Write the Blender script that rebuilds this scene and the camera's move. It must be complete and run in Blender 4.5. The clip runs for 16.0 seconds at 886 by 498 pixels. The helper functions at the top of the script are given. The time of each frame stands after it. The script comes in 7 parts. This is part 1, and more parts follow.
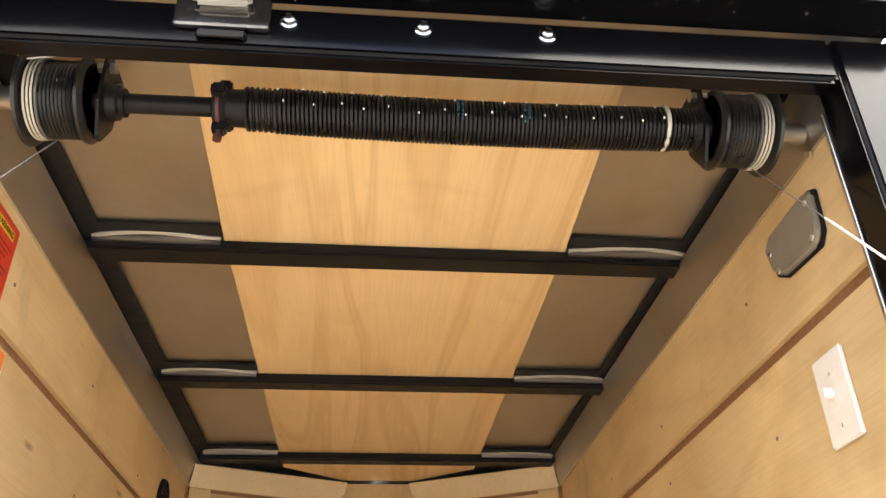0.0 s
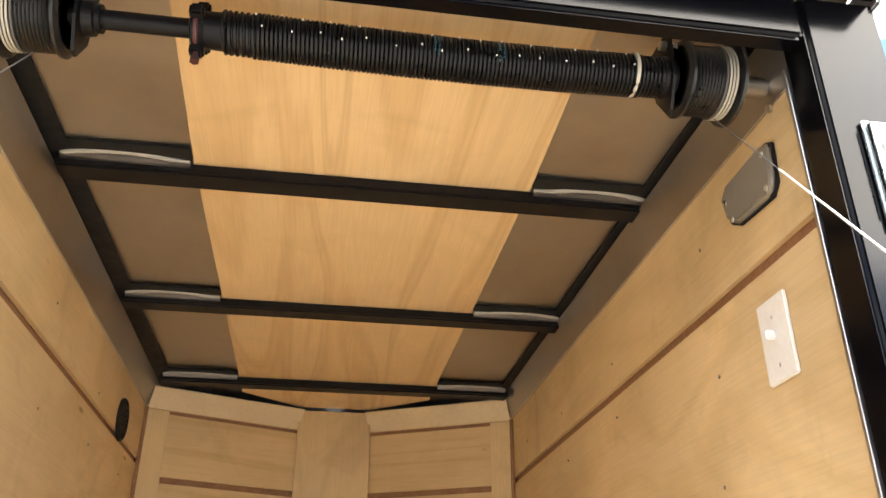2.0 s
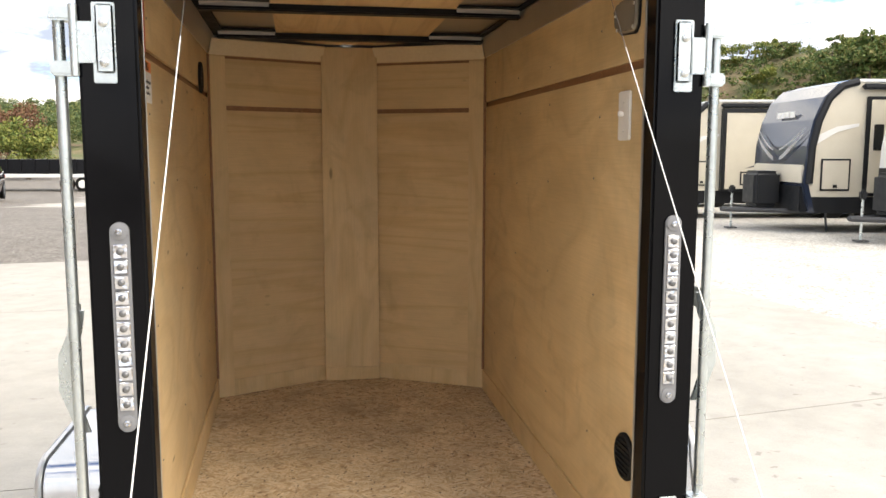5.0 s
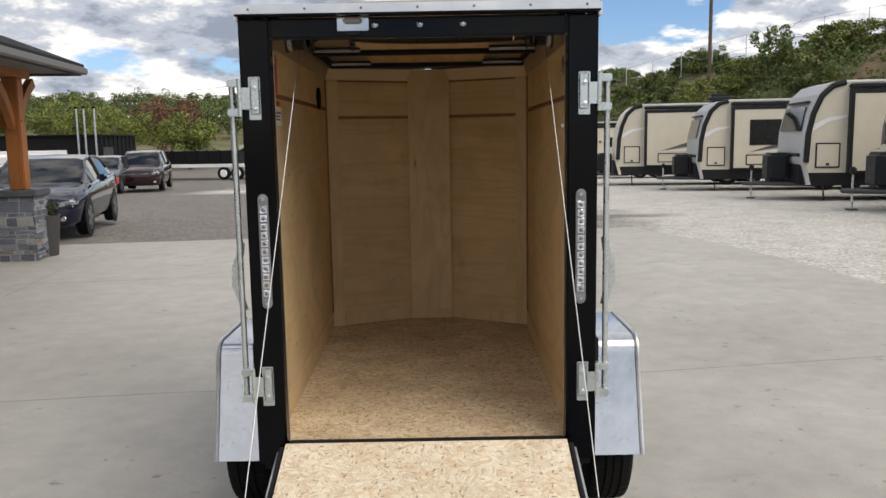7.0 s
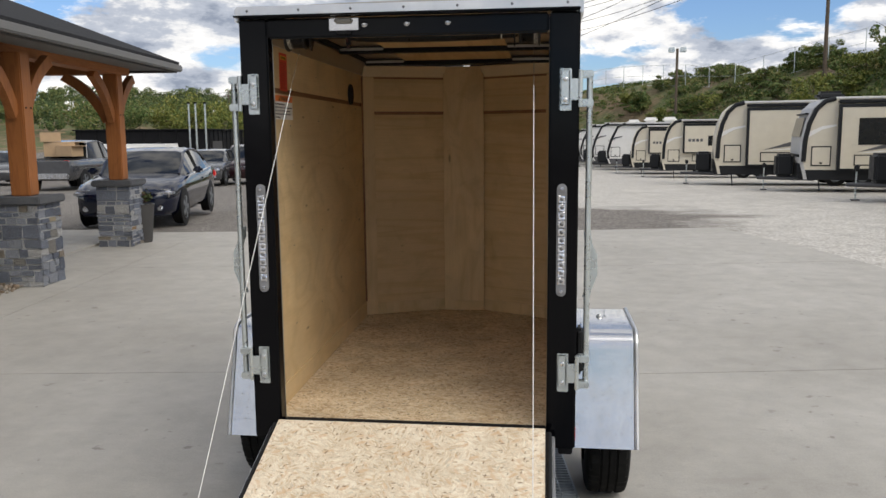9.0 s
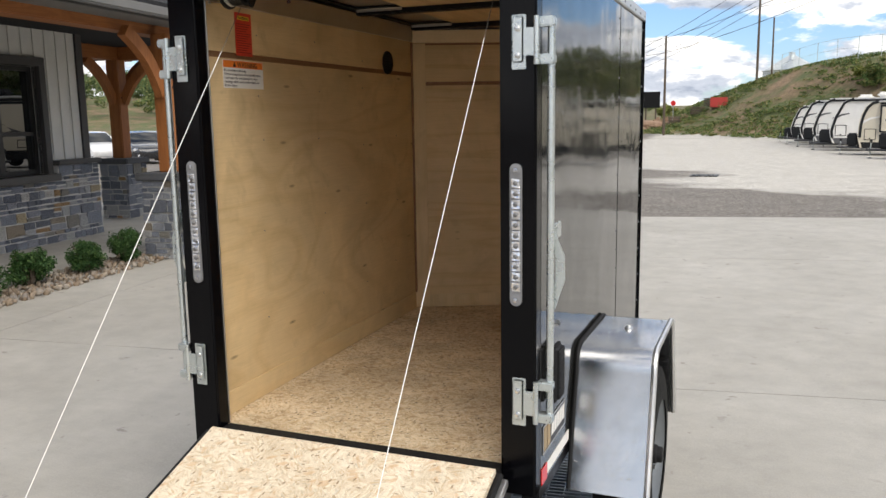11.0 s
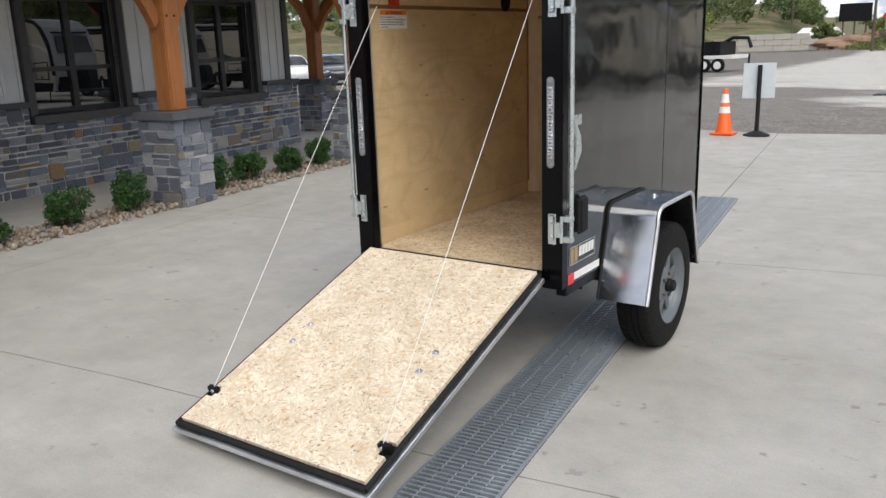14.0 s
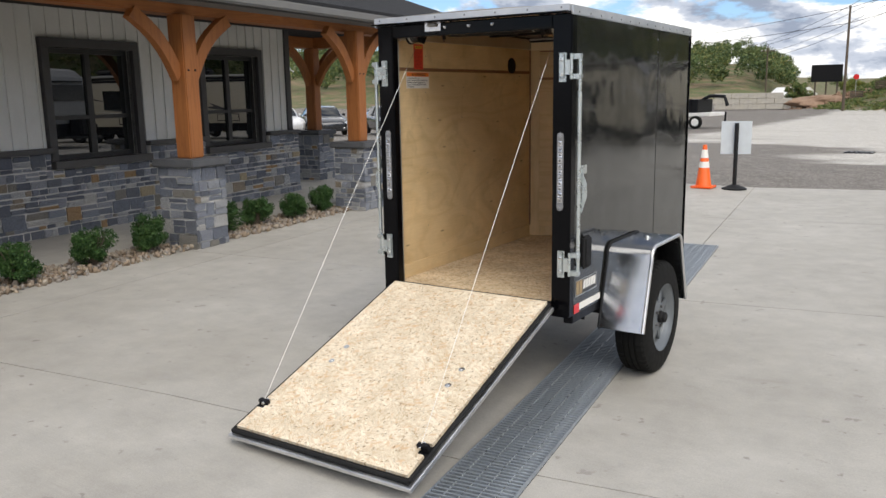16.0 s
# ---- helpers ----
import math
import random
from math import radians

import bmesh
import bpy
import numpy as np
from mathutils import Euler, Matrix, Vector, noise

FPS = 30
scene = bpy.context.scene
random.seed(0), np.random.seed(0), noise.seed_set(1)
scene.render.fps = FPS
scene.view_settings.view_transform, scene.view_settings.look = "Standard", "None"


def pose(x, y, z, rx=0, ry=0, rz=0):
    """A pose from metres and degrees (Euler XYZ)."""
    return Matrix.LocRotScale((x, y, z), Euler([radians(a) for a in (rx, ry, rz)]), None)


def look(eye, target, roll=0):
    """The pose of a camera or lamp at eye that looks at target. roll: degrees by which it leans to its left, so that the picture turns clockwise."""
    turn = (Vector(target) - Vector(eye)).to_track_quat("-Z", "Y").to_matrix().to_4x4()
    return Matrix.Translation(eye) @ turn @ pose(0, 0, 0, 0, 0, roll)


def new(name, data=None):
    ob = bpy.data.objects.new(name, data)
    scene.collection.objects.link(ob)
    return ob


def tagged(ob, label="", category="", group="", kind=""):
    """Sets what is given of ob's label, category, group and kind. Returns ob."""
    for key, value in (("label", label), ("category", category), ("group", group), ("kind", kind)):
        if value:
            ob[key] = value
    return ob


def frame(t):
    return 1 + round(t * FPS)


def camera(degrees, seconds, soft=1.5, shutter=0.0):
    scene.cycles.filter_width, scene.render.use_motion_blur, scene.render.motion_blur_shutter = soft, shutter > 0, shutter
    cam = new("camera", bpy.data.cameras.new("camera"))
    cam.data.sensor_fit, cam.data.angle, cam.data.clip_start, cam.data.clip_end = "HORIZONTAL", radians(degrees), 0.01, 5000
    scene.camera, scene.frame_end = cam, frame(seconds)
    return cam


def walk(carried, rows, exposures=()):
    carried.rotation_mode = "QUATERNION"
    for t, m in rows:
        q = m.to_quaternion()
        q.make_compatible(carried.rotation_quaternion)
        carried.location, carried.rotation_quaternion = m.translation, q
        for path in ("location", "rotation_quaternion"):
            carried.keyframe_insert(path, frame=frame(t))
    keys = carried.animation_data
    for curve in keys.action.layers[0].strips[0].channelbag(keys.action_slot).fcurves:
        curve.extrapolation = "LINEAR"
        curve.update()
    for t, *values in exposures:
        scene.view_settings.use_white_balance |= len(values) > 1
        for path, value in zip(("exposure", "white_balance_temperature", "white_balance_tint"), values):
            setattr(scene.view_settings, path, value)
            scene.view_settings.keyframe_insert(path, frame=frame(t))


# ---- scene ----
cam = camera(57.1, 16.0)
PATH = [
    (0, (-0.042, -0.673, 1.272), (0.128, 1.039, 2.291), -1.0),
    (0.5, (-0.068, -0.684, 1.268), (0.05, 1.04, 2.274), 0.4),
    (1, (-0.085, -0.693, 1.269), (0.004, 1.039, 2.265), 1.0),
    (1.5, (-0.052, -0.703, 1.268), (0.152, 1.04, 2.228), 0.5),
    (2, (-0.055, -0.696, 1.249), (0.218, 1.076, 2.137), 0.2),
    (2.5, (-0.045, -0.651, 1.22), (0.119, 1.18, 2.007), 0.1),
    (3, (-0.043, -0.648, 1.194), (0.084, 1.248, 1.818), 2.5),
    (3.5, (-0.184, -0.773, 1.242), (0.244, 1.157, 1.544), 1.8),
    (4, (-0.316, -0.951, 1.398), (0.368, 0.927, 1.328), -0.8),
    (4.5, (-0.34, -1.248, 1.479), (0.236, 0.658, 1.281), -0.4),
    (5, (-0.211, -1.584, 1.537), (0.127, 0.373, 1.296), 0.1),
    (7.5, (0.206, -3.005, 1.589), (0.152, -1.025, 1.314), -0.5),
    (8, (0.39, -3.109, 1.588), (0.248, -1.133, 1.309), 0.3),
    (8.5, (0.434, -3.039, 1.586), (0.229, -1.069, 1.306), -0.1),
    (11, (1.193, -2.161, 1.534), (0.459, -0.329, 1.213), -0.9),
    (11.5, (1.424, -2.108, 1.556), (0.448, -0.407, 1.162), -1.4),
    (12, (1.559, -2.323, 1.54), (0.519, -0.676, 1.087), -1.0),
    (12.5, (1.746, -2.534, 1.523), (0.655, -0.94, 1.006), -0.1),
    (13, (1.974, -2.76, 1.537), (0.809, -1.235, 0.97), -0.2),
    (13.5, (2.081, -3.054, 1.538), (0.926, -1.524, 0.969), -1.3),
    (14, (2.213, -3.264, 1.573), (1.107, -1.673, 1.077), -1.9),
    (14.5, (2.38, -3.421, 1.596), (1.287, -1.797, 1.186), -1.8),
    (15, (2.425, -3.578, 1.618), (1.337, -1.938, 1.262), -1.6),
    (15.5, (2.363, -3.756, 1.614), (1.292, -2.101, 1.274), -1.5),
    (16, (2.331, -3.822, 1.609), (1.252, -2.18, 1.234), -1.0),
]
EXPOSURES = [(0, 2.93, 6900, 10), (1.5, 2.93, 6900, 10), (2.5, 2.72, 6900, 10), (3.0, 2.76, 5250, 3), (3.5, 3.0, 5350, 8), (4.0, 2.51, 7200, 10), (4.5, 1.91, 7400, 10), (5.0, 1.59, 7100, 10), (6.2, 0.78, 6850, 10), (7.5, 0.4, 6800, 10), (8.5, 0.34, 6700, 10), (10, 0.58, 6750, 10),
             (11, 0.77, 6800, 10), (11.5, 0.88, 6750, 10), (12.5, 0.78, 6350, 9), (14, 0.66, 6480, 10), (16, 0.64, 6650, 10)]
walk(cam, [(t, look(eye, target, roll)) for t, eye, target, roll in PATH], EXPOSURES)

# ---- sky, sun ----
world = bpy.data.worlds.new("sky")
scene.world = world
world.use_nodes = True


def node(nt, kind, ins=None):
    """A node with its inputs set or linked."""
    nd = nt.nodes.new(kind)
    for key, val in (ins or {}).items():
        if isinstance(val, bpy.types.NodeSocket):
            nt.links.new(val, nd.inputs[key])
        else:
            nd.inputs[key].default_value = val
    return nd


def ramp(nt, fac, stops, smooth=False, hard=False):
    nd = node(nt, "ShaderNodeValToRGB", {"Fac": fac})
    els = nd.color_ramp.elements
    if smooth:
        nd.color_ramp.interpolation = "EASE"
    if hard:
        nd.color_ramp.interpolation = "CONSTANT"
    while len(els) < len(stops):
        els.new(0.5)
    for el, (pos, col) in zip(els, stops):
        el.position = pos
        el.color = (*col, 1) if len(col) == 3 else col
    return nd.outputs["Color"]


def grey(v):
    return (v, v, v)


def mixc(nt, fac, a, b, mode="MIX"):
    nd = nt.nodes.new("ShaderNodeMix")
    nd.data_type, nd.blend_type = "RGBA", mode
    for idx, val in ((0, fac), (6, a), (7, b)):
        if isinstance(val, bpy.types.NodeSocket):
            nt.links.new(val, nd.inputs[idx])
        else:
            nd.inputs[idx].default_value = (*val, 1) if isinstance(val, tuple) and len(val) == 3 else val
    return nd.outputs[2]


SUN_EL, SUN_AZ = 46.0, 126.0      # degrees above the horizon; clockwise from +y
wt = world.node_tree
wt.nodes.clear()
sky = wt.nodes.new("ShaderNodeTexSky")
sky.sky_type, sky.sun_disc = "NISHITA", False
sky.sun_elevation, sky.sun_rotation = radians(SUN_EL), radians(SUN_AZ)
sky.air_density, sky.dust_density, sky.ozone_density = 1.0, 0.6, 1.5
wco = node(wt, "ShaderNodeTexCoord").outputs["Generated"]
wmap = node(wt, "ShaderNodeMapping", {"Vector": wco, "Location": (0.35, 0.2, 0.1), "Scale": (1.0, 1.0, 2.6)}).outputs["Vector"]
big = node(wt, "ShaderNodeTexNoise", {"Vector": wmap, "Scale": 4.2, "Detail": 10.0, "Roughness": 0.58, "Distortion": 0.2}).outputs["Fac"]
cover = ramp(wt, big, [(0.42, grey(0.0)), (0.475, grey(1.0))], True)
shade = node(wt, "ShaderNodeTexNoise", {"Vector": wmap, "Scale": 8.0, "Detail": 10.0, "Roughness": 0.62}).outputs["Fac"]
cloud = ramp(wt, shade, [(0.36, (0.23, 0.27, 0.35)), (0.455, (0.40, 0.44, 0.52)), (0.53, (0.72, 0.73, 0.75)), (0.60, (0.98, 0.97, 0.95))], True)
skyb = mixc(wt, 1.0, sky.outputs["Color"], (0.062, 0.078, 0.105), "MULTIPLY")
both = mixc(wt, cover, skyb, cloud)
bg = node(wt, "ShaderNodeBackground", {"Color": both, "Strength": 1.0})
node(wt, "ShaderNodeOutputWorld", {"Surface": bg.outputs["Background"]})

sun_data = bpy.data.lights.new("sun", "SUN")
sun_data.energy, sun_data.angle, sun_data.color = 1.7, radians(55), (1.0, 0.95, 0.87)
sun = new("sun", sun_data)
az, el = radians(SUN_AZ), radians(SUN_EL)
sun.matrix_world = look(Vector((math.sin(az) * math.cos(el), math.cos(az) * math.cos(el), math.sin(el))) * 60, (0, 0, 0))


# ---- materials ----
def material(name):
    m = bpy.data.materials.new(name)
    m.use_nodes = True
    nt = m.node_tree
    bsdf = nt.nodes["Principled BSDF"]
    return m, nt, bsdf


def setin(nt, bsdf, key, val):
    if isinstance(val, bpy.types.NodeSocket):
        nt.links.new(val, bsdf.inputs[key])
    else:
        bsdf.inputs[key].default_value = (*val, 1) if isinstance(val, tuple) and len(val) == 3 else val


def coords(nt, scale=(1, 1, 1), rot=(0, 0, 0), rand=0.0):
    co = node(nt, "ShaderNodeTexCoord").outputs["Object"]
    if rand:
        rnd = node(nt, "ShaderNodeObjectInfo").outputs["Random"]
        off = node(nt, "ShaderNodeVectorMath", {0: co})
        sc = node(nt, "ShaderNodeMath", {0: rnd, 1: rand})
        sc.operation = "MULTIPLY"
        nt.links.new(sc.outputs[0], off.inputs[1])
        co = off.outputs[0]
    return node(nt, "ShaderNodeMapping", {"Vector": co, "Scale": scale, "Rotation": rot}).outputs["Vector"]


def noise_fac(nt, vec, scale, detail=5.0, rough=0.55, dist=0.0):
    return node(nt, "ShaderNodeTexNoise", {"Vector": vec, "Scale": scale, "Detail": detail, "Roughness": rough, "Distortion": dist}).outputs["Fac"]


def bump(nt, bsdf, height, strength, distance):
    b = node(nt, "ShaderNodeBump", {"Height": height, "Strength": strength, "Distance": distance})
    nt.links.new(b.outputs["Normal"], bsdf.inputs["Normal"])


def surface(name, c1, c2, scale=8.0, rough=(0.5, 0.7), metal=0.0, bumps=(0.15, 0.002), fine=90.0, stretch=(1, 1, 1), vary=0.0, coat=0.0, rand=0.0, lo=0.35, hi=0.65, spec=0.5):
    """Two tones over a coarse and a fine noise, with roughness and relief that follow them."""
    m, nt, b = material(name)
    vec = coords(nt, stretch, rand=rand)
    coarse = noise_fac(nt, vec, scale, 6.0)
    grain = noise_fac(nt, vec, fine, 4.0, 0.7)
    mixed = node(nt, "ShaderNodeMath", {0: coarse, 1: grain})
    mixed.operation = "ADD"
    half = node(nt, "ShaderNodeMath", {0: mixed.outputs[0], 1: 0.5})
    half.operation = "MULTIPLY"
    col = ramp(nt, half.outputs[0], [(lo, c1), (hi, c2)])
    if vary:
        rnd = node(nt, "ShaderNodeObjectInfo").outputs["Random"]
        tone = ramp(nt, rnd, [(0.0, grey(1 - vary)), (1.0, grey(1 + vary))])
        col = mixc(nt, 1.0, col, tone, "MULTIPLY")
    setin(nt, b, "Base Color", col)
    setin(nt, b, "Roughness", ramp(nt, coarse, [(0.3, grey(rough[0])), (0.7, grey(rough[1]))]))
    setin(nt, b, "Metallic", metal)
    setin(nt, b, "Coat Weight", coat)
    setin(nt, b, "Specular IOR Level", spec)
    if bumps:
        bump(nt, b, half.outputs[0], bumps[0], bumps[1])
    return m


def wood(name, c1, c2, c3, along="z", rough=(0.45, 0.6), swirl=1.2, rand=3.0, across=7.0, lengthwise=0.55, blotch=0.10, gloss=0.35, rings_n=9.0, flat=0.62, flecks=0.0, sheet=False):
    """Veneer or timber: long figure drawn along one axis, fine pores, faint blotches."""
    m, nt, b = material(name)
    ax = "xyz".index(along)
    st = [across, across, across]
    st[ax] = lengthwise
    if sheet:      # the sheet stands across both level axes
        st[0] = st[1] = lengthwise
    vec = coords(nt, tuple(st), rand=rand)
    figure = noise_fac(nt, vec, 1.0, 1.0, 0.4, swirl)
    rings = node(nt, "ShaderNodeMath", {0: figure, 1: rings_n})
    rings.operation = "MULTIPLY"
    ring = node(nt, "ShaderNodeMath", {0: rings.outputs[0], 1: 1.0})
    ring.operation = "PINGPONG"
    st2 = [260.0, 260.0, 260.0]
    st2[ax] = 7.0
    if sheet:
        st2[0] = st2[1] = 7.0
    pores = noise_fac(nt, coords(nt, tuple(st2), rand=rand), 1.0, 3.0, 0.6)
    blot = noise_fac(nt, coords(nt, (1, 1, 1), rand=rand), 2.2, 5.0, 0.62, 0.6)
    stain = noise_fac(nt, coords(nt, (1, 1, 1), rand=rand * 1.7), 5.0, 4.0, 0.6, 1.0)
    tone = ramp(nt, ring.outputs[0], [(0.0, c1), (0.22, c3), (0.55, c2), (1.0, c2)], True)
    soft = mixc(nt, flat, tone, c2)
    soft = mixc(nt, 1.0, soft, ramp(nt, pores, [(0.3, grey(0.94)), (0.6, grey(1.03))]), "MULTIPLY")
    soft = mixc(nt, 1.0, soft, ramp(nt, blot, [(0.3, grey(1 - blotch)), (0.7, grey(1 + blotch))]), "MULTIPLY")
    soft = mixc(nt, ramp(nt, stain, [(0.56, grey(0)), (0.74, grey(blotch * 2.6))]), soft, tuple(v * 0.62 for v in c1))
    if flecks:
        st3 = [26.0, 26.0, 26.0]
        st3[ax] = 7.0
        cells = node(nt, "ShaderNodeTexVoronoi", {"Vector": coords(nt, tuple(st3), rand=rand), "Scale": 1.0})
        pick = node(nt, "ShaderNodeSeparateColor", {"Color": cells.outputs["Color"]}).outputs[0]
        spot = mixc(nt, 1.0, ramp(nt, pick, [(0.955, grey(0)), (0.965, grey(1))]), ramp(nt, cells.outputs["Distance"], [(0.10, grey(flecks)), (0.22, grey(0))]), "MULTIPLY")
        soft = mixc(nt, spot, soft, tuple(v * 0.32 for v in c1))
    setin(nt, b, "Base Color", soft)
    setin(nt, b, "Roughness", ramp(nt, blot, [(0.3, grey(rough[0])), (0.7, grey(rough[1]))]))
    setin(nt, b, "Specular IOR Level", gloss)
    bump(nt, b, pores, 0.12, 0.001)
    return m


def flakeboard(name, tones, dirt):
    """Strand board: flat flakes lying in several directions, with dirt trodden in."""
    m, nt, b = material(name)
    base = coords(nt)
    wob = node(nt, "ShaderNodeTexNoise", {"Vector": base, "Scale": 9.0, "Detail": 2.0})
    shift = mixc(nt, 0.035, base, wob.outputs["Color"], "ADD")
    layers = []
    for k, (ang, sx, sy) in enumerate(((18, 210, 52), (75, 150, 42), (-38, 240, 58), (128, 170, 46))):
        turned = node(nt, "ShaderNodeMapping", {"Vector": shift, "Rotation": (0, 0, radians(ang))}).outputs["Vector"]
        v = node(nt, "ShaderNodeMapping", {"Vector": turned, "Scale": (sx, sy, sy), "Location": (k * 3.1, k * 1.7, 0)}).outputs["Vector"]
        vor = node(nt, "ShaderNodeTexVoronoi", {"Vector": v, "Scale": 1.0, "Randomness": 1.0})
        layers.append(vor.outputs["Color"])
    sel = node(nt, "ShaderNodeTexVoronoi", {"Vector": shift, "Scale": 30.0}).outputs["Color"]
    split = node(nt, "ShaderNodeSeparateColor", {"Color": sel})
    a = mixc(nt, ramp(nt, split.outputs[0], [(0.45, grey(0)), (0.55, grey(1))]), layers[0], layers[1])
    c = mixc(nt, ramp(nt, split.outputs[1], [(0.45, grey(0)), (0.55, grey(1))]), layers[2], layers[3])
    flake = mixc(nt, ramp(nt, split.outputs[2], [(0.45, grey(0)), (0.55, grey(1))]), a, c)
    f = node(nt, "ShaderNodeSeparateColor", {"Color": flake})
    col = ramp(nt, f.outputs[0], [(0.0, tones[0]), (0.22, tones[1]), (0.55, tones[2]), (1.0, tones[3])])
    # larger patches where one tone of strand prevails
    patch = noise_fac(nt, base, 6.0, 4.0, 0.6)
    col = mixc(nt, 1.0, col, ramp(nt, patch, [(0.3, (0.86, 0.83, 0.78)), (0.7, (1.10, 1.11, 1.12))]), "MULTIPLY")
    # thin shaded edges and a few reddish flakes
    edge = ramp(nt, f.outputs[2], [(0.0, grey(0.78)), (0.16, grey(1.0)), (0.86, grey(1.0)), (1.0, grey(1.08))])
    col = mixc(nt, 1.0, col, edge, "MULTIPLY")
    fib = noise_fac(nt, base, 220.0, 3.0, 0.7)
    col = mixc(nt, 1.0, col, ramp(nt, fib, [(0.3, grey(0.80)), (0.7, grey(1.10))]), "MULTIPLY")
    # scattered broad tan flakes and thin dark slits between strands
    for k, (ang, sx, sy, cut, strength, tone) in enumerate(((62, 62, 24, 0.86, 0.62, tones[5]), (-28, 70, 26, 0.90, 0.55, tones[5]), (100, 75, 30, 0.88, 0.6, tones[3]), (12, 170, 60, 0.965, 0.85, tones[4]), (80, 190, 65, 0.965, 0.85, tones[4]))):
        turned = node(nt, "ShaderNodeMapping", {"Vector": shift, "Rotation": (0, 0, radians(ang))}).outputs["Vector"]
        v = node(nt, "ShaderNodeMapping", {"Vector": turned, "Scale": (sx, sy, sy), "Location": (k * 5.3, k * 2.9, 0)}).outputs["Vector"]
        vor = node(nt, "ShaderNodeTexVoronoi", {"Vector": v, "Scale": 1.0})
        pick = node(nt, "ShaderNodeSeparateColor", {"Color": vor.outputs["Color"]}).outputs[1]
        spot = mixc(nt, 1.0, ramp(nt, pick, [(cut, grey(0)), (cut + 0.01, grey(strength))]), ramp(nt, vor.outputs["Distance"], [(0.35, grey(1)), (0.55, grey(0.2))]), "MULTIPLY")
        col = mixc(nt, spot, col, tone)
    stain = noise_fac(nt, base, 2.3, 5.0, 0.65)
    col = mixc(nt, ramp(nt, stain, [(0.45, grey(0)), (0.72, grey(dirt))]), col, (0.17, 0.125, 0.085))
    setin(nt, b, "Base Color", col)
    setin(nt, b, "Roughness", 0.72)
    setin(nt, b, "Specular IOR Level", 0.25)
    bump(nt, b, f.outputs[1], 0.16, 0.0012)
    return m


def shiny(name, col, rough, metal, coat=0.0, waves=0.0, wave_scale=2.0, specks=0.0, spec=0.5):
    """Paint or metal with smears, water marks and slow waves of the sheet."""
    m, nt, b = material(name)
    vec = coords(nt)
    smear = noise_fac(nt, vec, 6.0, 6.0, 0.65)
    setin(nt, b, "Base Color", mixc(nt, 1.0, col, ramp(nt, smear, [(0.3, grey(0.85)), (0.7, grey(1.1))]), "MULTIPLY"))
    setin(nt, b, "Roughness", ramp(nt, smear, [(0.3, grey(rough)), (0.75, grey(min(1.0, rough * 1.7 + 0.03)))]))
    setin(nt, b, "Metallic", metal)
    setin(nt, b, "Coat Weight", coat)
    setin(nt, b, "Coat Roughness", 0.04)
    setin(nt, b, "Specular IOR Level", spec)
    if waves:
        slow = noise_fac(nt, vec, wave_scale, 2.0, 0.4)
        if specks:
            drops = noise_fac(nt, vec, 260.0, 1.0, 0.3)
            spot = ramp(nt, drops, [(0.70, grey(0)), (0.74, grey(specks))])
            tot = node(nt, "ShaderNodeMath", {0: slow, 1: spot})
            tot.operation = "ADD"
            slow = tot.outputs[0]
        bump(nt, b, slow, waves, 0.05)
    return m


def glass(name, tint=(0.9, 0.95, 0.95), rough=0.02):
    m, nt, b = material(name)
    setin(nt, b, "Base Color", tint)
    setin(nt, b, "Transmission Weight", 1.0)
    setin(nt, b, "Roughness", rough)
    setin(nt, b, "IOR", 1.45)
    return m


def coated_pane(name):
    """Dark window glass with the strong reflection of a coated double pane."""
    m, nt, b = material(name)
    wave = noise_fac(nt, coords(nt), 3.0, 2.0, 0.4)
    setin(nt, b, "Base Color", (0.006, 0.007, 0.008))
    setin(nt, b, "Roughness", 0.0)
    setin(nt, b, "IOR", 2.05)
    bump(nt, b, wave, 0.01, 0.02)
    return m


def plain(name, col, rough=0.5, metal=0.0, vary=0.06):
    return surface(name, tuple(c * (1 - vary) for c in col), tuple(min(1.0, c * (1 + vary)) for c in col), 10.0, (rough * 0.9, min(1.0, rough * 1.1)), metal, None)


PLY_A, PLY_B, PLY_C = (0.56, 0.40, 0.205), (0.65, 0.485, 0.27), (0.60, 0.43, 0.225)
M_ply = wood("birch_plywood", PLY_A, PLY_B, PLY_C, "y", across=3.2, lengthwise=1.0, swirl=1.0, rings_n=11.0, flat=0.42, blotch=0.15, flecks=0.8)
M_ply_v = wood("birch_plywood_upright", PLY_A, PLY_B, PLY_C, "z", across=5.0, lengthwise=1.3, swirl=1.0, rings_n=9.0, flat=0.45, blotch=0.13, flecks=0.7)
M_ply_x = wood("birch_plywood_level", (0.53, 0.355, 0.175), (0.65, 0.475, 0.26), (0.58, 0.405, 0.205), "x", across=13.0, lengthwise=0.9, swirl=0.3, rings_n=7.0, flat=0.50, blotch=0.12, flecks=0.3, sheet=True)
M_ply_ceil = wood("lauan_plywood", (0.66, 0.46, 0.235), (0.74, 0.54, 0.30), (0.60, 0.40, 0.20), "y", across=5.0, lengthwise=0.35, swirl=0.6, blotch=0.08, rings_n=13.0, flat=0.40)
M_coveply = surface("pale_cove_board", (0.66, 0.53, 0.34), (0.76, 0.63, 0.43), 5.0, (0.45, 0.6))
M_ply_edge = surface("plywood_edge", (0.20, 0.095, 0.045), (0.32, 0.17, 0.085), 30.0)
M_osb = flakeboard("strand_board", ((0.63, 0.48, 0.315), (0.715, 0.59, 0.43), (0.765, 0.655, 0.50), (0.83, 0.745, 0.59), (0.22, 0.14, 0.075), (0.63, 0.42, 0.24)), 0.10)
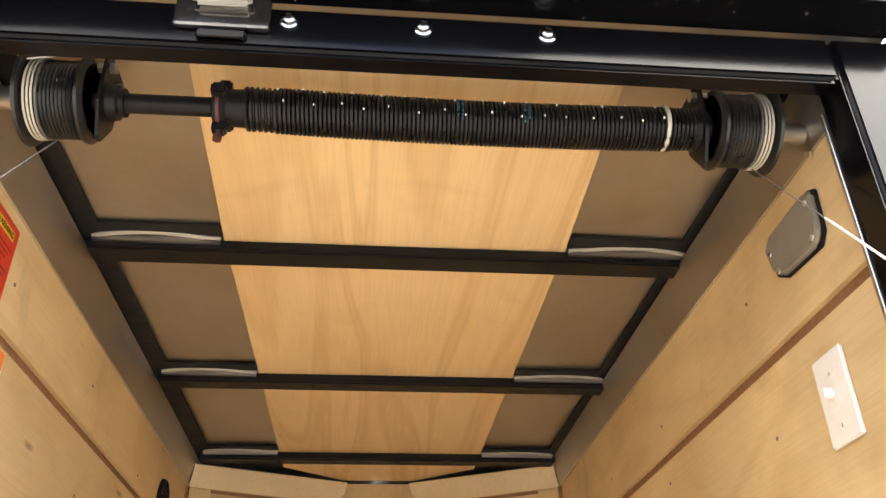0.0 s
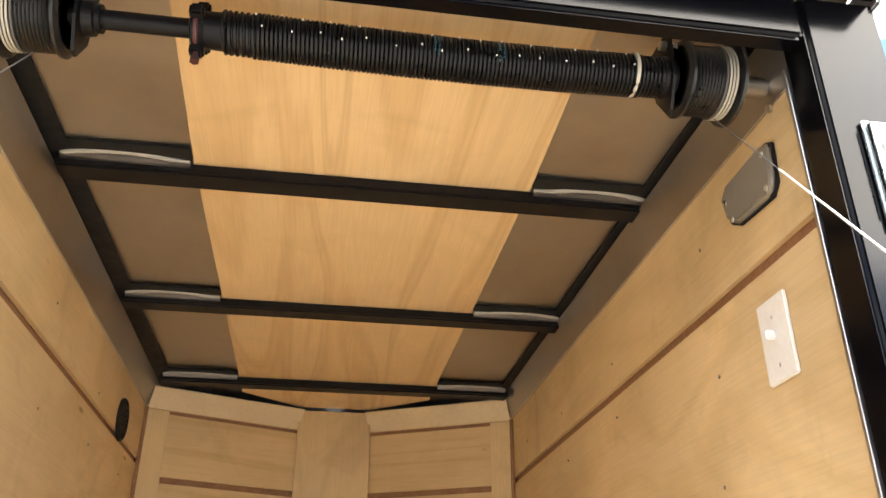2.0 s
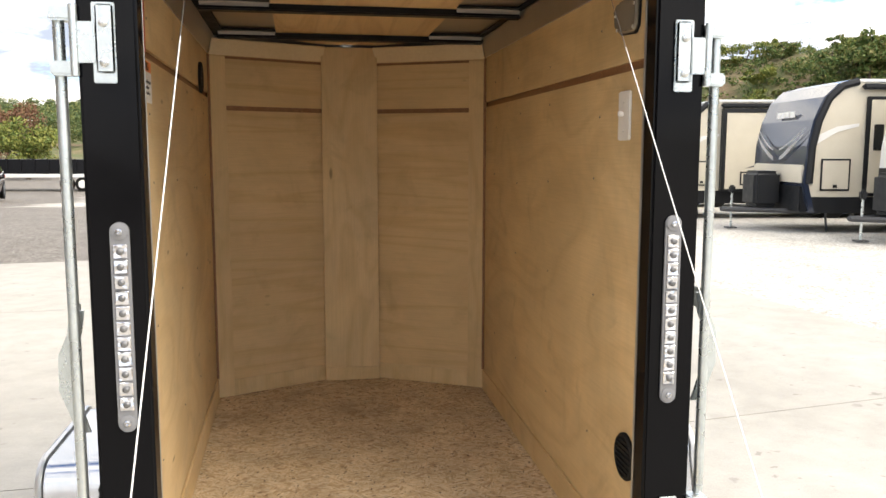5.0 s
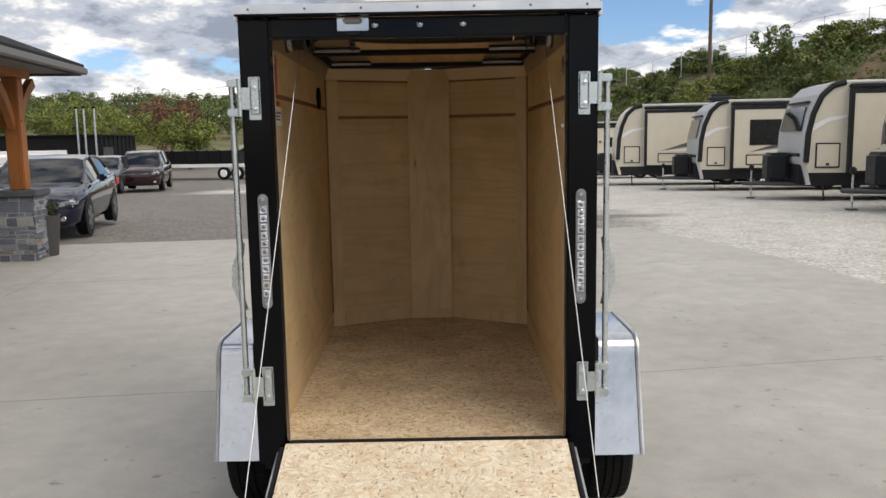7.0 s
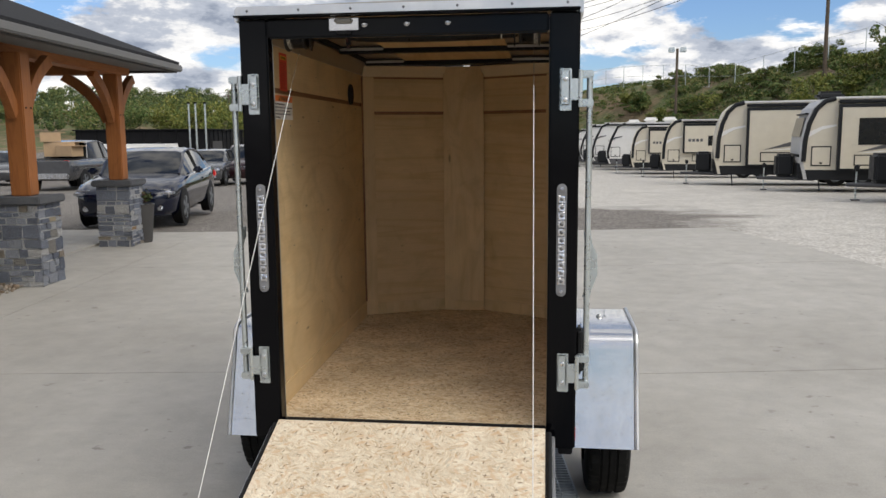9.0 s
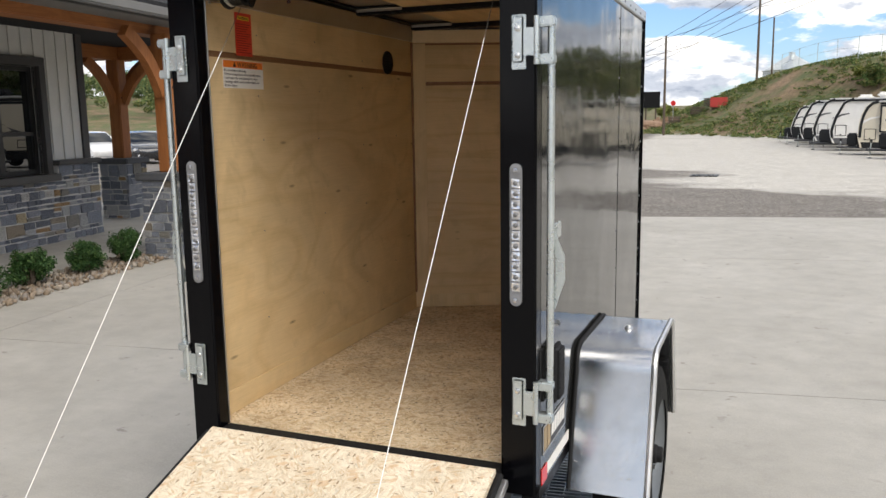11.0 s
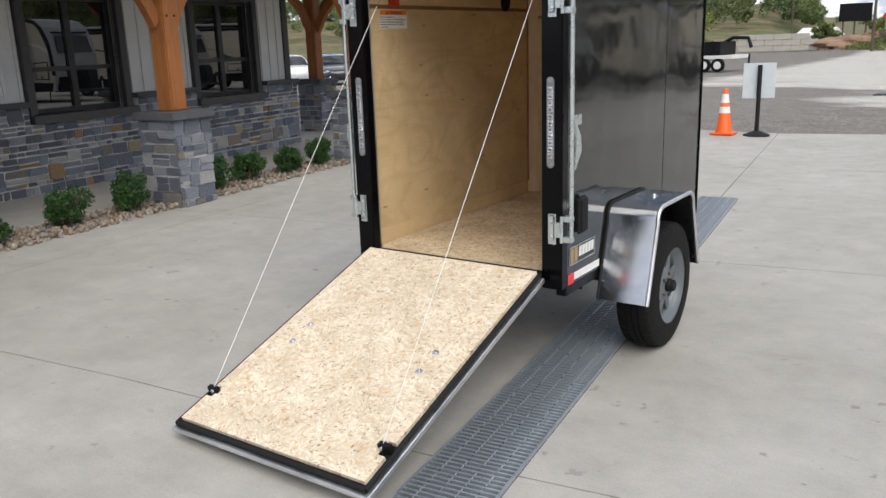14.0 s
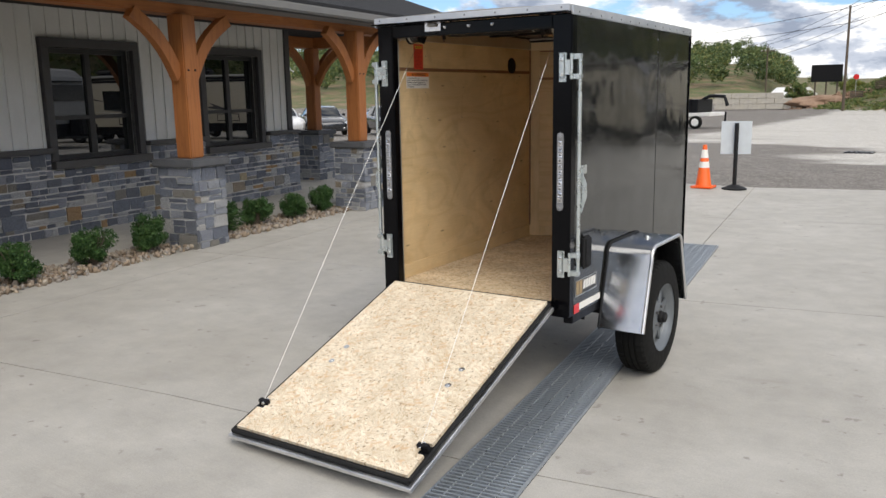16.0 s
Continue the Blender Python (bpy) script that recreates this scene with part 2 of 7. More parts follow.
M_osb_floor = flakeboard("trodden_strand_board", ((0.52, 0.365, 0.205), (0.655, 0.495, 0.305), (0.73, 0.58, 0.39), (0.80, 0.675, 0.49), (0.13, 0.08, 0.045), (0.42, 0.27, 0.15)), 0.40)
M_black = shiny("black_gloss_paint", (0.0022, 0.0022, 0.003), 0.10, 0.0, 0.0, 0.02, 5.0, 0.05, spec=0.15)
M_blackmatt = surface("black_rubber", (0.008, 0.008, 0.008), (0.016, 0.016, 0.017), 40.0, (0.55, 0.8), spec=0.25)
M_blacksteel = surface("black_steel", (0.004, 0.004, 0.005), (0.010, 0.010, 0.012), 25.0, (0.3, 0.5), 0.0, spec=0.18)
M_char = shiny("charcoal_skin", (0.062, 0.063, 0.060), 0.05, 0.75, 0.25, 0.16, 2.6)
M_alu = shiny("bright_aluminium", (0.60, 0.61, 0.63), 0.13, 1.0, 0.0, 0.06, 3.0, 0.06)
M_alutrim = shiny("aluminium_trim", (0.74, 0.74, 0.74), 0.28, 1.0)
M_galv = surface("galvanised_steel", (0.54, 0.58, 0.58), (0.66, 0.70, 0.69), 18.0, (0.22, 0.36), 0.85, (0.03, 0.001))
M_grate = surface("galvanised_grating", (0.28, 0.315, 0.355), (0.44, 0.48, 0.52), 12.0, (0.4, 0.6), 0.6, (0.1, 0.001))
M_roofmetal = shiny("bare_roof_sheet", (0.47, 0.43, 0.37), 0.31, 0.9, 0.0, 0.05, 3.5)
M_cove = shiny("mill_finish_cove", (0.49, 0.475, 0.455), 0.28, 1.0, 0.0, 0.03, 3.0)
M_steel = shiny("zinc_bolt", (0.70, 0.70, 0.68), 0.22, 1.0)
M_white = plain("white_plastic", (0.80, 0.79, 0.76), 0.35)
M_cable = plain("white_cable", (0.78, 0.77, 0.74), 0.45)
M_wire = plain("grey_wire_sheath", (0.42, 0.40, 0.36), 0.4)
M_wrap = plain("grey_wound_cable", (0.11, 0.105, 0.10), 0.45)
# off-white, duller than the lift cable
M_wrapwhite = plain("off_white_sheath", (0.50, 0.475, 0.41), 0.5)
M_stamp = plain("faded_blue_stamp", (0.020, 0.085, 0.12), 0.5)
M_red = plain("red_sticker", (0.62, 0.05, 0.025), 0.4)
M_orange = plain("orange_band", (0.80, 0.20, 0.03), 0.4)
M_paper = plain("white_sticker", (0.78, 0.76, 0.71), 0.45)
M_ink = plain("black_ink", (0.015, 0.015, 0.015), 0.5)
M_yellow = plain("yellow_ink", (0.75, 0.50, 0.03), 0.45)
M_lens = glass("clear_lens", (0.95, 0.95, 0.96), 0.05)
M_lampbase = plain("clear_lamp_body", (0.20, 0.20, 0.205), 0.2)
M_reflector = shiny("lamp_reflector", (0.80, 0.80, 0.82), 0.14, 1.0, 0.0, 0.3, 40.0)
M_rivet = shiny("dull_rivet", (0.20, 0.20, 0.20), 0.35, 0.8)
M_redlens = plain("red_reflector", (0.65, 0.02, 0.02), 0.2)
M_tire = surface("tyre_rubber", (0.006, 0.006, 0.006), (0.014, 0.014, 0.013), 30.0, (0.6, 0.8), spec=0.12)
M_rim = shiny("silver_wheel_paint", (0.165, 0.18, 0.19), 0.34, 0.35, 0.0)
M_drum = surface("black_drum", (0.006, 0.006, 0.007), (0.014, 0.014, 0.014), 30.0, (0.25, 0.4))
M_spring = surface("oiled_spring_steel", (0.005, 0.005, 0.006), (0.011, 0.011, 0.012), 60.0, (0.25, 0.4), 0.2, spec=0.3)
M_redcone = surface("red_painted_cone", (0.10, 0.012, 0.012), (0.018, 0.010, 0.010), 40.0, (0.4, 0.6))
M_badgegrey = plain("badge_grey", (0.03, 0.029, 0.028), 0.4)
M_badgetan = plain("badge_tan", (0.36, 0.25, 0.12), 0.4)
M_smoke = shiny("smoked_lens", (0.22, 0.20, 0.165), 0.16, 0.0, 0.2)

M_timber = wood("stained_cedar", (0.25, 0.088, 0.026), (0.335, 0.123, 0.036), (0.19, 0.062, 0.019), "z", across=9.0, lengthwise=0.7, rough=(0.5, 0.65))
M_timber_y = wood("stained_cedar_beam", (0.25, 0.088, 0.026), (0.335, 0.123, 0.036), (0.19, 0.062, 0.019), "y", across=9.0, lengthwise=0.7, rough=(0.5, 0.65))
M_siding = surface("pale_siding", (0.60, 0.59, 0.555), (0.69, 0.68, 0.645), 3.0, (0.6, 0.75), 0.0, (0.08, 0.002))
M_trim = surface("charcoal_trim", (0.045, 0.043, 0.042), (0.065, 0.062, 0.060), 12.0, (0.5, 0.65))
M_frame = surface("black_window_frame", (0.012, 0.012, 0.012), (0.022, 0.021, 0.020), 20.0, (0.35, 0.5))
M_mortar = surface("mortar", (0.46, 0.455, 0.44), (0.60, 0.59, 0.57), 25.0, (0.8, 0.95), 0.0, (0.5, 0.004))
M_cap = surface("stone_cap", (0.055, 0.057, 0.062), (0.105, 0.107, 0.112), 14.0, (0.7, 0.9), 0.0, (0.4, 0.006))
M_shingle = surface("dark_shingle", (0.016, 0.017, 0.019), (0.045, 0.045, 0.047), 22.0, (0.8, 0.95), 0.0, (0.5, 0.006), spec=0.12)
M_soffit = surface("soffit", (0.13, 0.128, 0.122), (0.17, 0.166, 0.158), 6.0, (0.5, 0.65), 0.0, None)
M_porchceil = wood("porch_ceiling_boards", (0.32, 0.15, 0.055), (0.44, 0.21, 0.08), (0.26, 0.11, 0.04), "y")
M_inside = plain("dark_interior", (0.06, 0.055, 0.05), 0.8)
M_winpane = coated_pane("coated_window_pane")
M_tintpane = shiny("tinted_glass", (0.012, 0.014, 0.016), 0.03, 0.0, 0.0)
M_chrome = shiny("chrome_plate", (0.50, 0.50, 0.51), 0.06, 1.0)


def stone_mat():
    m, nt, b = material("ledge_stone")
    rnd = node(nt, "ShaderNodeObjectInfo").outputs["Random"]
    tone = ramp(nt, rnd, [(0.0, (0.105, 0.118, 0.150)), (0.14, (0.190, 0.210, 0.250)), (0.27, (0.255, 0.270, 0.300)), (0.38, (0.140, 0.155, 0.190)), (0.50, (0.225, 0.240, 0.280)), (0.60, (0.34, 0.345, 0.355)), (0.68, (0.120, 0.132, 0.160)),
                          (0.76, (0.200, 0.190, 0.170)), (0.82, (0.40, 0.395, 0.385)), (0.87, (0.29, 0.19, 0.10)), (0.885, (0.235, 0.200, 0.155)), (0.915, (0.34, 0.285, 0.19)), (0.93, (0.165, 0.182, 0.220))], hard=True)
    vec = coords(nt, rand=20.0)
    cl = noise_fac(nt, vec, 14.0, 6.0, 0.65)
    fine = noise_fac(nt, vec, 70.0, 5.0, 0.7)
    col = mixc(nt, 1.0, tone, ramp(nt, cl, [(0.30, grey(0.55)), (0.70, grey(1.55))]), "MULTIPLY")
    rust = noise_fac(nt, vec, 9.0, 3.0)
    col = mixc(nt, ramp(nt, rust, [(0.60, grey(0)), (0.75, grey(0.35))]), col, (0.366, 0.244, 0.134))
    setin(nt, b, "Base Color", col)
    setin(nt, b, "Roughness", 0.85)
    s = node(nt, "ShaderNodeMath", {0: cl, 1: fine})
    s.operation = "ADD"
    bump(nt, b, s.outputs[0], 0.8, 0.018)
    return m


M_stone = stone_mat()


def rock_mat():
    m, nt, b = material("river_rock")
    isl = node(nt, "ShaderNodeNewGeometry").outputs["Random Per Island"]
    tone = ramp(nt, isl, [(0.0, (0.144, 0.101, 0.065)), (0.3, (0.274, 0.209, 0.144)), (0.55, (0.216, 0.194, 0.173)), (0.8, (0.346, 0.295, 0.230)), (1.0, (0.180, 0.122, 0.079))])
    col = mixc(nt, 1.0, tone, ramp(nt, noise_fac(nt, coords(nt), 60.0), [(0.3, grey(0.75)), (0.7, grey(1.25))]), "MULTIPLY")
    setin(nt, b, "Base Color", col)
    setin(nt, b, "Roughness", 0.75)
    return m


M_rock = rock_mat()


def leaf_mat(name, stops, spread=0.35):
    m, nt, b = material(name)
    isl = node(nt, "ShaderNodeNewGeometry").outputs["Random Per Island"]
    wide = noise_fac(nt, coords(nt), spread, 3.0)
    s = node(nt, "ShaderNodeMath", {0: isl, 1: wide})
    s.operation = "ADD"
    h = node(nt, "ShaderNodeMath", {0: s.outputs[0], 1: 0.5})
    h.operation = "MULTIPLY"
    setin(nt, b, "Base Color", ramp(nt, h.outputs[0], stops))
    setin(nt, b, "Roughness", 0.6)
    setin(nt, b, "Specular IOR Level", 0.3)
    return m


M_leaf = leaf_mat("shrub_leaves", [(0.2, (0.012, 0.040, 0.010)), (0.5, (0.030, 0.078, 0.017)), (0.8, (0.075, 0.13, 0.035))])
# far leaf tones lightened: the haze of distance is in the colour
M_woods = leaf_mat("hazed_woodland_leaves", [(0.2, (0.030, 0.058, 0.022)), (0.42, (0.072, 0.115, 0.040)), (0.60, (0.135, 0.17, 0.055)), (0.8, (0.25, 0.24, 0.075))], 0.11)
M_brush = leaf_mat("bank_brush_leaves", [(0.2, (0.032, 0.066, 0.017)), (0.40, (0.080, 0.135, 0.034)), (0.58, (0.16, 0.19, 0.055)), (0.8, (0.27, 0.22, 0.09))])
M_yellowleaf = leaf_mat("pale_tree_leaves", [(0.2, (0.06, 0.10, 0.02)), (0.5, (0.16, 0.19, 0.04)), (0.8, (0.30, 0.28, 0.07))])
M_rusty = leaf_mat("russet_tree_leaves", [(0.2, (0.10, 0.045, 0.025)), (0.5, (0.18, 0.09, 0.05)), (0.8, (0.25, 0.15, 0.08))])
M_bark = surface("bark", (0.07, 0.05, 0.035), (0.14, 0.11, 0.08), 8.0, (0.8, 0.95), 0.0, (0.6, 0.02))


def concrete_mat():
    m, nt, b = material("broomed_concrete")
    vec = coords(nt)
    wide = noise_fac(nt, vec, 0.45, 6.0, 0.6)
    mid = noise_fac(nt, vec, 4.0, 6.0, 0.65)
    broom = noise_fac(nt, coords(nt, (6.0, 240.0, 1.0), (0, 0, radians(-6.3))), 1.0, 3.0, 0.6)
    col = ramp(nt, wide, [(0.30, (0.335, 0.315, 0.275)), (0.5, (0.40, 0.38, 0.34)), (0.72, (0.46, 0.44, 0.40))])
    col = mixc(nt, 1.0, col, ramp(nt, mid, [(0.28, grey(0.86)), (0.7, grey(1.08))]), "MULTIPLY")
    col = mixc(nt, 1.0, col, ramp(nt, broom, [(0.3, grey(0.95)), (0.7, grey(1.04))]), "MULTIPLY")
    grit = noise_fac(nt, vec, 130.0, 3.0, 0.7)
    col = mixc(nt, 1.0, col, ramp(nt, grit, [(0.3, grey(0.90)), (0.7, grey(1.08))]), "MULTIPLY")
    spots = noise_fac(nt, vec, 1.7, 2.0, 0.3)
    spot2 = noise_fac(nt, vec, 11.0, 3.0, 0.5)
    sp = mixc(nt, 1.0, ramp(nt, spots, [(0.46, grey(0)), (0.58, grey(1))]), ramp(nt, spot2, [(0.655, grey(0)), (0.70, grey(0.6))]), "MULTIPLY")
    col = mixc(nt, sp, col, (0.17, 0.15, 0.13))
    tyre = noise_fac(nt, coords(nt, (0.5, 3.5, 1.0), (0, 0, radians(25))), 1.0, 5.0, 0.6, 1.0)
    col = mixc(nt, ramp(nt, tyre, [(0.62, grey(0)), (0.78, grey(0.28))]), col, (0.24, 0.215, 0.185))
    setin(nt, b, "Base Color", col)
    setin(nt, b, "Roughness", ramp(nt, wide, [(0.3, grey(0.6)), (0.7, grey(0.8))]))
    bump(nt, b, broom, 0.12, 0.002)
    return m


def gravel_mat():
    m, nt, b = material("crushed_stone_lot")
    co = node(nt, "ShaderNodeTexCoord").outputs["Object"]
    wide = noise_fac(nt, node(nt, "ShaderNodeMapping", {"Vector": co, "Scale": (0.35, 1.3, 1.0)}).outputs["Vector"], 0.16, 6.0, 0.6)
    vor = node(nt, "ShaderNodeTexVoronoi", {"Vector": co, "Scale": 34.0})
    st = node(nt, "ShaderNodeSeparateColor", {"Color": vor.outputs["Color"]}).outputs[0]
    mid = noise_fac(nt, co, 1.6, 6.0, 0.65)
    pale = ramp(nt, st, [(0.0, (0.34, 0.315, 0.275)), (0.4, (0.47, 0.445, 0.40)), (0.8, (0.58, 0.555, 0.505)), (1.0, (0.68, 0.66, 0.615))])
    dark = ramp(nt, st, [(0.0, (0.10, 0.088, 0.075)), (0.5, (0.17, 0.15, 0.13)), (1.0, (0.30, 0.28, 0.25))])
    sep = node(nt, "ShaderNodeSeparateXYZ", {"Vector": co})
    # trodden earth on the office side and along the slab, pale crushed stone beyond and towards the campers
    sway = node(nt, "ShaderNodeMath", {0: noise_fac(nt, co, 0.35, 5.0, 0.6), 1: 5.0})
    sway.operation = "MULTIPLY"
    yy = node(nt, "ShaderNodeMath", {0: sep.outputs["Y"], 1: sway.outputs[0]})
    yy.operation = "ADD"
    xx = node(nt, "ShaderNodeMath", {0: sep.outputs["X"], 1: sway.outputs[0]})
    xx.operation = "ADD"
    near = node(nt, "ShaderNodeMapRange", {"Value": yy.outputs[0], "From Min": 18.0, "From Max": 20.5, "To Min": 1.0, "To Max": 0.0}).outputs["Result"]
    right = node(nt, "ShaderNodeMapRange", {"Value": xx.outputs[0], "From Min": 4.0, "From Max": 7.5, "To Min": 0.9, "To Max": 0.0}).outputs["Result"]
    far = node(nt, "ShaderNodeMapRange", {"Value": yy.outputs[0], "From Min": 28.0, "From Max": 32.0, "To Min": 1.0, "To Max": 0.15}).outputs["Result"]
    left = node(nt, "ShaderNodeMapRange", {"Value": xx.outputs[0], "From Min": -2.0, "From Max": 3.5, "To Min": 1.0, "To Max": 0.0}).outputs["Result"]
    west = node(nt, "ShaderNodeMapRange", {"Value": sep.outputs["X"], "From Min": -12.0, "From Max": -8.0, "To Min": 1.0, "To Max": 0.0}).outputs["Result"]
    reach = node(nt, "ShaderNodeMath", {0: far, 1: west})
    reach.operation = "MAXIMUM"
    lf = node(nt, "ShaderNodeMath", {0: left, 1: reach.outputs[0]})
    lf.operation = "MULTIPLY"
    nr = node(nt, "ShaderNodeMath", {0: near, 1: right})
    nr.operation = "MULTIPLY"
    mx = node(nt, "ShaderNodeMath", {0: nr.outputs[0], 1: lf.outputs[0]})
    mx.operation = "MAXIMUM"
    ad = node(nt, "ShaderNodeMath", {0: mx.outputs[0], 1: wide})
    ad.operation = "ADD"
    fac = ramp(nt, ad.outputs[0], [(0.68, grey(0)), (1.15, grey(1))])
    col = mixc(nt, fac, pale, dark)
    col = mixc(nt, 1.0, col, ramp(nt, mid, [(0.3, grey(0.82)), (0.7, grey(1.12))]), "MULTIPLY")
    setin(nt, b, "Base Color", col)
    setin(nt, b, "Roughness", 0.9)
    bump(nt, b, vor.outputs["Distance"], 0.5, 0.02)
    return m


def bank_mat():
    m, nt, b = material("weedy_bank")
    co = node(nt, "ShaderNodeTexCoord").outputs["Object"]
    a = noise_fac(nt, co, 0.22, 6.0, 0.65)
    f = noise_fac(nt, co, 3.0, 6.0, 0.7)
    col = ramp(nt, a, [(0.36, (0.24, 0.165, 0.10)), (0.46, (0.16, 0.13, 0.065)), (0.56, (0.085, 0.115, 0.035)), (0.70, (0.20, 0.145, 0.085))])
    col = mixc(nt, 1.0, col, ramp(nt, f, [(0.3, grey(0.6)), (0.7, grey(1.35))]), "MULTIPLY")
    setin(nt, b, "Base Color", col)
    setin(nt, b, "Roughness", 0.95)
    bump(nt, b, f, 0.8, 0.1)
    return m


M_conc = concrete_mat()
M_gravel = gravel_mat()
M_bank = bank_mat()


# ---- mesh helpers ----
def box(bm, x0, x1, y0, y1, z0, z1, m=None):
    vs = [bm.verts.new(Vector((x, y, z)) if m is None else m @ Vector((x, y, z))) for x in (x0, x1) for y in (y0, y1) for z in (z0, z1)]
    for q in ((0, 1, 3, 2), (4, 6, 7, 5), (0, 4, 5, 1), (2, 3, 7, 6), (0, 2, 6, 4), (1, 5, 7, 3)):
        bm.faces.new([vs[i] for i in q])
    return bm


def soft(bm, w=0.003, seg=2):
    """Rounds every edge that turns sharply."""
    bmesh.ops.recalc_face_normals(bm, faces=bm.faces)
    edges = [e for e in bm.edges if len(e.link_faces) == 2 and e.calc_face_angle(0) > 0.5]
    bmesh.ops.bevel(bm, geom=edges, offset=w, segments=seg, affect="EDGES", clamp_overlap=True)
    return bm


def tube(bm, pts, r, seg=10, caps=True):
    """A round bar along a polyline; r may be one radius or one for each point."""
    pts = [Vector(p) for p in pts]
    rs = r if isinstance(r, (list, tuple)) else [r] * len(pts)
    rings = []
    prev = None
    for i, p in enumerate(pts):
        d = (pts[min(i + 1, len(pts) - 1)] - pts[max(i - 1, 0)]).normalized()
        if prev is None:
            prev = d.orthogonal().normalized()
        u = (prev - d * prev.dot(d)).normalized()
        prev = u
        v = d.cross(u)
        rings.append([bm.verts.new(p + (u * math.cos(a) + v * math.sin(a)) * rs[i]) for a in (2 * math.pi * k / seg for k in range(seg))])
    for a, b2 in zip(rings, rings[1:]):
        for k in range(seg):
            bm.faces.new((a[k], a[(k + 1) % seg], b2[(k + 1) % seg], b2[k]))
    if caps:
        bm.faces.new(rings[0][::-1])
        bm.faces.new(rings[-1])
    return bm


def lathe(bm, prof, axis_p, axis_d, seg=32):
    """A turned body: prof is (distance along the axis, radius) pairs."""
    d = Vector(axis_d).normalized()
    u = d.orthogonal().normalized()
    v = d.cross(u)
    rings = []
    for t, r in prof:
        c = Vector(axis_p) + d * t
        rings.append([bm.verts.new(c + (u * math.cos(a) + v * math.sin(a)) * max(r, 1e-4)) for a in (2 * math.pi * k / seg for k in range(seg))])
    for a, b2 in zip(rings, rings[1:]):
        for k in range(seg):
            bm.faces.new((a[k], a[(k + 1) % seg], b2[(k + 1) % seg], b2[k]))
    if prof[0][1] > 1e-3:
        bm.faces.new(rings[0][::-1])
    if prof[-1][1] > 1e-3:
        bm.faces.new(rings[-1])
    return bm


def prism(bm, poly, lo, hi, axis="x"):
    """A flat outline drawn out along an axis. poly: pairs in the two other axes, in xyz order."""
    def place(a, b2, c):
        return {"x": (c, a, b2), "y": (a, c, b2), "z": (a, b2, c)}[axis]
    n = len(poly)
    lo_v = [bm.verts.new(place(a, b2, lo)) for a, b2 in poly]
    hi_v = [bm.verts.new(place(a, b2, hi)) for a, b2 in poly]
    bm.faces.new(lo_v)
    bm.faces.new(hi_v[::-1])
    for k in range(n):
        bm.faces.new((lo_v[k], hi_v[k], hi_v[(k + 1) % n], lo_v[(k + 1) % n]))
    bmesh.ops.recalc_face_normals(bm, faces=bm.faces)
    return bm


def finish(bm, name, mat, smooth=30):
    bmesh.ops.recalc_face_normals(bm, faces=bm.faces)
    me = bpy.data.meshes.new(name)
    bm.to_mesh(me)
    bm.free()
    if smooth:
        me.shade_smooth()
        me.set_sharp_from_angle(angle=radians(smooth))
    me.materials.append(mat)
    return me


def part(name, bm, mat, parent, label="", smooth=30):
    ob = new(name, finish(bm, name, mat, smooth))
    ob.parent = parent
    if label:
        tagged(ob, label)
    return ob


def thing(name, loc, label, category, group="", kind="", rz=0.0):
    ob = new(name)
    ob.matrix_world = pose(*loc, 0, 0, rz)
    ob.empty_display_size = 0.1
    return tagged(ob, label, category, group, kind)


def solid(name, bm, mat, label, category, group="", kind="", smooth=30):
    return tagged(new(name, finish(bm, name, mat, smooth)), label, category, group, kind)


def B():
    return bmesh.new()


def bx(*a, w=0.0, seg=2):
    bm = box(bmesh.new(), *a)
    return soft(bm, w, seg) if w else bm


def words(body, size, mat, parent, m, name="lettering", label=""):
    """Flat lettering in the built-in font, turned into a mesh."""
    cu = bpy.data.curves.new(name, "FONT")
    cu.body, cu.size, cu.extrude = body, size, 0.0002
    tmp = bpy.data.objects.new(name, cu)
    scene.collection.objects.link(tmp)
    bpy.context.view_layer.update()
    me = bpy.data.meshes.new_from_object(tmp)
    bpy.data.objects.remove(tmp)
    bpy.data.curves.remove(cu)
    me.materials.clear()
    me.materials.append(mat)
    ob = new(name, me)
    ob.parent = parent
    ob.matrix_local = m
    if label:
        tagged(ob, label)
    return ob


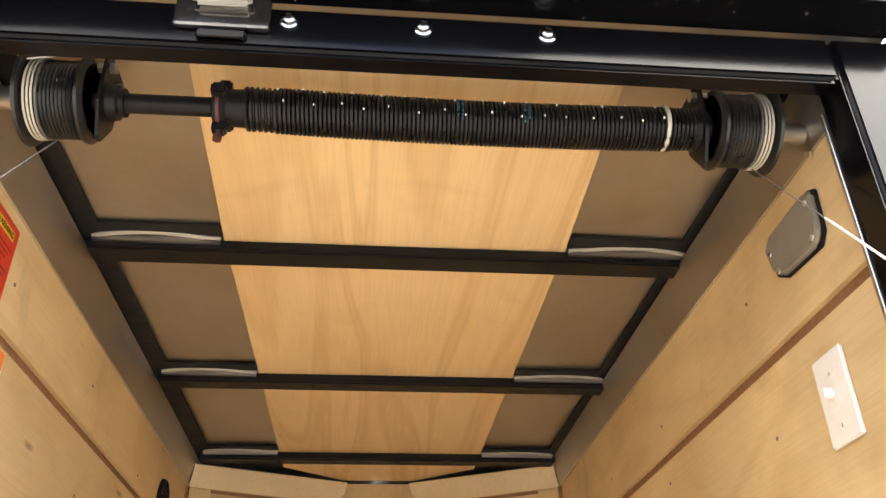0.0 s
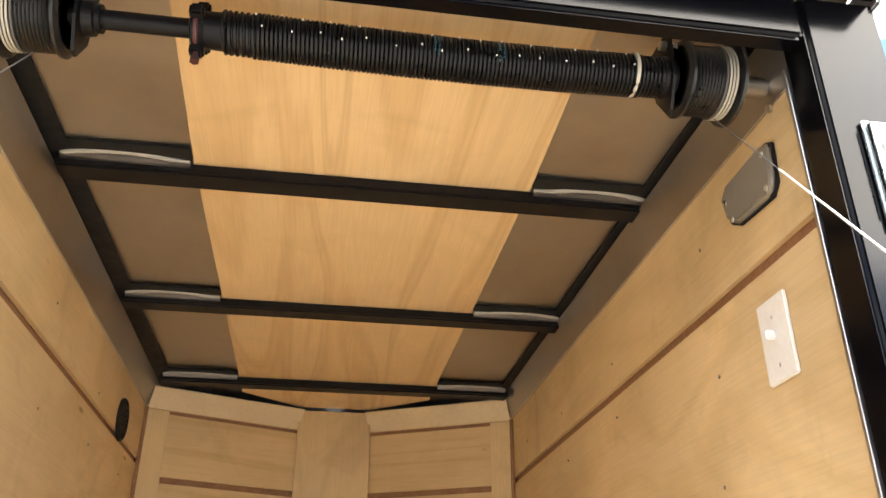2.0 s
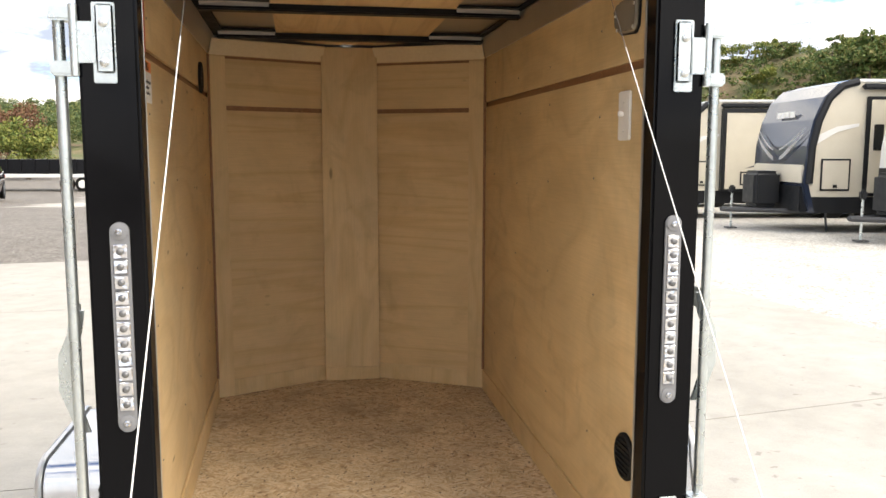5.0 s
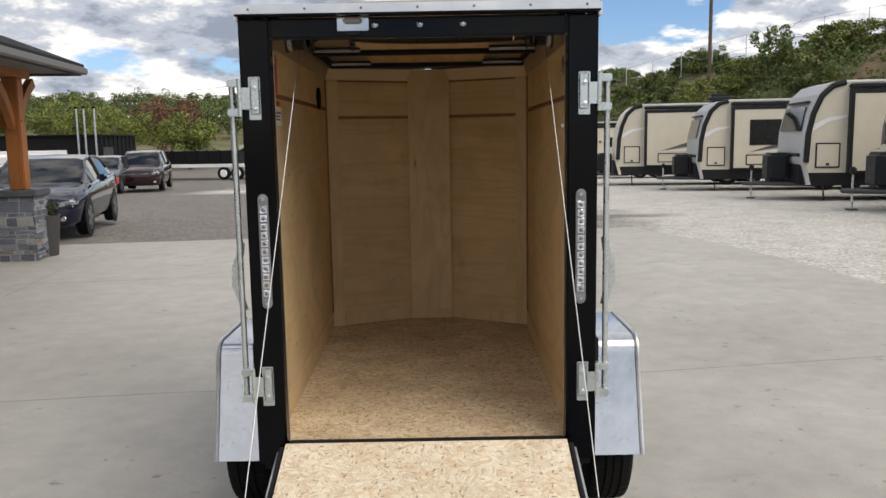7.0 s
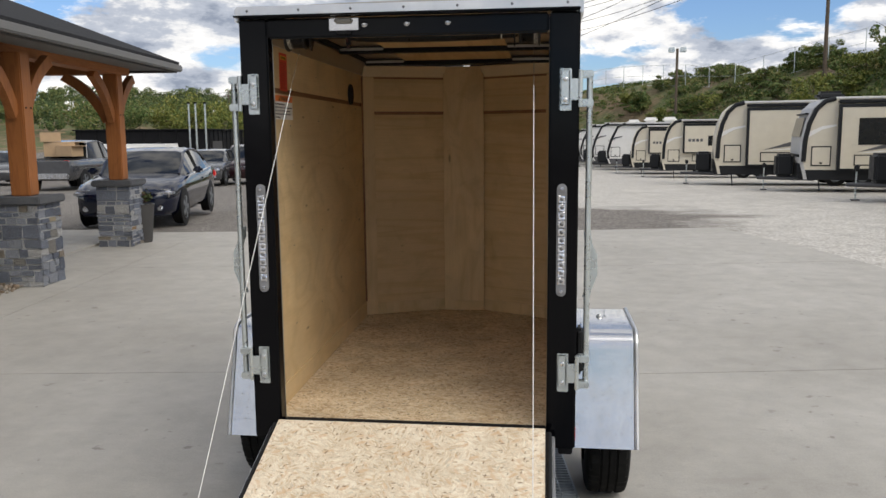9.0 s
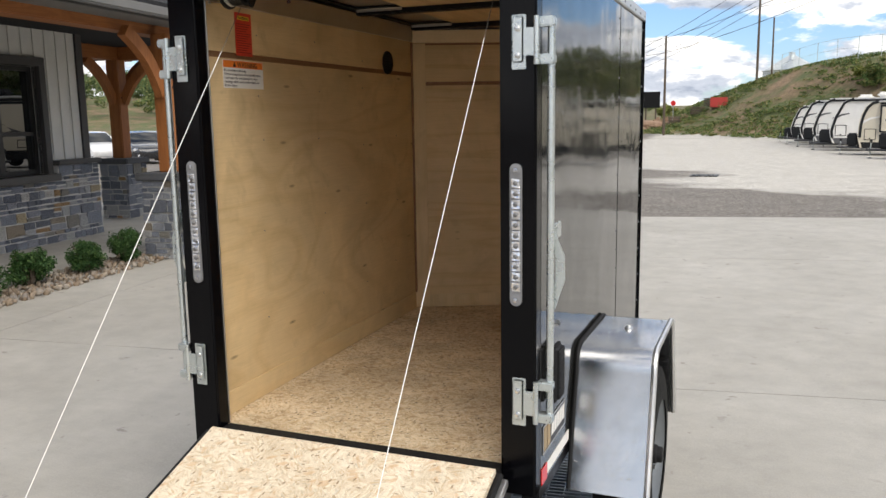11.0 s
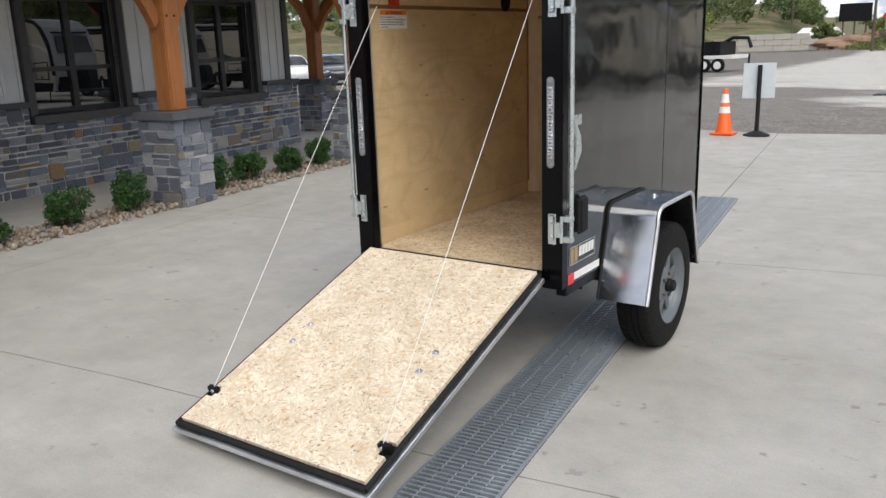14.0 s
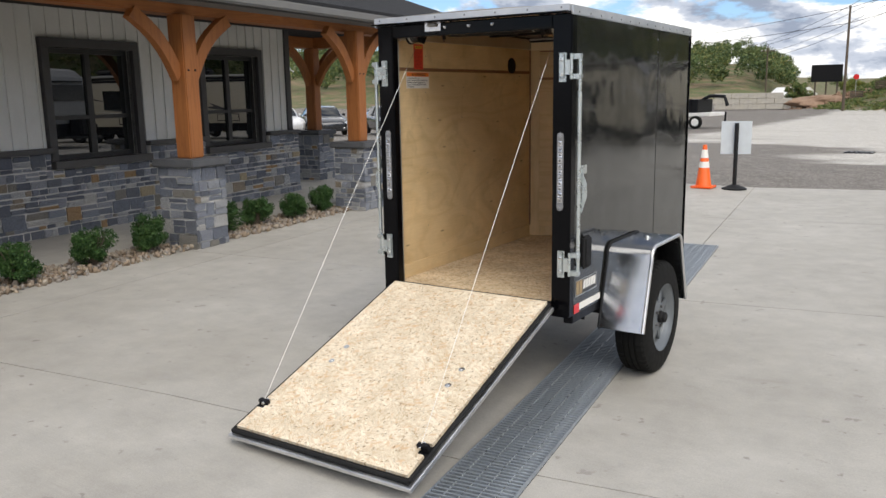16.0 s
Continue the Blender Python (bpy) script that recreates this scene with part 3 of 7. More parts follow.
def leaves(name, mat, clumps, rng, size, per, shell=0.5, parent=None, ruffle=0.7):
    """A crown of many small bent leaves, gathered round clump centres (x, y, z, rx, ry, rz)."""
    vs, fs = [], []
    for cx, cy, cz, rx, ry, rz2 in clumps:
        d = rng.normal(size=(per, 3))
        d /= np.linalg.norm(d, axis=1)[:, None]
        rad = shell + (1 - shell) * rng.random(per) ** 0.6
        p = np.array((cx, cy, cz)) + d * rad[:, None] * np.array((rx, ry, rz2))
        nrm = d + rng.normal(scale=ruffle, size=(per, 3))
        nrm /= np.linalg.norm(nrm, axis=1)[:, None]
        t = np.cross(nrm, rng.normal(size=(per, 3)))
        t /= np.linalg.norm(t, axis=1)[:, None] + 1e-9
        s = np.cross(nrm, t)
        ln = size * (0.6 + 0.8 * rng.random(per))[:, None]
        wd = ln * 0.34
        a = p - t * ln * 0.5
        c = p + t * ln * 0.5 - nrm * ln * 0.15
        l2 = p + s * wd + nrm * ln * 0.06
        r2 = p - s * wd + nrm * ln * 0.06
        base = len(vs)
        quad = np.stack((a, r2, c, l2), axis=1).reshape(-1, 3)
        vs.extend(map(tuple, quad))
        fs.extend((base + 4 * k, base + 4 * k + 1, base + 4 * k + 2, base + 4 * k + 3) for k in range(per))
    me = bpy.data.meshes.new(name)
    me.from_pydata(vs, [], fs)
    me.materials.append(mat)
    ob = new(name, me)
    ob.parent = parent
    return ob


# ---- the ground ----
def sstep(a, b2, v):
    t = np.clip((v - a) / (b2 - a), 0, 1)
    return t * t * (3 - 2 * t)


def lot_z(x, y):
    """The lot falls away gently behind the slab."""
    return -0.022 * np.clip(np.asarray(y, float) - 12.0, 0, 33.0) - 0.03 * sstep(10.0, 12.0, np.asarray(y, float))


def bank_z(x, y):
    """The weedy bank behind the parked campers."""
    s = np.maximum((x - 24) * 0.94 + (y - 14) * 0.336, (x + 5) * 0.75 + (y - 76) * 0.66)
    top = 8.0 - 1.0 * sstep(40, 90, y)
    fade = sstep(-20, 8, x)
    return top * sstep(0, 15, s) * fade


def ridge_z(x, y):
    """Far wooded hills."""
    r = np.hypot(x, y)
    brg = np.degrees(np.arctan2(x, y))
    side = sstep(-9, -13, brg) * 0.9 + 0.1
    return 9.0 * sstep(125, 235, r) * side * sstep(160, 90, np.abs(brg)) + 9 * sstep(350, 900, r) * sstep(120, 60, np.abs(brg))


def ground_z(x, y):
    return lot_z(x, y) + bank_z(x, y) + ridge_z(x, y)


def gz(x, y):
    return float(ground_z(np.array(float(x)), np.array(float(y))))


def graded(lo, hi, fine_lo, fine_hi, step):
    mid = list(np.arange(fine_lo, fine_hi + 0.01, step))
    out, s, v = [], step, fine_hi
    while v < hi:
        s *= 1.22
        v += s
        out.append(v)
    neg, s, v = [], step, fine_lo
    while v > lo:
        s *= 1.22
        v -= s
        neg.append(v)
    return np.array(neg[::-1] + mid + out)


gx, gy = graded(-2500, 2500, -40, 60, 1.0), graded(-2500, 2500, -10, 110, 1.0)
XX, YY = np.meshgrid(gx, gy, indexing="ij")
ZZ = ground_z(XX, YY) - 0.02
SC, SS = math.cos(radians(7.2)), math.sin(radians(7.2))
NN, UU = (XX + 4.69) * SC + (YY - 1.97) * SS, (YY - 1.97) * SC - (XX + 4.69) * SS
ZZ = ZZ - 0.12 * sstep(7.2, 5.9, UU) * sstep(9.2, 7.9, NN) * sstep(-8.6, -7.3, NN) * sstep(-15.5, -14.0, UU)
ZZ = ZZ - 0.05 * sstep(3.4, 1.6, np.abs(NN - 4.95)) * sstep(14.0, 11.0, YY) * sstep(-18.0, -15.0, UU)
lump = np.array([[noise.noise(Vector((x * 0.35, y * 0.35, 0))) for y in gy] for x in gx])
ZZ = ZZ + lump * 0.35 * sstep(0.3, 2.0, bank_z(XX, YY))
nx, ny = XX.shape
idx = np.arange(nx * ny).reshape(nx, ny)
quads = np.stack((idx[:-1, :-1], idx[1:, :-1], idx[1:, 1:], idx[:-1, 1:]), -1).reshape(-1, 4)
gme = bpy.data.meshes.new("ground")
gme.from_pydata(np.stack((XX, YY, ZZ), -1).reshape(-1, 3).tolist(), [], quads.tolist())
gme.materials.append(M_gravel)
gme.materials.append(M_bank)
cent = bank_z(XX, YY) + ridge_z(XX, YY)
cq = (cent[:-1, :-1] + cent[1:, 1:]).reshape(-1) / 2
gme.polygons.foreach_set("material_index", (cq > 0.25).astype(np.int32))
gme.shade_smooth()
tagged(new("ground", gme), "pale crushed stone lot with trodden earth and a weedy bank", "ground", kind="structure")

# ---- the slab, in the building's own frame (u along the wall, n out towards the trailer) ----
TURN_B = 6.6
FRAME = pose(-4.69, 1.97, 0, 0, 0, TURN_B)


def fr(n, u, z=0.0):
    """A place from n (out from the piers), u (along the wall) and height."""
    return FRAME @ Vector((n, u, z))


TURN_S = 7.2
SLAB = pose(-4.69, 1.97, 0, 0, 0, TURN_S)


def sl(n, u, z=0.0):
    return SLAB @ Vector((n, u, z))


# saw cuts across (fixed u) and along (fixed n); slab panels between them, 8 mm apart
def slab_z(n):
    """The slab falls gently to the drain from both sides."""
    return -0.05 * (max(0.0, min(1.0, (n - 3.0) / 1.95)) if n < 4.95 else max(0.0, min(1.0, (9.65 - n) / 4.7)))


us = [-16.0, -10.2, -6.85, -3.46, -0.12, 4.38, 8.10]
ns = [-9.0, -4.4, 0.6, 4.95, 9.65]
slab = thing("pavement", (0, 0, 0), "light grey broom-finished concrete slab with saw-cut joints", "pavement", kind="structure")
for i, (u0, u1) in enumerate(zip(us, us[1:])):
    for j, (n0, n1) in enumerate(zip(ns, ns[1:])):
        q = B()
        g = 0.0045
        pts = [(n0 + g, u0 + g), (n1 - g, u0 + g), (n1 - g, u1 - g), (n0 + g, u1 - g)]
        if n1 > 9 and u1 > 8:
            pts = [(n0 + g, u0 + g), (n1 - g, u0 + g), (n1 - 0.1, u0 + 1.0), (n1 - 0.5, u1 - g), (n0 + g, u1 - g)]
        if n0 < 3.0 < n1:
            pts = [pts[0], (3.0, u0 + g), pts[1], pts[2], (3.0, u1 - g), pts[3]]
        top = [q.verts.new(sl(a, b2, slab_z(a))) for a, b2 in pts]
        low = [q.verts.new(sl(a, b2, -0.17)) for a, b2 in pts]
        if len(pts) == 6:
            q.faces.new((top[0], top[1], top[4], top[5]))
            q.faces.new((top[1], top[2], top[3], top[4]))
        else:
            q.faces.new(top)
        q.faces.new(low[::-1])
        for k in range(len(pts)):
            k2 = (k + 1) % len(pts)
            q.faces.new((top[k], low[k], low[k2], top[k2]))
        part("slab_panel", q, M_conc, slab, smooth=0)

# ---- trench drain with its grating ----
drain = thing("trench_grating", tuple(sl(4.95, 0, -0.049)), "galvanised steel bar grating over a trench drain in the slab", "grating", kind="structure", rz=TURN_S)
DH = 0.176                       # half the grating's width
# no trench is cut: a flat black sheet stands for its dark depth
part("trench_sheet", box(B(), -DH, DH, -6.2, 2.32, 0.001, 0.005), M_blackmatt, drain, "flat black sheet in place of the dark trench", 0)
for sx in (-DH, DH - 0.006):
    part("edge_bar", box(B(), sx, sx + 0.006, -6.2, 2.32, 0.003, 0.024), M_grate, drain, smooth=0)
for k in range(4):
    x = -0.105 + k * 0.07
    part("cross_rod", tube(B(), [(x, -6.2, 0.019), (x, 2.32, 0.019)], 0.0034, 6), M_galv, drain)
bar_me = finish(box(B(), -DH + 0.0065, DH - 0.0065, -0.0050, 0.0050, 0.005, 0.023), "bar", M_grate, 0)
for k in range(283):
    ob = new("bar", bar_me)
    ob.parent = drain
    ob.location = (0, -6.17 + k * 0.03, 0)

# ---- the office with its porch ----
office = thing("office_building", tuple(fr(0, 0)), "office with board-and-batten siding, stone wainscot and a timber porch", "building", rz=TURN_B)
WN = -2.15                       # the wall's face
WZ = 0.03                        # porch floor
HEAD = 2.70
wins = [(0.06, 1.31), (2.62, 3.81)]
WIN0, WIN1 = 0.90, 2.22
END = 4.66
START = -7.0
# porch walk behind the planting bed
part("porch_floor", bx(-6.0, -0.62, START, 8.3, 0.0, WZ, w=0.004), M_conc, office, "smooth concrete porch walk")
# siding wall with real openings
segs = []
edge = START
openings = [(-4.2, -2.7)] + wins
for a, b2 in openings:
    segs.append((edge, a, WZ, HEAD))
    segs.append((a, b2, WZ, WIN0))
    segs.append((a, b2, WIN1, HEAD))
    edge = b2
segs.append((edge, END, WZ, HEAD))
for a, b2, z0, z1 in segs:
    part("wall", bx(WN - 0.18, WN, a, b2, z0, z1), M_siding, office, "pale board-and-batten siding", 0)
part("wall", bx(-9.5, WN - 0.18, END - 0.18, END, WZ, HEAD), M_siding, office, smooth=0)
part("wall", bx(-9.5, -9.3, START, END, WZ, HEAD), M_siding, office, smooth=0)
part("wall", bx(-9.5, WN, START - 0.18, START, WZ, HEAD), M_siding, office, smooth=0)
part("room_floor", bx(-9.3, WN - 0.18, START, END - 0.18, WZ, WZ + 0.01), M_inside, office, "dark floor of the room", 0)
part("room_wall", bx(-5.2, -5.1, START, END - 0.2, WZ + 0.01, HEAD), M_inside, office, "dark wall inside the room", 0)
bat_me = finish(bx(0, 0.02, -0.02, 0.02, 0, 1.0, w=0.003, seg=1), "batten", M_siding)


def batten(u, z0, z1):
    ob = new("batten", bat_me)
    ob.parent = office
    ob.location, ob.scale = (WN, u, z0), (1, 1, z1 - z0)


k = START + 0.1
while k < END - 0.1:
    inside = [w for w in openings if w[0] - 0.10 < k < w[1] + 0.10]
    if not inside:
        batten(k, 1.06, HEAD)
    else:
        batten(k, WIN1 + 0.11, HEAD)
    k += 0.195
part("corner_board", bx(WN - 0.02, WN + 0.03, END - 0.11, END + 0.012, 1.06, HEAD, w=0.004), M_trim, office, "charcoal corner board")
for a, b2 in zip([START] + [w[1] + 0.1 for w in openings], [w[0] - 0.1 for w in openings] + [END + 0.06]):
    part("stone_ledge", bx(WN, WN + 0.16, a, b2, 1.0, 1.06, w=0.008), M_trim, office, "dark ledge over the stone wainscot")


def window(u0, u1, name):
    w = thing(name, (0, 0, 0), "dark four-light window in a wide charcoal surround", "")
    w.parent = office
    w.matrix_local = Matrix()
    for a, b2, z0, z1 in ((u0 - 0.10, u0, WIN0, WIN1), (u1, u1 + 0.10, WIN0, WIN1), (u0 - 0.10, u1 + 0.10, WIN1, WIN1 + 0.11), (u0 - 0.12, u1 + 0.12, WIN0 - 0.09, WIN0)):
        part("window_surround", bx(WN - 0.05, WN + (0.16 if z0 < WIN0 else 0.07), a, b2, z0, z1, w=0.005), M_trim, w)
    um = (u0 + u1) / 2
    zm = WIN0 + 0.50
    for a, b2, z0, z1 in ((u0, u0 + 0.06, WIN0, WIN1), (u1 - 0.06, u1, WIN0, WIN1), (u0 + 0.06, u1 - 0.06, WIN0, WIN0 + 0.06), (u0 + 0.06, u1 - 0.06, WIN1 - 0.06, WIN1),
                          (um - 0.045, um + 0.045, WIN0 + 0.06, WIN1 - 0.06), (u0 + 0.06, um - 0.045, zm - 0.025, zm + 0.025), (um + 0.045, u1 - 0.06, zm - 0.025, zm + 0.025)):
        part("window_frame", bx(WN - 0.11, WN - 0.05, a, b2, z0, z1, w=0.004), M_frame, w)
    for a, b2 in ((u0 + 0.06, um - 0.045), (um + 0.045, u1 - 0.06)):
        for z0, z1 in ((WIN0 + 0.06, zm - 0.025), (zm + 0.025, WIN1 - 0.06)):
            p = part("pane", box(B(), WN - 0.085, WN - 0.081, a, b2, z0, z1), M_winpane, w, smooth=0)


for i, (a, b2) in enumerate(openings):
    window(a, b2, "window")

# porch timbers: post on a stone pier, curved braces, beam
PIERS = [(-6.4, -0.42), (-3.2, -0.42), (-0.04, -0.42), (3.12, -0.27), (6.3, -0.54), (6.22, -3.21)]
PW = 0.50                        # width of a pier over its stones
BEAM0, BEAM1 = 2.48, 2.70


def brace(cu, cn, dz, du, dn):
    """A curved knee brace from the post up to the beam."""
    bm = B()
    lo, hi = Vector((cn + dn * 0.11, cu + du * 0.11, 1.84)), Vector((cn + dn * 0.70, cu + du * 0.70, BEAM0 - 0.02))
    side = Vector((0.045 * abs(du), 0.045 * abs(dn), 0))
    n = 9
    rows = []
    for k in range(n):
        t = k / (n - 1)
        p = lo.lerp(hi, t)
        bow = math.sin(math.pi * t) * 0.10
        out = Vector((-dn, -du, 0)) * 0.6 + Vector((0, 0, 0.75))
        c = p - Vector((dn, du, 0)) * (-0.0) + Vector((dn * bow * 0.75, du * bow * 0.75, -bow * 0.75)) * -0.75
        d1 = out.normalized() * 0.068
        rows.append([c + d1 + side, c + d1 - side, c - d1 - side, c - d1 + side])
    vs = [[bm.verts.new(q) for q in r] for r in rows]
    for a, b2 in zip(vs, vs[1:]):
        for q in range(4):
            bm.faces.new((a[q], a[(q + 1) % 4], b2[(q + 1) % 4], b2[q]))
    bm.faces.new(vs[0])
    bm.faces.new(vs[-1][::-1])
    return bm


piers = []
for cu0, cn0 in PIERS:
    pier = thing("porch_pier", tuple(fr(cn0, cu0)), "square stone-faced porch pier with a grey stone cap", "pier", "porch piers", rz=TURN_B)
    piers.append(pier)
    part("core", bx(0.014, PW - 0.014, 0.014, PW - 0.014, 0, 0.88), M_mortar, pier, "mortar between the stones", 0)
    part("cap", soft(box(B(), -0.045, PW + 0.045, -0.045, PW + 0.045, 0.88, 0.965), 0.014, 2), M_cap, pier, "grey split stone cap")
    cu, cn = cu0 + PW / 2, cn0 + PW / 2
    part("post", bx(cn - 0.104, cn + 0.104, cu - 0.104, cu + 0.104, 0.965, BEAM0, w=0.012), M_timber, office, "orange-brown stained timber post")
    for du, dn in ((1, 0), (-1, 0), (0, -1)) if cn0 > -1 else ((1, 0), (-1, 0), (0, 1)):
        if cn0 > -1 and dn == -1 and cu0 < 6:
            continue
        part("knee_brace", brace(cu, cn, 0, du, dn), M_timber, office, "curved stained timber brace")
    for s in (-0.05, 0.05):
        part("peg", tube(B(), [(cn + 0.1045, cu + s, 1.9), (cn + 0.111, cu + s, 1.9)], 0.012, 8), M_blacksteel, office)
part("beam", bx(-0.40, -0.15, START, 6.85, BEAM0, BEAM1, w=0.012), M_timber_y, office, "heavy stained timber beam")
part("beam", bx(-3.15, -2.90, 4.7, 6.85, BEAM0, BEAM1, w=0.012), M_timber_y, office)
part("beam", bx(-2.90, -0.40, 6.45, 6.70, BEAM0, BEAM1, w=0.012), M_timber_y, office)
part("porch_ceiling", bx(-3.15, -0.40, START, 6.45, 2.70, 2.72), M_porchceil, office, "stained board ceiling of the porch", 0)
part("soffit", bx(-0.149, 0.37, START - 0.4, 7.25, 2.585, 2.60), M_soffit, office, "grey soffit under the eave", 0)
part("soffit", bx(-9.8, -0.1495, 6.701, 7.25, 2.585, 2.60), M_soffit, office, smooth=0)
bm = B()
rx0, rx1, ry0, ry1 = -9.9, 0.43, START - 0.5, 7.35
e = [bm.verts.new(p) for p in ((rx1, ry0, 2.715), (rx1, ry1, 2.715), (rx0, ry1, 2.715), (rx0, ry0, 2.715))]
rg = [bm.verts.new(p) for p in ((-4.6, ry0 + 3.5, 4.75), (-4.6, ry1 - 4.4, 4.75))]
lo = [bm.verts.new(v.co - Vector((0, 0, 0.04))) for v in e]
bm.faces.new((e[0], e[1], rg[1], rg[0]))
bm.faces.new((e[1], e[2], rg[1]))
bm.faces.new((e[2], e[3], rg[0], rg[1]))
bm.faces.new((e[3], e[0], rg[0]))
for k in range(4):
    bm.faces.new((e[k], lo[k], lo[(k + 1) % 4], e[(k + 1) % 4]))
bm.faces.new(lo)
part("roof", bm, M_shingle, office, "dark shingled hip roof", 0)
for a in ((0.37, 0.41, ry0 + 0.05, ry1 - 0.05), (rx0 + 0.05, 0.37, ry1 - 0.09, ry1 - 0.05)):
    part("fascia", bx(*a, 2.55, 2.672, w=0.004), M_trim, office, "charcoal fascia board")
part("gutter", bx(0.411, 0.49, ry0 + 0.05, ry1 - 0.02, 2.565, 2.665, w=0.018, seg=3), M_soffit, office, "grey gutter along the eave")

# ---- planting bed of river rock ----
rng = np.random.default_rng(4)
bm = B()
for u0, u1 in ((-5.8, -3.28), (-2.6, -0.04), (0.6, 3.15)):
    n = int((u1 - u0) * 330)
    for k in range(n):
        c = Vector((rng.uniform(-0.60, 0.02), rng.uniform(u0, u1), rng.uniform(0.0, 0.035)))
        r = rng.uniform(0.012, 0.034)
        m = Matrix.Translation(c) @ Euler((rng.uniform(0, 3), rng.uniform(0, 3), rng.uniform(0, 3))).to_matrix().to_4x4() @ Matrix.Diagonal((r * rng.uniform(0.9, 1.5), r, r * rng.uniform(0.55, 0.8), 1))
        bmesh.ops.create_icosphere(bm, subdivisions=1, radius=1.0, matrix=m)
rocks = solid("river_rock_mulch", bm, M_rock, "brown and tan river rock around the shrubs", "rocks", kind="stuff", smooth=60)
rocks.matrix_world = FRAME


def shrub(u, n, r, h, seed):
    g = np.random.default_rng(seed)
    s = thing("boxwood_shrub", tuple(fr(n, u)), "small round dark green boxwood shrub in river rock", "shrub", "shrubs along the porch")
    bm = B()
    for k in range(7):
        a = 2 * math.pi * k / 7 + g.uniform(-0.3, 0.3)
        tube(bm, [(0, 0, 0), (math.cos(a) * r * 0.3, math.sin(a) * r * 0.3, h * 0.45), (math.cos(a) * r * 0.6, math.sin(a) * r * 0.6, h * 0.8)], [0.012, 0.008, 0.004], 5)
    part("stem", bm, M_bark, s, "thin brown stems")
    cl = []
    for k in range(46):
        d = g.normal(size=3)
        d /= np.linalg.norm(d)
        q = g.uniform(0.45, 0.95)
        cl.append((d[0] * r * q, d[1] * r * q, h * 0.54 + d[2] * h * 0.40 * q, r * g.uniform(0.22, 0.4), r * g.uniform(0.22, 0.4), h * g.uniform(0.12, 0.24)))
    leaves("crown", M_leaf, cl, g, 0.023, 130, 0.25, s)
    return s


for k, (u, n, r, h) in enumerate(((-4.9, -0.28, 0.20, 0.38), (-1.95, -0.24, 0.215, 0.40), (-1.14, -0.22, 0.21, 0.41), (-0.42, -0.24, 0.185, 0.43), (0.83, -0.26, 0.18, 0.42), (1.45, -0.34, 0.20, 0.39), (2.14, -0.28, 0.19, 0.38), (2.78, -0.27, 0.175, 0.39))):
    shrub(u, n, r, h, 20 + k)


# ---- the cargo trailer ----
SINK = 0.013
trailer = thing("cargo_trailer", (0, 0, -SINK), "small charcoal single-axle cargo trailer with its ramp lowered", "trailer")
HW, IW = 0.605, 0.525            # half widths: outside, inside the plywood
FLOOR, TOP = 0.512, 2.003
FRONT = 1.95


def fall(bm, rate=0.015):
    """The roof drops a little towards the nose."""
    for v in bm.verts:
        v.co.z -= rate * v.co.y
    return bm


for s in (-1, 1):
    post = part("rear_post", bx(*sorted((s * 0.500, s * HW)), 0.0, 0.055, 0.445, TOP, w=0.006, seg=3), M_black, trailer, "gloss black rear corner post")
    part("jamb_strip", bx(*sorted((s * 0.4995, s * 0.515)), 0.0555, 0.062, FLOOR, 1.93, w=0.001, seg=1), M_cove, post, "bare metal edge strip")
header = part("header", bx(-0.4995, 0.4995, 0.0, 0.036, 1.934, TOP, w=0.007, seg=3), M_black, trailer, "gloss black header rail")
part("rear_sill", bx(-0.4995, 0.4995, 0.002, 0.055, 0.445, 0.500, w=0.005), M_blacksteel, trailer, "black steel rear sill")
part("sill_seal", bx(-0.499, 0.499, -0.006, 0.0565, 0.5005, 0.5135, w=0.003), M_blackmatt, trailer, "black rubber strip along the sill")
for k in range(3):
    part("hinge_knuckle", tube(B(), [(-0.42 + k * 0.36, -0.012, 0.505), (-0.30 + k * 0.36, -0.012, 0.505)], 0.011, 10), M_blacksteel, trailer)
for x in (-0.145, 0.006, 0.150):
    bm = lathe(B(), [(0, 0.0105), (0.002, 0.0105), (0.003, 0.008), (0.007, 0.007), (0.009, 0.004), (0.009, 0.0)], (x, 0.0, 1.977), (0, -1, 0), 20)
    part("bolt", bm, M_chrome, header, "bright zinc bolt")
lk = part("ramp_light", bx(-0.270, -0.165, -0.010, -0.0005, 1.957, 2.001, w=0.002), M_chrome, header, "small licence lamp in a mirror-bright bracket")
part("lens", bx(-0.250, -0.185, -0.024, -0.0105, 1.979, 2.000, w=0.006, seg=3), M_smoke, lk)
part("foot", bx(-0.245, -0.190, -0.006, -0.0005, 1.942, 1.9565, w=0.003), M_blackmatt, lk)

# roof with its aluminium edge
bm = B()
prof = [(-0.60 + 1.2 * k / 12, 2.0425 + 0.012 * math.sin(math.pi * k / 12)) for k in range(13)]
prism(bm, prof + [(0.60, 2.0385), (-0.60, 2.0385)], 0.003, FRONT, "y")
fall(bm, 0.012)
part("roof", bm, M_roofmetal, trailer, "pale sheet metal roof, brownish inside", 40)
for s in (-1, 1):
    part("roof_trim", fall(bx(*sorted((s * 0.602, s * 0.615)), -0.012, FRONT, 1.994, 2.040, w=0.003), 0.006), M_alutrim, trailer, "riveted aluminium roof edge")
# black plate carries the shade on the overhanging trim's underside
part("trim_shade_plate", bx(-0.603, 0.603, -0.058, 0.0, 2.0035, 2.010, w=0.002), M_black, trailer, "black plate standing for the trim's shaded underside, hung with water drops")
part("roof_trim", bx(-0.6015, 0.6015, -0.032, -0.002, 2.0105, 2.044, w=0.003), M_alutrim, trailer)
bm = B()
dg = random.Random(6)
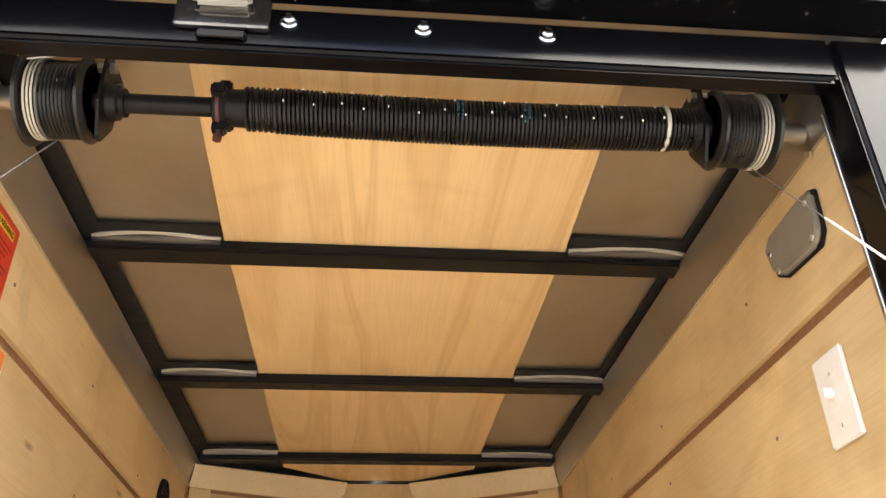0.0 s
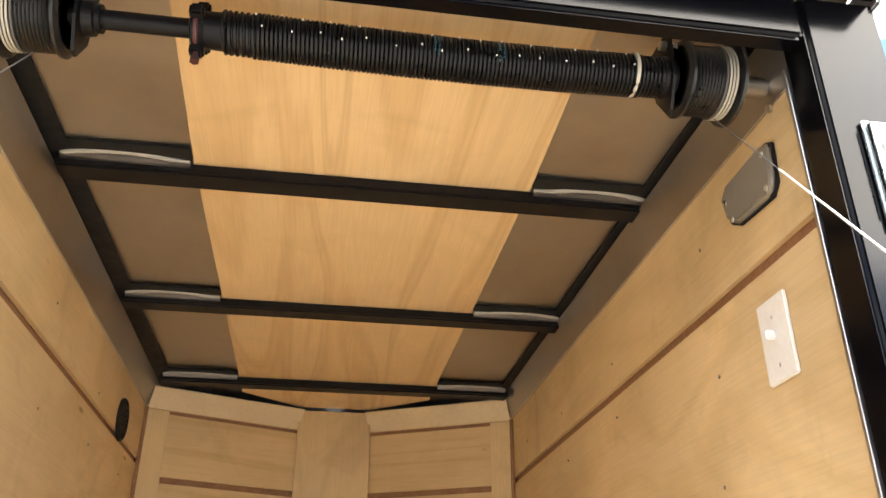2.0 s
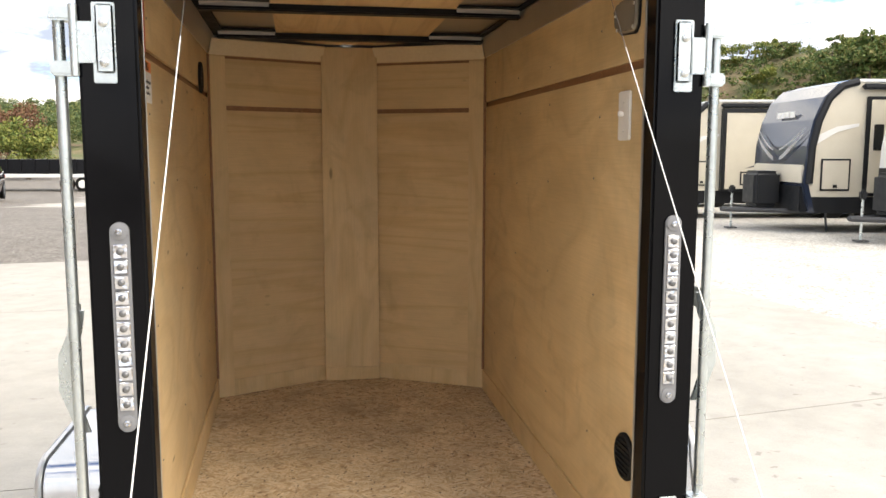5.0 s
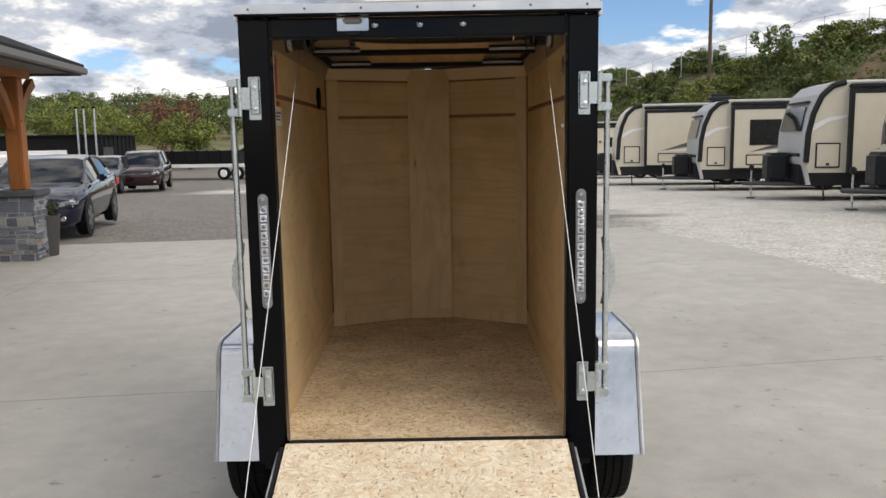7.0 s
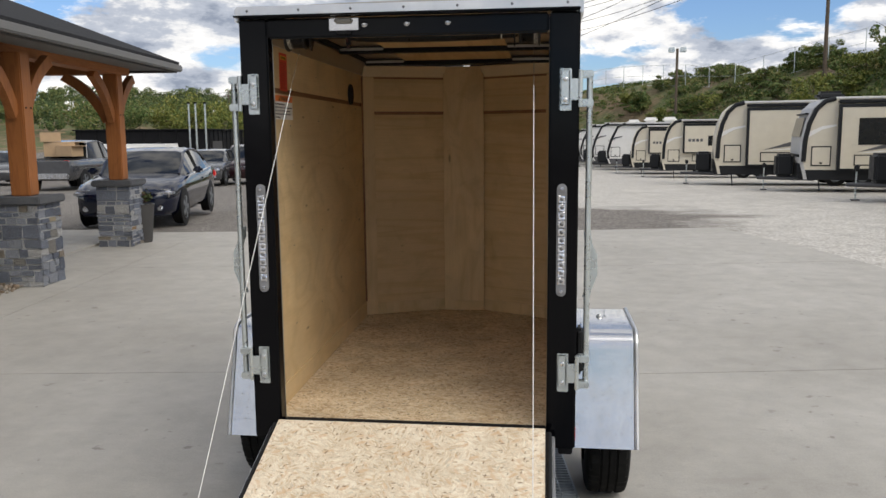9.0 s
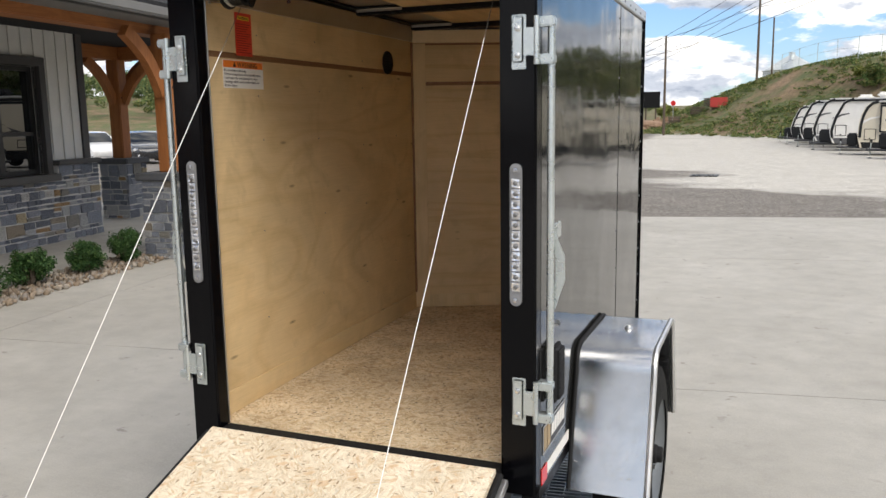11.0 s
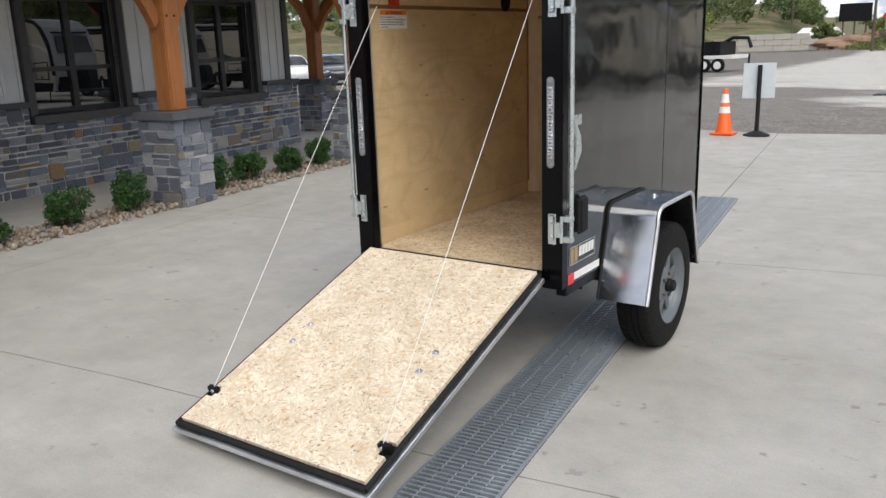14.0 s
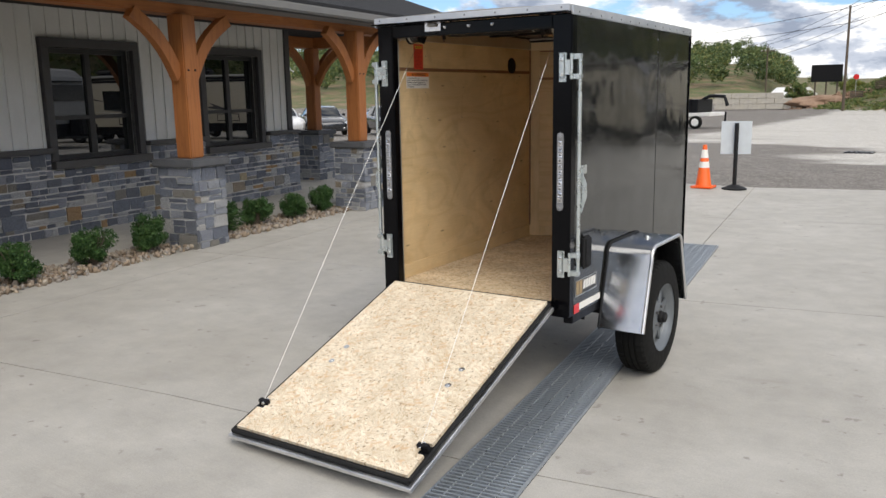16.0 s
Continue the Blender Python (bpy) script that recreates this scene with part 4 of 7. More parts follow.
for k in range(60):
    c = Vector((dg.uniform(-0.55, 0.58), dg.uniform(-0.055, -0.006), 2.0035))
    rr = dg.uniform(0.0012, 0.0032)
    bmesh.ops.create_icosphere(bm, subdivisions=1, radius=1.0, matrix=Matrix.Translation(c) @ Matrix.Diagonal((rr, rr, rr * 0.9, 1)))
tagged(part("water_drop", bm, M_lens, trailer, "hanging water drops", 60), kind="stuff")
rivet = finish(lathe(B(), [(0, 0.005), (0.0015, 0.0045), (0.003, 0.002), (0.003, 0.0)], (0, 0, 0), (1, 0, 0), 8), "rivet", M_rivet)


def rivets(n, p0, p1, rot=(0, 0, 0), mat=None):
    for k in range(n):
        ob = new("rivet", rivet)
        ob.parent = trailer
        ob.matrix_local = Matrix.Translation(Vector(p0).lerp(Vector(p1), k / max(1, n - 1))) @ Euler([radians(a) for a in rot]).to_matrix().to_4x4()


rivets(14, (0.615, 0.06, 2.010), (0.615, 1.9, 1.999))
rivets(7, (-0.56, -0.032, 2.028), (0.56, -0.032, 2.028), (0, 0, -90))

# outer skins, lapped at the seam, and the vee nose
for s in (-1, 1):
    part("side_skin", bx(*sorted((s * 0.596, s * 0.6048)), 0.0555, 1.30, 0.452, 1.9895, w=0.001, seg=1), M_char, trailer, "glossy charcoal metal skin")
    part("side_skin", bx(*sorted((s * 0.5955, s * 0.6035)), 1.3005, FRONT - 0.002, 0.452, 1.9895, w=0.001, seg=1), M_char, trailer)
    part("corner_trim", bx(*sorted((s * 0.600, s * 0.612)), FRONT - 0.003, FRONT + 0.01, 0.445, 1.9895, w=0.003), M_black, trailer, "black corner trim")
    q = B()
    prism(q, [(s * 0.604, FRONT + 0.011), (s * 0.02, FRONT + 0.32), (s * 0.02, FRONT + 0.30), (s * 0.59, FRONT + 0.011)], 0.452, 2.02, "z")
    part("nose_skin", q, M_char, trailer, smooth=0)
for s in (-1, 1):
    part("seam_lap", bx(*sorted((s * 0.6049, s * 0.6060)), 1.2965, 1.3035, 0.452, 1.9885), M_black, trailer, "dark sealed seam between the skins", 0)
rivets(15, (0.6050, 1.283, 0.82), (0.6050, 1.283, 1.93))
rivets(11, (0.6040, 1.925, 0.62), (0.6040, 1.925, 1.94))

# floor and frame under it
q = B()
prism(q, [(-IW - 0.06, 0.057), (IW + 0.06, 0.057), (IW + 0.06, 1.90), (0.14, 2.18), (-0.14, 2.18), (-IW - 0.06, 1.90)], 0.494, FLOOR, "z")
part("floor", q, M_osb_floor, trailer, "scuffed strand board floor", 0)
for s in (-1, 1):
    part("frame_rail", bx(*sorted((s * 0.545, s * 0.598)), 0.06, 1.94, 0.40, 0.493, w=0.004), M_blacksteel, trailer, "black steel frame rail")
for y in (0.35, 0.75, 1.15, 1.55):
    part("cross_member", bx(-0.544, 0.544, y, y + 0.04, 0.42, 0.490), M_blacksteel, trailer, smooth=0)
# unseen black sheet, added to keep bounced light down beneath the trailer
q = B()
prism(q, [(-IW - 0.05, 0.062), (IW + 0.05, 0.062), (IW + 0.05, 1.88), (0.13, 2.15), (-0.13, 2.15), (-IW - 0.05, 1.88)], 0.4905, 0.4935, "z")
part("bounce_sheet", q, M_blackmatt, trailer, "unseen black sheet added under the floor to cut bounced light", 0)
part("axle", bx(-0.68, 0.68, 0.735, 0.795, 0.28, 0.34, w=0.008), M_blacksteel, trailer, "black axle beam")

LEAN = {-1: Matrix.Translation((-0.550, 0.06, 0)) @ Euler((0, 0, 0.0155)).to_matrix().to_4x4() @ Matrix.Translation((IW, -0.06, 0)),
        1: Matrix.Translation((0.530, 0.06, 0)) @ Euler((0, 0, -0.0167)).to_matrix().to_4x4() @ Matrix.Translation((-IW, -0.06, 0))}


def lining(ob, s, at=Matrix()):
    """Sets a part of the side lining into its wall, which splays a little towards the nose."""
    ob.matrix_local = LEAN[s] @ at
    return ob


# plywood lining: two sheets a side with a dark gap between them
for s in (-1, 1):
    GAP0, GAP1 = (1.757, 1.778) if s < 0 else (1.730, 1.751)
    YC = 1.865 if s < 0 else 1.835
    a, b2 = sorted((s * IW, s * (IW + 0.009)))
    y0 = 0.063
    lining(part("lower_panel", bx(a, b2, y0, YC, FLOOR + 0.001, GAP0), M_ply, trailer, "pale birch plywood lining", 0), s)
    lining(part("upper_panel", bx(a, b2, y0, YC, GAP1, 1.99), M_ply, trailer, smooth=0), s)
    lining(part("gap_backing", bx(*sorted((s * (IW + 0.0095), s * (IW + 0.014))), y0, YC, GAP0 - 0.01, GAP1 + 0.01), M_ply_edge, trailer, "dark brown gap between the sheets", 0), s)
    lining(part("baseboard", bx(*sorted((s * (IW - 0.009), s * (IW - 0.0005))), y0 + 0.002, YC - 0.03, FLOOR + 0.001, FLOOR + 0.085, w=0.001, seg=1), M_ply, trailer, "plywood kick strip"), s)
    q = B()
    prism(q, [(s * IW, 1.936), (s * (IW - 0.003), 1.936), (s * 0.496, 2.006), (s * 0.502, 2.015)], 0.062, YC + 0.03, "y")
    lining(part("cove", q, M_cove, trailer, "mill-finish cove strip along the ceiling", 0), s)
    lining(part("cove_lip", tube(B(), [(s * (IW - 0.003), 0.062, 1.9355), (s * (IW - 0.003), YC + 0.02, 1.9355)], 0.0016, 6), M_alutrim, trailer, "bright folded lip of the cove"), s)
    lining(part("cove_screw", tube(B(), [(s * (IW - 0.004), 0.14, 1.932), (s * (IW - 0.009), 0.14, 1.931)], 0.006, 8), M_steel, trailer), s)
    # the vee front: panels either side of the centre plank
    p0, p1 = Vector((s * (0.580 if s < 0 else 0.562), YC - 0.012)), Vector((s * 0.115, 2.068))
    GAP0, GAP1 = 1.706, 1.725
    d = (p1 - p0)
    L = d.length
    d = d / L
    nrm = Vector((d.y, -d.x)) * s * -1.0
    if nrm.y > 0:
        nrm = -nrm

    def wedge(t0, t1, z0, z1, off0, off1, bev=0.0):
        q = B()
        pts = [p0 + d * t0 + nrm * off0, p0 + d * t1 + nrm * off0, p0 + d * t1 + nrm * off1, p0 + d * t0 + nrm * off1]
        prism(q, [tuple(v) for v in pts], z0, z1, "z")
        return soft(q, bev, 1) if bev else q
    part("front_panel", wedge(0, L, FLOOR + 0.001, GAP0 + 0.004, -0.006, 0.0), M_ply_x, trailer, "pale plywood front panel", 0)
    part("front_panel", wedge(0, L, GAP1 + 0.004, 1.985, -0.006, 0.0), M_ply_x, trailer, smooth=0)
    part("gap_backing", wedge(0, L, GAP0 - 0.01, GAP1 + 0.01, -0.012, -0.0065), M_ply_edge, trailer, smooth=0)
    part("corner_batten", wedge(0.0, 0.075, FLOOR + 0.001, 1.925, 0.0005, 0.007, 0.001), M_ply_v, trailer, "plywood corner batten")
    lining(part("corner_bead", bx(*sorted((s * (IW - 0.010), s * (IW - 0.0005))), YC - 0.024, YC - 0.010, FLOOR + 0.086, 1.930, w=0.001, seg=1), M_ply_edge, trailer, "thin brown corner bead"), s)
    part("front_kick", wedge(0.076, L, FLOOR + 0.001, FLOOR + 0.07, 0.0005, 0.006, 0.001), M_ply_v, trailer)
    q = B()
    a0, a1 = p0 + d * 0.01, p0 + d * (L - 0.005)
    vs = [q.verts.new(v) for v in ((*(a0 + nrm * 0.001), 1.930), (*(a1 + nrm * 0.001), 1.930), (*(a1 + nrm * 0.042), 1.988), (*(a0 + nrm * 0.042), 1.988),
                                   (*(a0 - nrm * 0.002), 1.933), (*(a1 - nrm * 0.002), 1.933), (*(a1 + nrm * 0.038), 1.992), (*(a0 + nrm * 0.038), 1.992))]
    for f in ((0, 1, 2, 3), (7, 6, 5, 4), (0, 4, 5, 1), (3, 2, 6, 7), (0, 3, 7, 4), (1, 5, 6, 2)):
        q.faces.new([vs[k] for k in f])
    part("front_cove", q, M_coveply, trailer, "pale cove over the front panel", 0)
    # the cove's shadow line is a thin brown strip on the panel
    part("cove_shadow_line", wedge(0.076, L - 0.004, 1.917, 1.927, 0.0005, 0.002), M_ply_edge, trailer, "brown strip drawn as the shadow line under the front cove", 0)
part("centre_plank", bx(-0.121, 0.121, 2.048, 2.060, FLOOR + 0.001, 1.992, w=0.0015, seg=1), M_ply_v, trailer, "pale plywood centre plank")
part("plank_kick", bx(-0.12, 0.12, 2.040, 2.0475, FLOOR + 0.001, FLOOR + 0.06, w=0.001, seg=1), M_ply_v, trailer)
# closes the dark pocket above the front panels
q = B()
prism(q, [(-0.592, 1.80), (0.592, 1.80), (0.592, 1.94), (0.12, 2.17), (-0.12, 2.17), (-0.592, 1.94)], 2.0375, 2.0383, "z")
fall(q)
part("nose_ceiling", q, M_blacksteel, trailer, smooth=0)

# ceiling: bows, the plywood strip, the bare sheet with its lifted edges
for k, y in enumerate((0.586, 1.172, 1.768)):
    bow = part("roof_bow", fall(bx(-0.530, 0.530, y - 0.025, y + 0.025, 2.009, 2.032, w=0.004)), M_blacksteel, trailer, "black steel roof bow")
    for s in (-1, 1):
        x0, x1 = s * 0.520, s * 0.305
        pts = [(x0 + (x1 - x0) * t, y - 0.028 - 0.012 * math.sin(math.pi * min(1, t * 1.15)) ** 0.5 if t < 0.87 else y - 0.030, 2.030 + 0.004 * math.sin(math.pi * t) - 0.015 * y) for t in (0.0, 0.06, 0.18, 0.35, 0.55, 0.75, 0.9, 1.0)]
        part("wire_loop", tube(B(), pts, 0.0042, 8), M_wire, bow, "pale wire along the bow")
        part("bow_tape", fall(bx(*sorted((x0, x1)), y - 0.032, y - 0.0255, 2.021, 2.031)), M_cove, bow, smooth=0)
        # black strip paints in the sheet's dark reflection next to the bow
        part("bow_reflection_strip", fall(bx(*sorted((s * 0.530, s * 0.302)), y - 0.070, y - 0.0345, 2.0325, 2.0375, w=0.002)), M_blackmatt, bow, "black strip standing for the dark reflection beside the bow")
q = B()
prism(q, [(-0.285, 0.082), (0.285, 0.082), (0.30, 0.55), (0.30, 1.90), (0.117, 2.045), (-0.117, 2.045), (-0.30, 1.90), (-0.30, 0.55)], 2.0325, 2.0365, "z")
fall(q)
part("ceiling_panel", q, M_ply_ceil, trailer, "honey-coloured plywood strip on the ceiling", 0)
# flat black strips put the shade along the ceiling edges into colour
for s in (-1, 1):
    part("ceiling_shadow_strip", fall(bx(*sorted((s * 0.503, s * 0.594)), 0.08, 1.85, 2.0325, 2.0378)), M_blackmatt, trailer, "black strip standing for the shade along the roof edge", 0)

# fixings in the plywood
screw = finish(lathe(B(), [(0, 0.0032), (0.001, 0.0030), (0.0014, 0.0015), (0.0009, 0.0)], (0, 0, 0), (1, 0, 0), 8), "screw", M_rivet)
sg = random.Random(3)
for s in (-1, 1):
    for z in (0.80, 1.15, 1.45, 1.66, 1.83):
        for y in (0.42, 0.84, 1.25, 1.62):
            ob = new("screw", screw)
            ob.parent = trailer
            lining(ob, s, pose(s * IW, y + sg.uniform(-0.03, 0.03), z + sg.uniform(-0.03, 0.03), 0, 0, 180 if s > 0 else 0))

# torsion spring over the door
SY, SZ = 0.135, 1.961
counter = part("spring_shaft", tube(B(), [(-0.515, SY, SZ), (0.515, SY, SZ)], 0.0125, 16), M_blacksteel, trailer, "black torsion shaft across the header")
COIL, STRAND, turns = 0.0272, 0.00275, 104
pts = []
for k in range(turns * 12 + 1):
    t = k / (turns * 12)
    # the first coils stand open by the winding cone and the last ones are turned onto the anchor
    along = t + 0.010 * (1 - math.cos(math.pi * min(1.0, t / 0.07))) / 2 * (1 - t) * 1.6
    r = COIL * (0.96 if t < 0.055 else 0.95 if t > 0.945 else 1.0)
    pts.append((-0.208 + 0.580 * along, SY + r * math.cos(2 * math.pi * k / 12), SZ - 0.006 * math.sin(math.pi * t) + r * math.sin(2 * math.pi * k / 12)))
part("torsion_spring", tube(B(), pts, STRAND, 6), M_spring, counter, "black coil torsion spring with white ticks")
part("spring_core", tube(B(), [(-0.200 + 0.57 * k / 12, SY, SZ - 0.006 * math.sin(math.pi * k / 12)) for k in range(13)], COIL - 0.0018, 20), M_spring, counter)
tick = finish(bx(-0.0010, 0.0010, -0.0010, 0.0010, -0.0011, 0.0011), "paint_tick", M_white, 0)
for k in range(1, 33):
    x = -0.186 + k * 0.0160 + 0.004 * math.sin(k * 2.3)
    a = radians(-165 - (k % 2) * 47 + 6 * math.sin(k * 1.7))
    ob = new("paint_tick", tick)
    ob.parent = counter
    ob.matrix_local = Matrix.Translation((x, SY + (COIL + STRAND) * math.cos(a), SZ - 0.006 * math.sin(math.pi * (x + 0.2) / 0.57) + (COIL + STRAND) * math.sin(a))) @ Euler((a, 0, 0)).to_matrix().to_4x4()
# two faded blue stamps across the coils, illegible
for x0 in (0.058, 0.142):
    for col in range(2):
        for row in range(7):
            if (row * 3 + col + int(x0 * 100)) % 5 == 0:
                continue
            a = radians(-150 - row * 10)
            m4 = Matrix.Translation((x0 + col * 0.0056, SY + (COIL + STRAND) * math.cos(a), SZ - 0.0057 + (COIL + STRAND) * math.sin(a))) @ Euler((a, 0, 0)).to_matrix().to_4x4()
            part("stamp_mark", box(B(), -0.0011, 0.0011, -0.0006, 0.0004, -0.0014, 0.0014, m4), M_stamp, counter, "", 0)
bm = lathe(B(), [(-0.014, 0.0135), (-0.014, 0.023), (-0.011, 0.029), (-0.004, 0.030), (0.000, 0.027), (0.003, 0.0235), (0.028, 0.0245), (0.03, 0.0245)], (-0.232, SY, SZ), (1, 0, 0), 20)
cone = part("winding_cone", bm, M_blacksteel, counter, "black winding cone with worn red paint")
part("cone_band", lathe(B(), [(0, 0.0285), (0.001, 0.0312), (0.005, 0.0312), (0.006, 0.0285)], (-0.2405, SY, SZ), (1, 0, 0), 20), M_redcone, cone, "worn red paint on the rim")
for dz, dy in ((-1, 0), (1, 0), (0, 1), (0, -1)):
    m4 = Matrix.Translation((-0.236, SY + dy * 0.033, SZ + dz * 0.033))
    part("cone_lug", soft(box(B(), -0.009, 0.009, -0.008, 0.008, -0.008, 0.008, m4), 0.003, 2), M_blacksteel, cone)
part("set_screw", tube(B(), [(-0.236, SY - 0.004, SZ - 0.040), (-0.236, SY - 0.004, SZ - 0.047)], 0.0035, 6), M_redcone, cone)
part("set_screw", tube(B(), [(-0.236, SY - 0.004, SZ - 0.047), (-0.236, SY - 0.004, SZ - 0.054)], 0.0062, 6), M_redcone, cone)
part("end_band", lathe(B(), [(0, 0.0275), (0.001, 0.0305), (0.0055, 0.0305), (0.0065, 0.0275)], (0.326, SY, SZ), (1, 0, 0), 24), M_wrapwhite, counter, "off-white tape band")
part("anchor_cone", lathe(B(), [(0, 0.0262), (0.006, 0.029), (0.012, 0.029), (0.014, 0.024), (0.022, 0.024)], (0.366, SY, SZ), (1, 0, 0), 20), M_blacksteel, counter)
for s in (-1, 1):
    bm = lathe(B(), [(0.0, 0.046), (0.004, 0.053), (0.008, 0.053)] + [p for k in range(13) for p in ((0.010 + k * 0.0045, 0.0460), (0.0122 + k * 0.0045, 0.0482))] + [(0.070, 0.0455), (0.072, 0.058), (0.076, 0.059), (0.078, 0.052), (0.078, 0.014), (0.042, 0.014), (0.042, 0.040), (0.0, 0.041)], (s * 0.391, SY, SZ), (s, 0, 0), 40)
    drum = part("cable_drum", bm, M_drum, counter, "black grooved cable drum", 25)
    for k in range(4):
        ring = [(s * (0.391 + 0.0525 + k * 0.0045), SY + 0.0490 * math.cos(2 * math.pi * a / 28), SZ + 0.0490 * math.sin(2 * math.pi * a / 28)) for a in range(29)]
        part("cable_wrap", tube(B(), ring, 0.0015, 6), M_wrap if k == 0 else M_wrapwhite, drum, "white cable wound on the drum")
    q = B()
    prism(q, [(SY - 0.030, SZ - 0.020), (SY - 0.008, SZ - 0.058), (SY + 0.004, SZ - 0.058), (SY + 0.03, SZ - 0.02), (SY + 0.035, 2.018), (SY - 0.035, 2.018)], s * 0.374, s * 0.378, "x")
    brk = part("bearing_bracket", q, M_blacksteel, counter, "black bearing bracket", 0)
    part("bearing", lathe(B(), [(0, 0.024), (0.012, 0.022), (0.014, 0.018), (0.02, 0.018)], (s * 0.373, SY, SZ), (-s, 0, 0), 18), M_blacksteel, brk)
    for yy in (-0.02, 0.018):
        part("bracket_bolt", tube(B(), [(s * 0.366, SY + yy, SZ + 0.038), (s * 0.388, SY + yy, SZ + 0.038)], 0.0075, 6), M_steel, brk)
    part("shaft_sleeve", tube(B(), [(s * 0.4695, SY, SZ), (s * 0.520, SY, SZ)], 0.0145, 16), M_cove, counter, "bare steel sleeve")
bm = box(B(), -0.027, 0.027, -0.001, 0.001, -0.0065, 0.0065, Matrix.Translation((-0.438, SY - 0.040, SZ + 0.034)) @ Euler((radians(-48), radians(-16), radians(4))).to_matrix().to_4x4())
part("drum_tag", bm, M_paper, counter, "white paper tag with illegible print", 0)

# ---- the ramp door, lowered ----
RA = 19.0
ramp_door = thing("ramp_door", (0, 0, 0), "lowered ramp", "ramp")
del ramp_door["label"], ramp_door["category"]
ramp_door.parent = trailer
ramp_door.matrix_local = pose(0, -0.03, 0.527 + SINK, RA)
q = B()
RL = 1.40
prism(q, [(-0.497, -0.012), (-0.497, -1.16), (-0.462, -1.16), (-0.462, -1.225), (-0.497, -1.225), (-0.497, -RL + 0.03), (0.497, -RL + 0.03), (0.497, -1.245), (0.462, -1.245), (0.462, -1.175), (0.497, -1.175), (0.497, -0.012)], -0.017, 0.0, "z")
part("ramp_deck", q, M_osb, ramp_door, "pale strand board ramp deck", 0)
part("ramp_seal", bx(-0.518, 0.518, -RL + 0.002, -0.005, -0.030, -0.0175, w=0.004), M_blackmatt, ramp_door, "black rubber seal round the ramp")
part("ramp_frame", bx(-0.532, 0.532, -RL - 0.012, -0.012, -0.055, -0.0305, w=0.004), M_alutrim, ramp_door, "aluminium frame of the ramp")
part("ramp_skin", bx(-0.520, 0.520, -RL, -0.02, -0.060, -0.0555, w=0.001, seg=1), M_char, ramp_door, "charcoal outer skin of the ramp")
for s in (-1, 1):
    part("seal_bulb", tube(B(), [(s * 0.512, -0.02, -0.016), (s * 0.512, -RL + 0.01, -0.016)], 0.0085, 8), M_blackmatt, ramp_door)
part("seal_bulb", tube(B(), [(-0.512, -RL + 0.010, -0.016), (0.512, -RL + 0.010, -0.016)], 0.0085, 8), M_blackmatt, ramp_door)
for x, y in ((-0.362, -0.672), (-0.362, -0.80), (0.351, -0.672), (0.351, -0.80)):
    part("carriage_bolt", lathe(B(), [(0, 0.016), (0.0015, 0.016), (0.002, 0.009), (0.005, 0.007), (0.0062, 0.0)], (x, y, 0.0003), (0, 0, 1), 16), M_steel, ramp_door, "bright carriage bolt")
pull = {}
for s in (-1, 1):
    y = -1.192 if s < 0 else -1.21
    ck = part("cable_clip", bx(*sorted((s * 0.448, s * 0.505)), y - 0.012, y + 0.012, -0.016, 0.024, w=0.003), M_blacksteel, ramp_door, "black cable pulley bracket")
    part("clip_wing", bx(*sorted((s * 0.440, s * 0.480)), y - 0.030, y + 0.030, -0.0155, -0.004, w=0.002), M_blacksteel, ck)
    part("clip_bolt", tube(B(), [(s * 0.470, y - 0.020, 0.012), (s * 0.470, y + 0.020, 0.012)], 0.008, 10), M_steel, ck)
    pull[s] = pose(0, -0.03, 0.527 + SINK, RA) @ Vector((s * 0.470, y, 0.022))
for s in (-1, 1):
    top = Vector((0.445 if s > 0 else -0.426, SY + 0.01, 1.908))
    bare = top.lerp(pull[s], 0.085)
    cable = part("lift_cable", tube(B(), [bare, top.lerp(pull[s], 0.5), pull[s]], 0.0013, 6), M_cable, trailer, "thin white-sheathed steel cable")
    part("bare_end", tube(B(), [top, bare], 0.0009, 6), M_wrap, cable, "bare grey cable end by the drum")

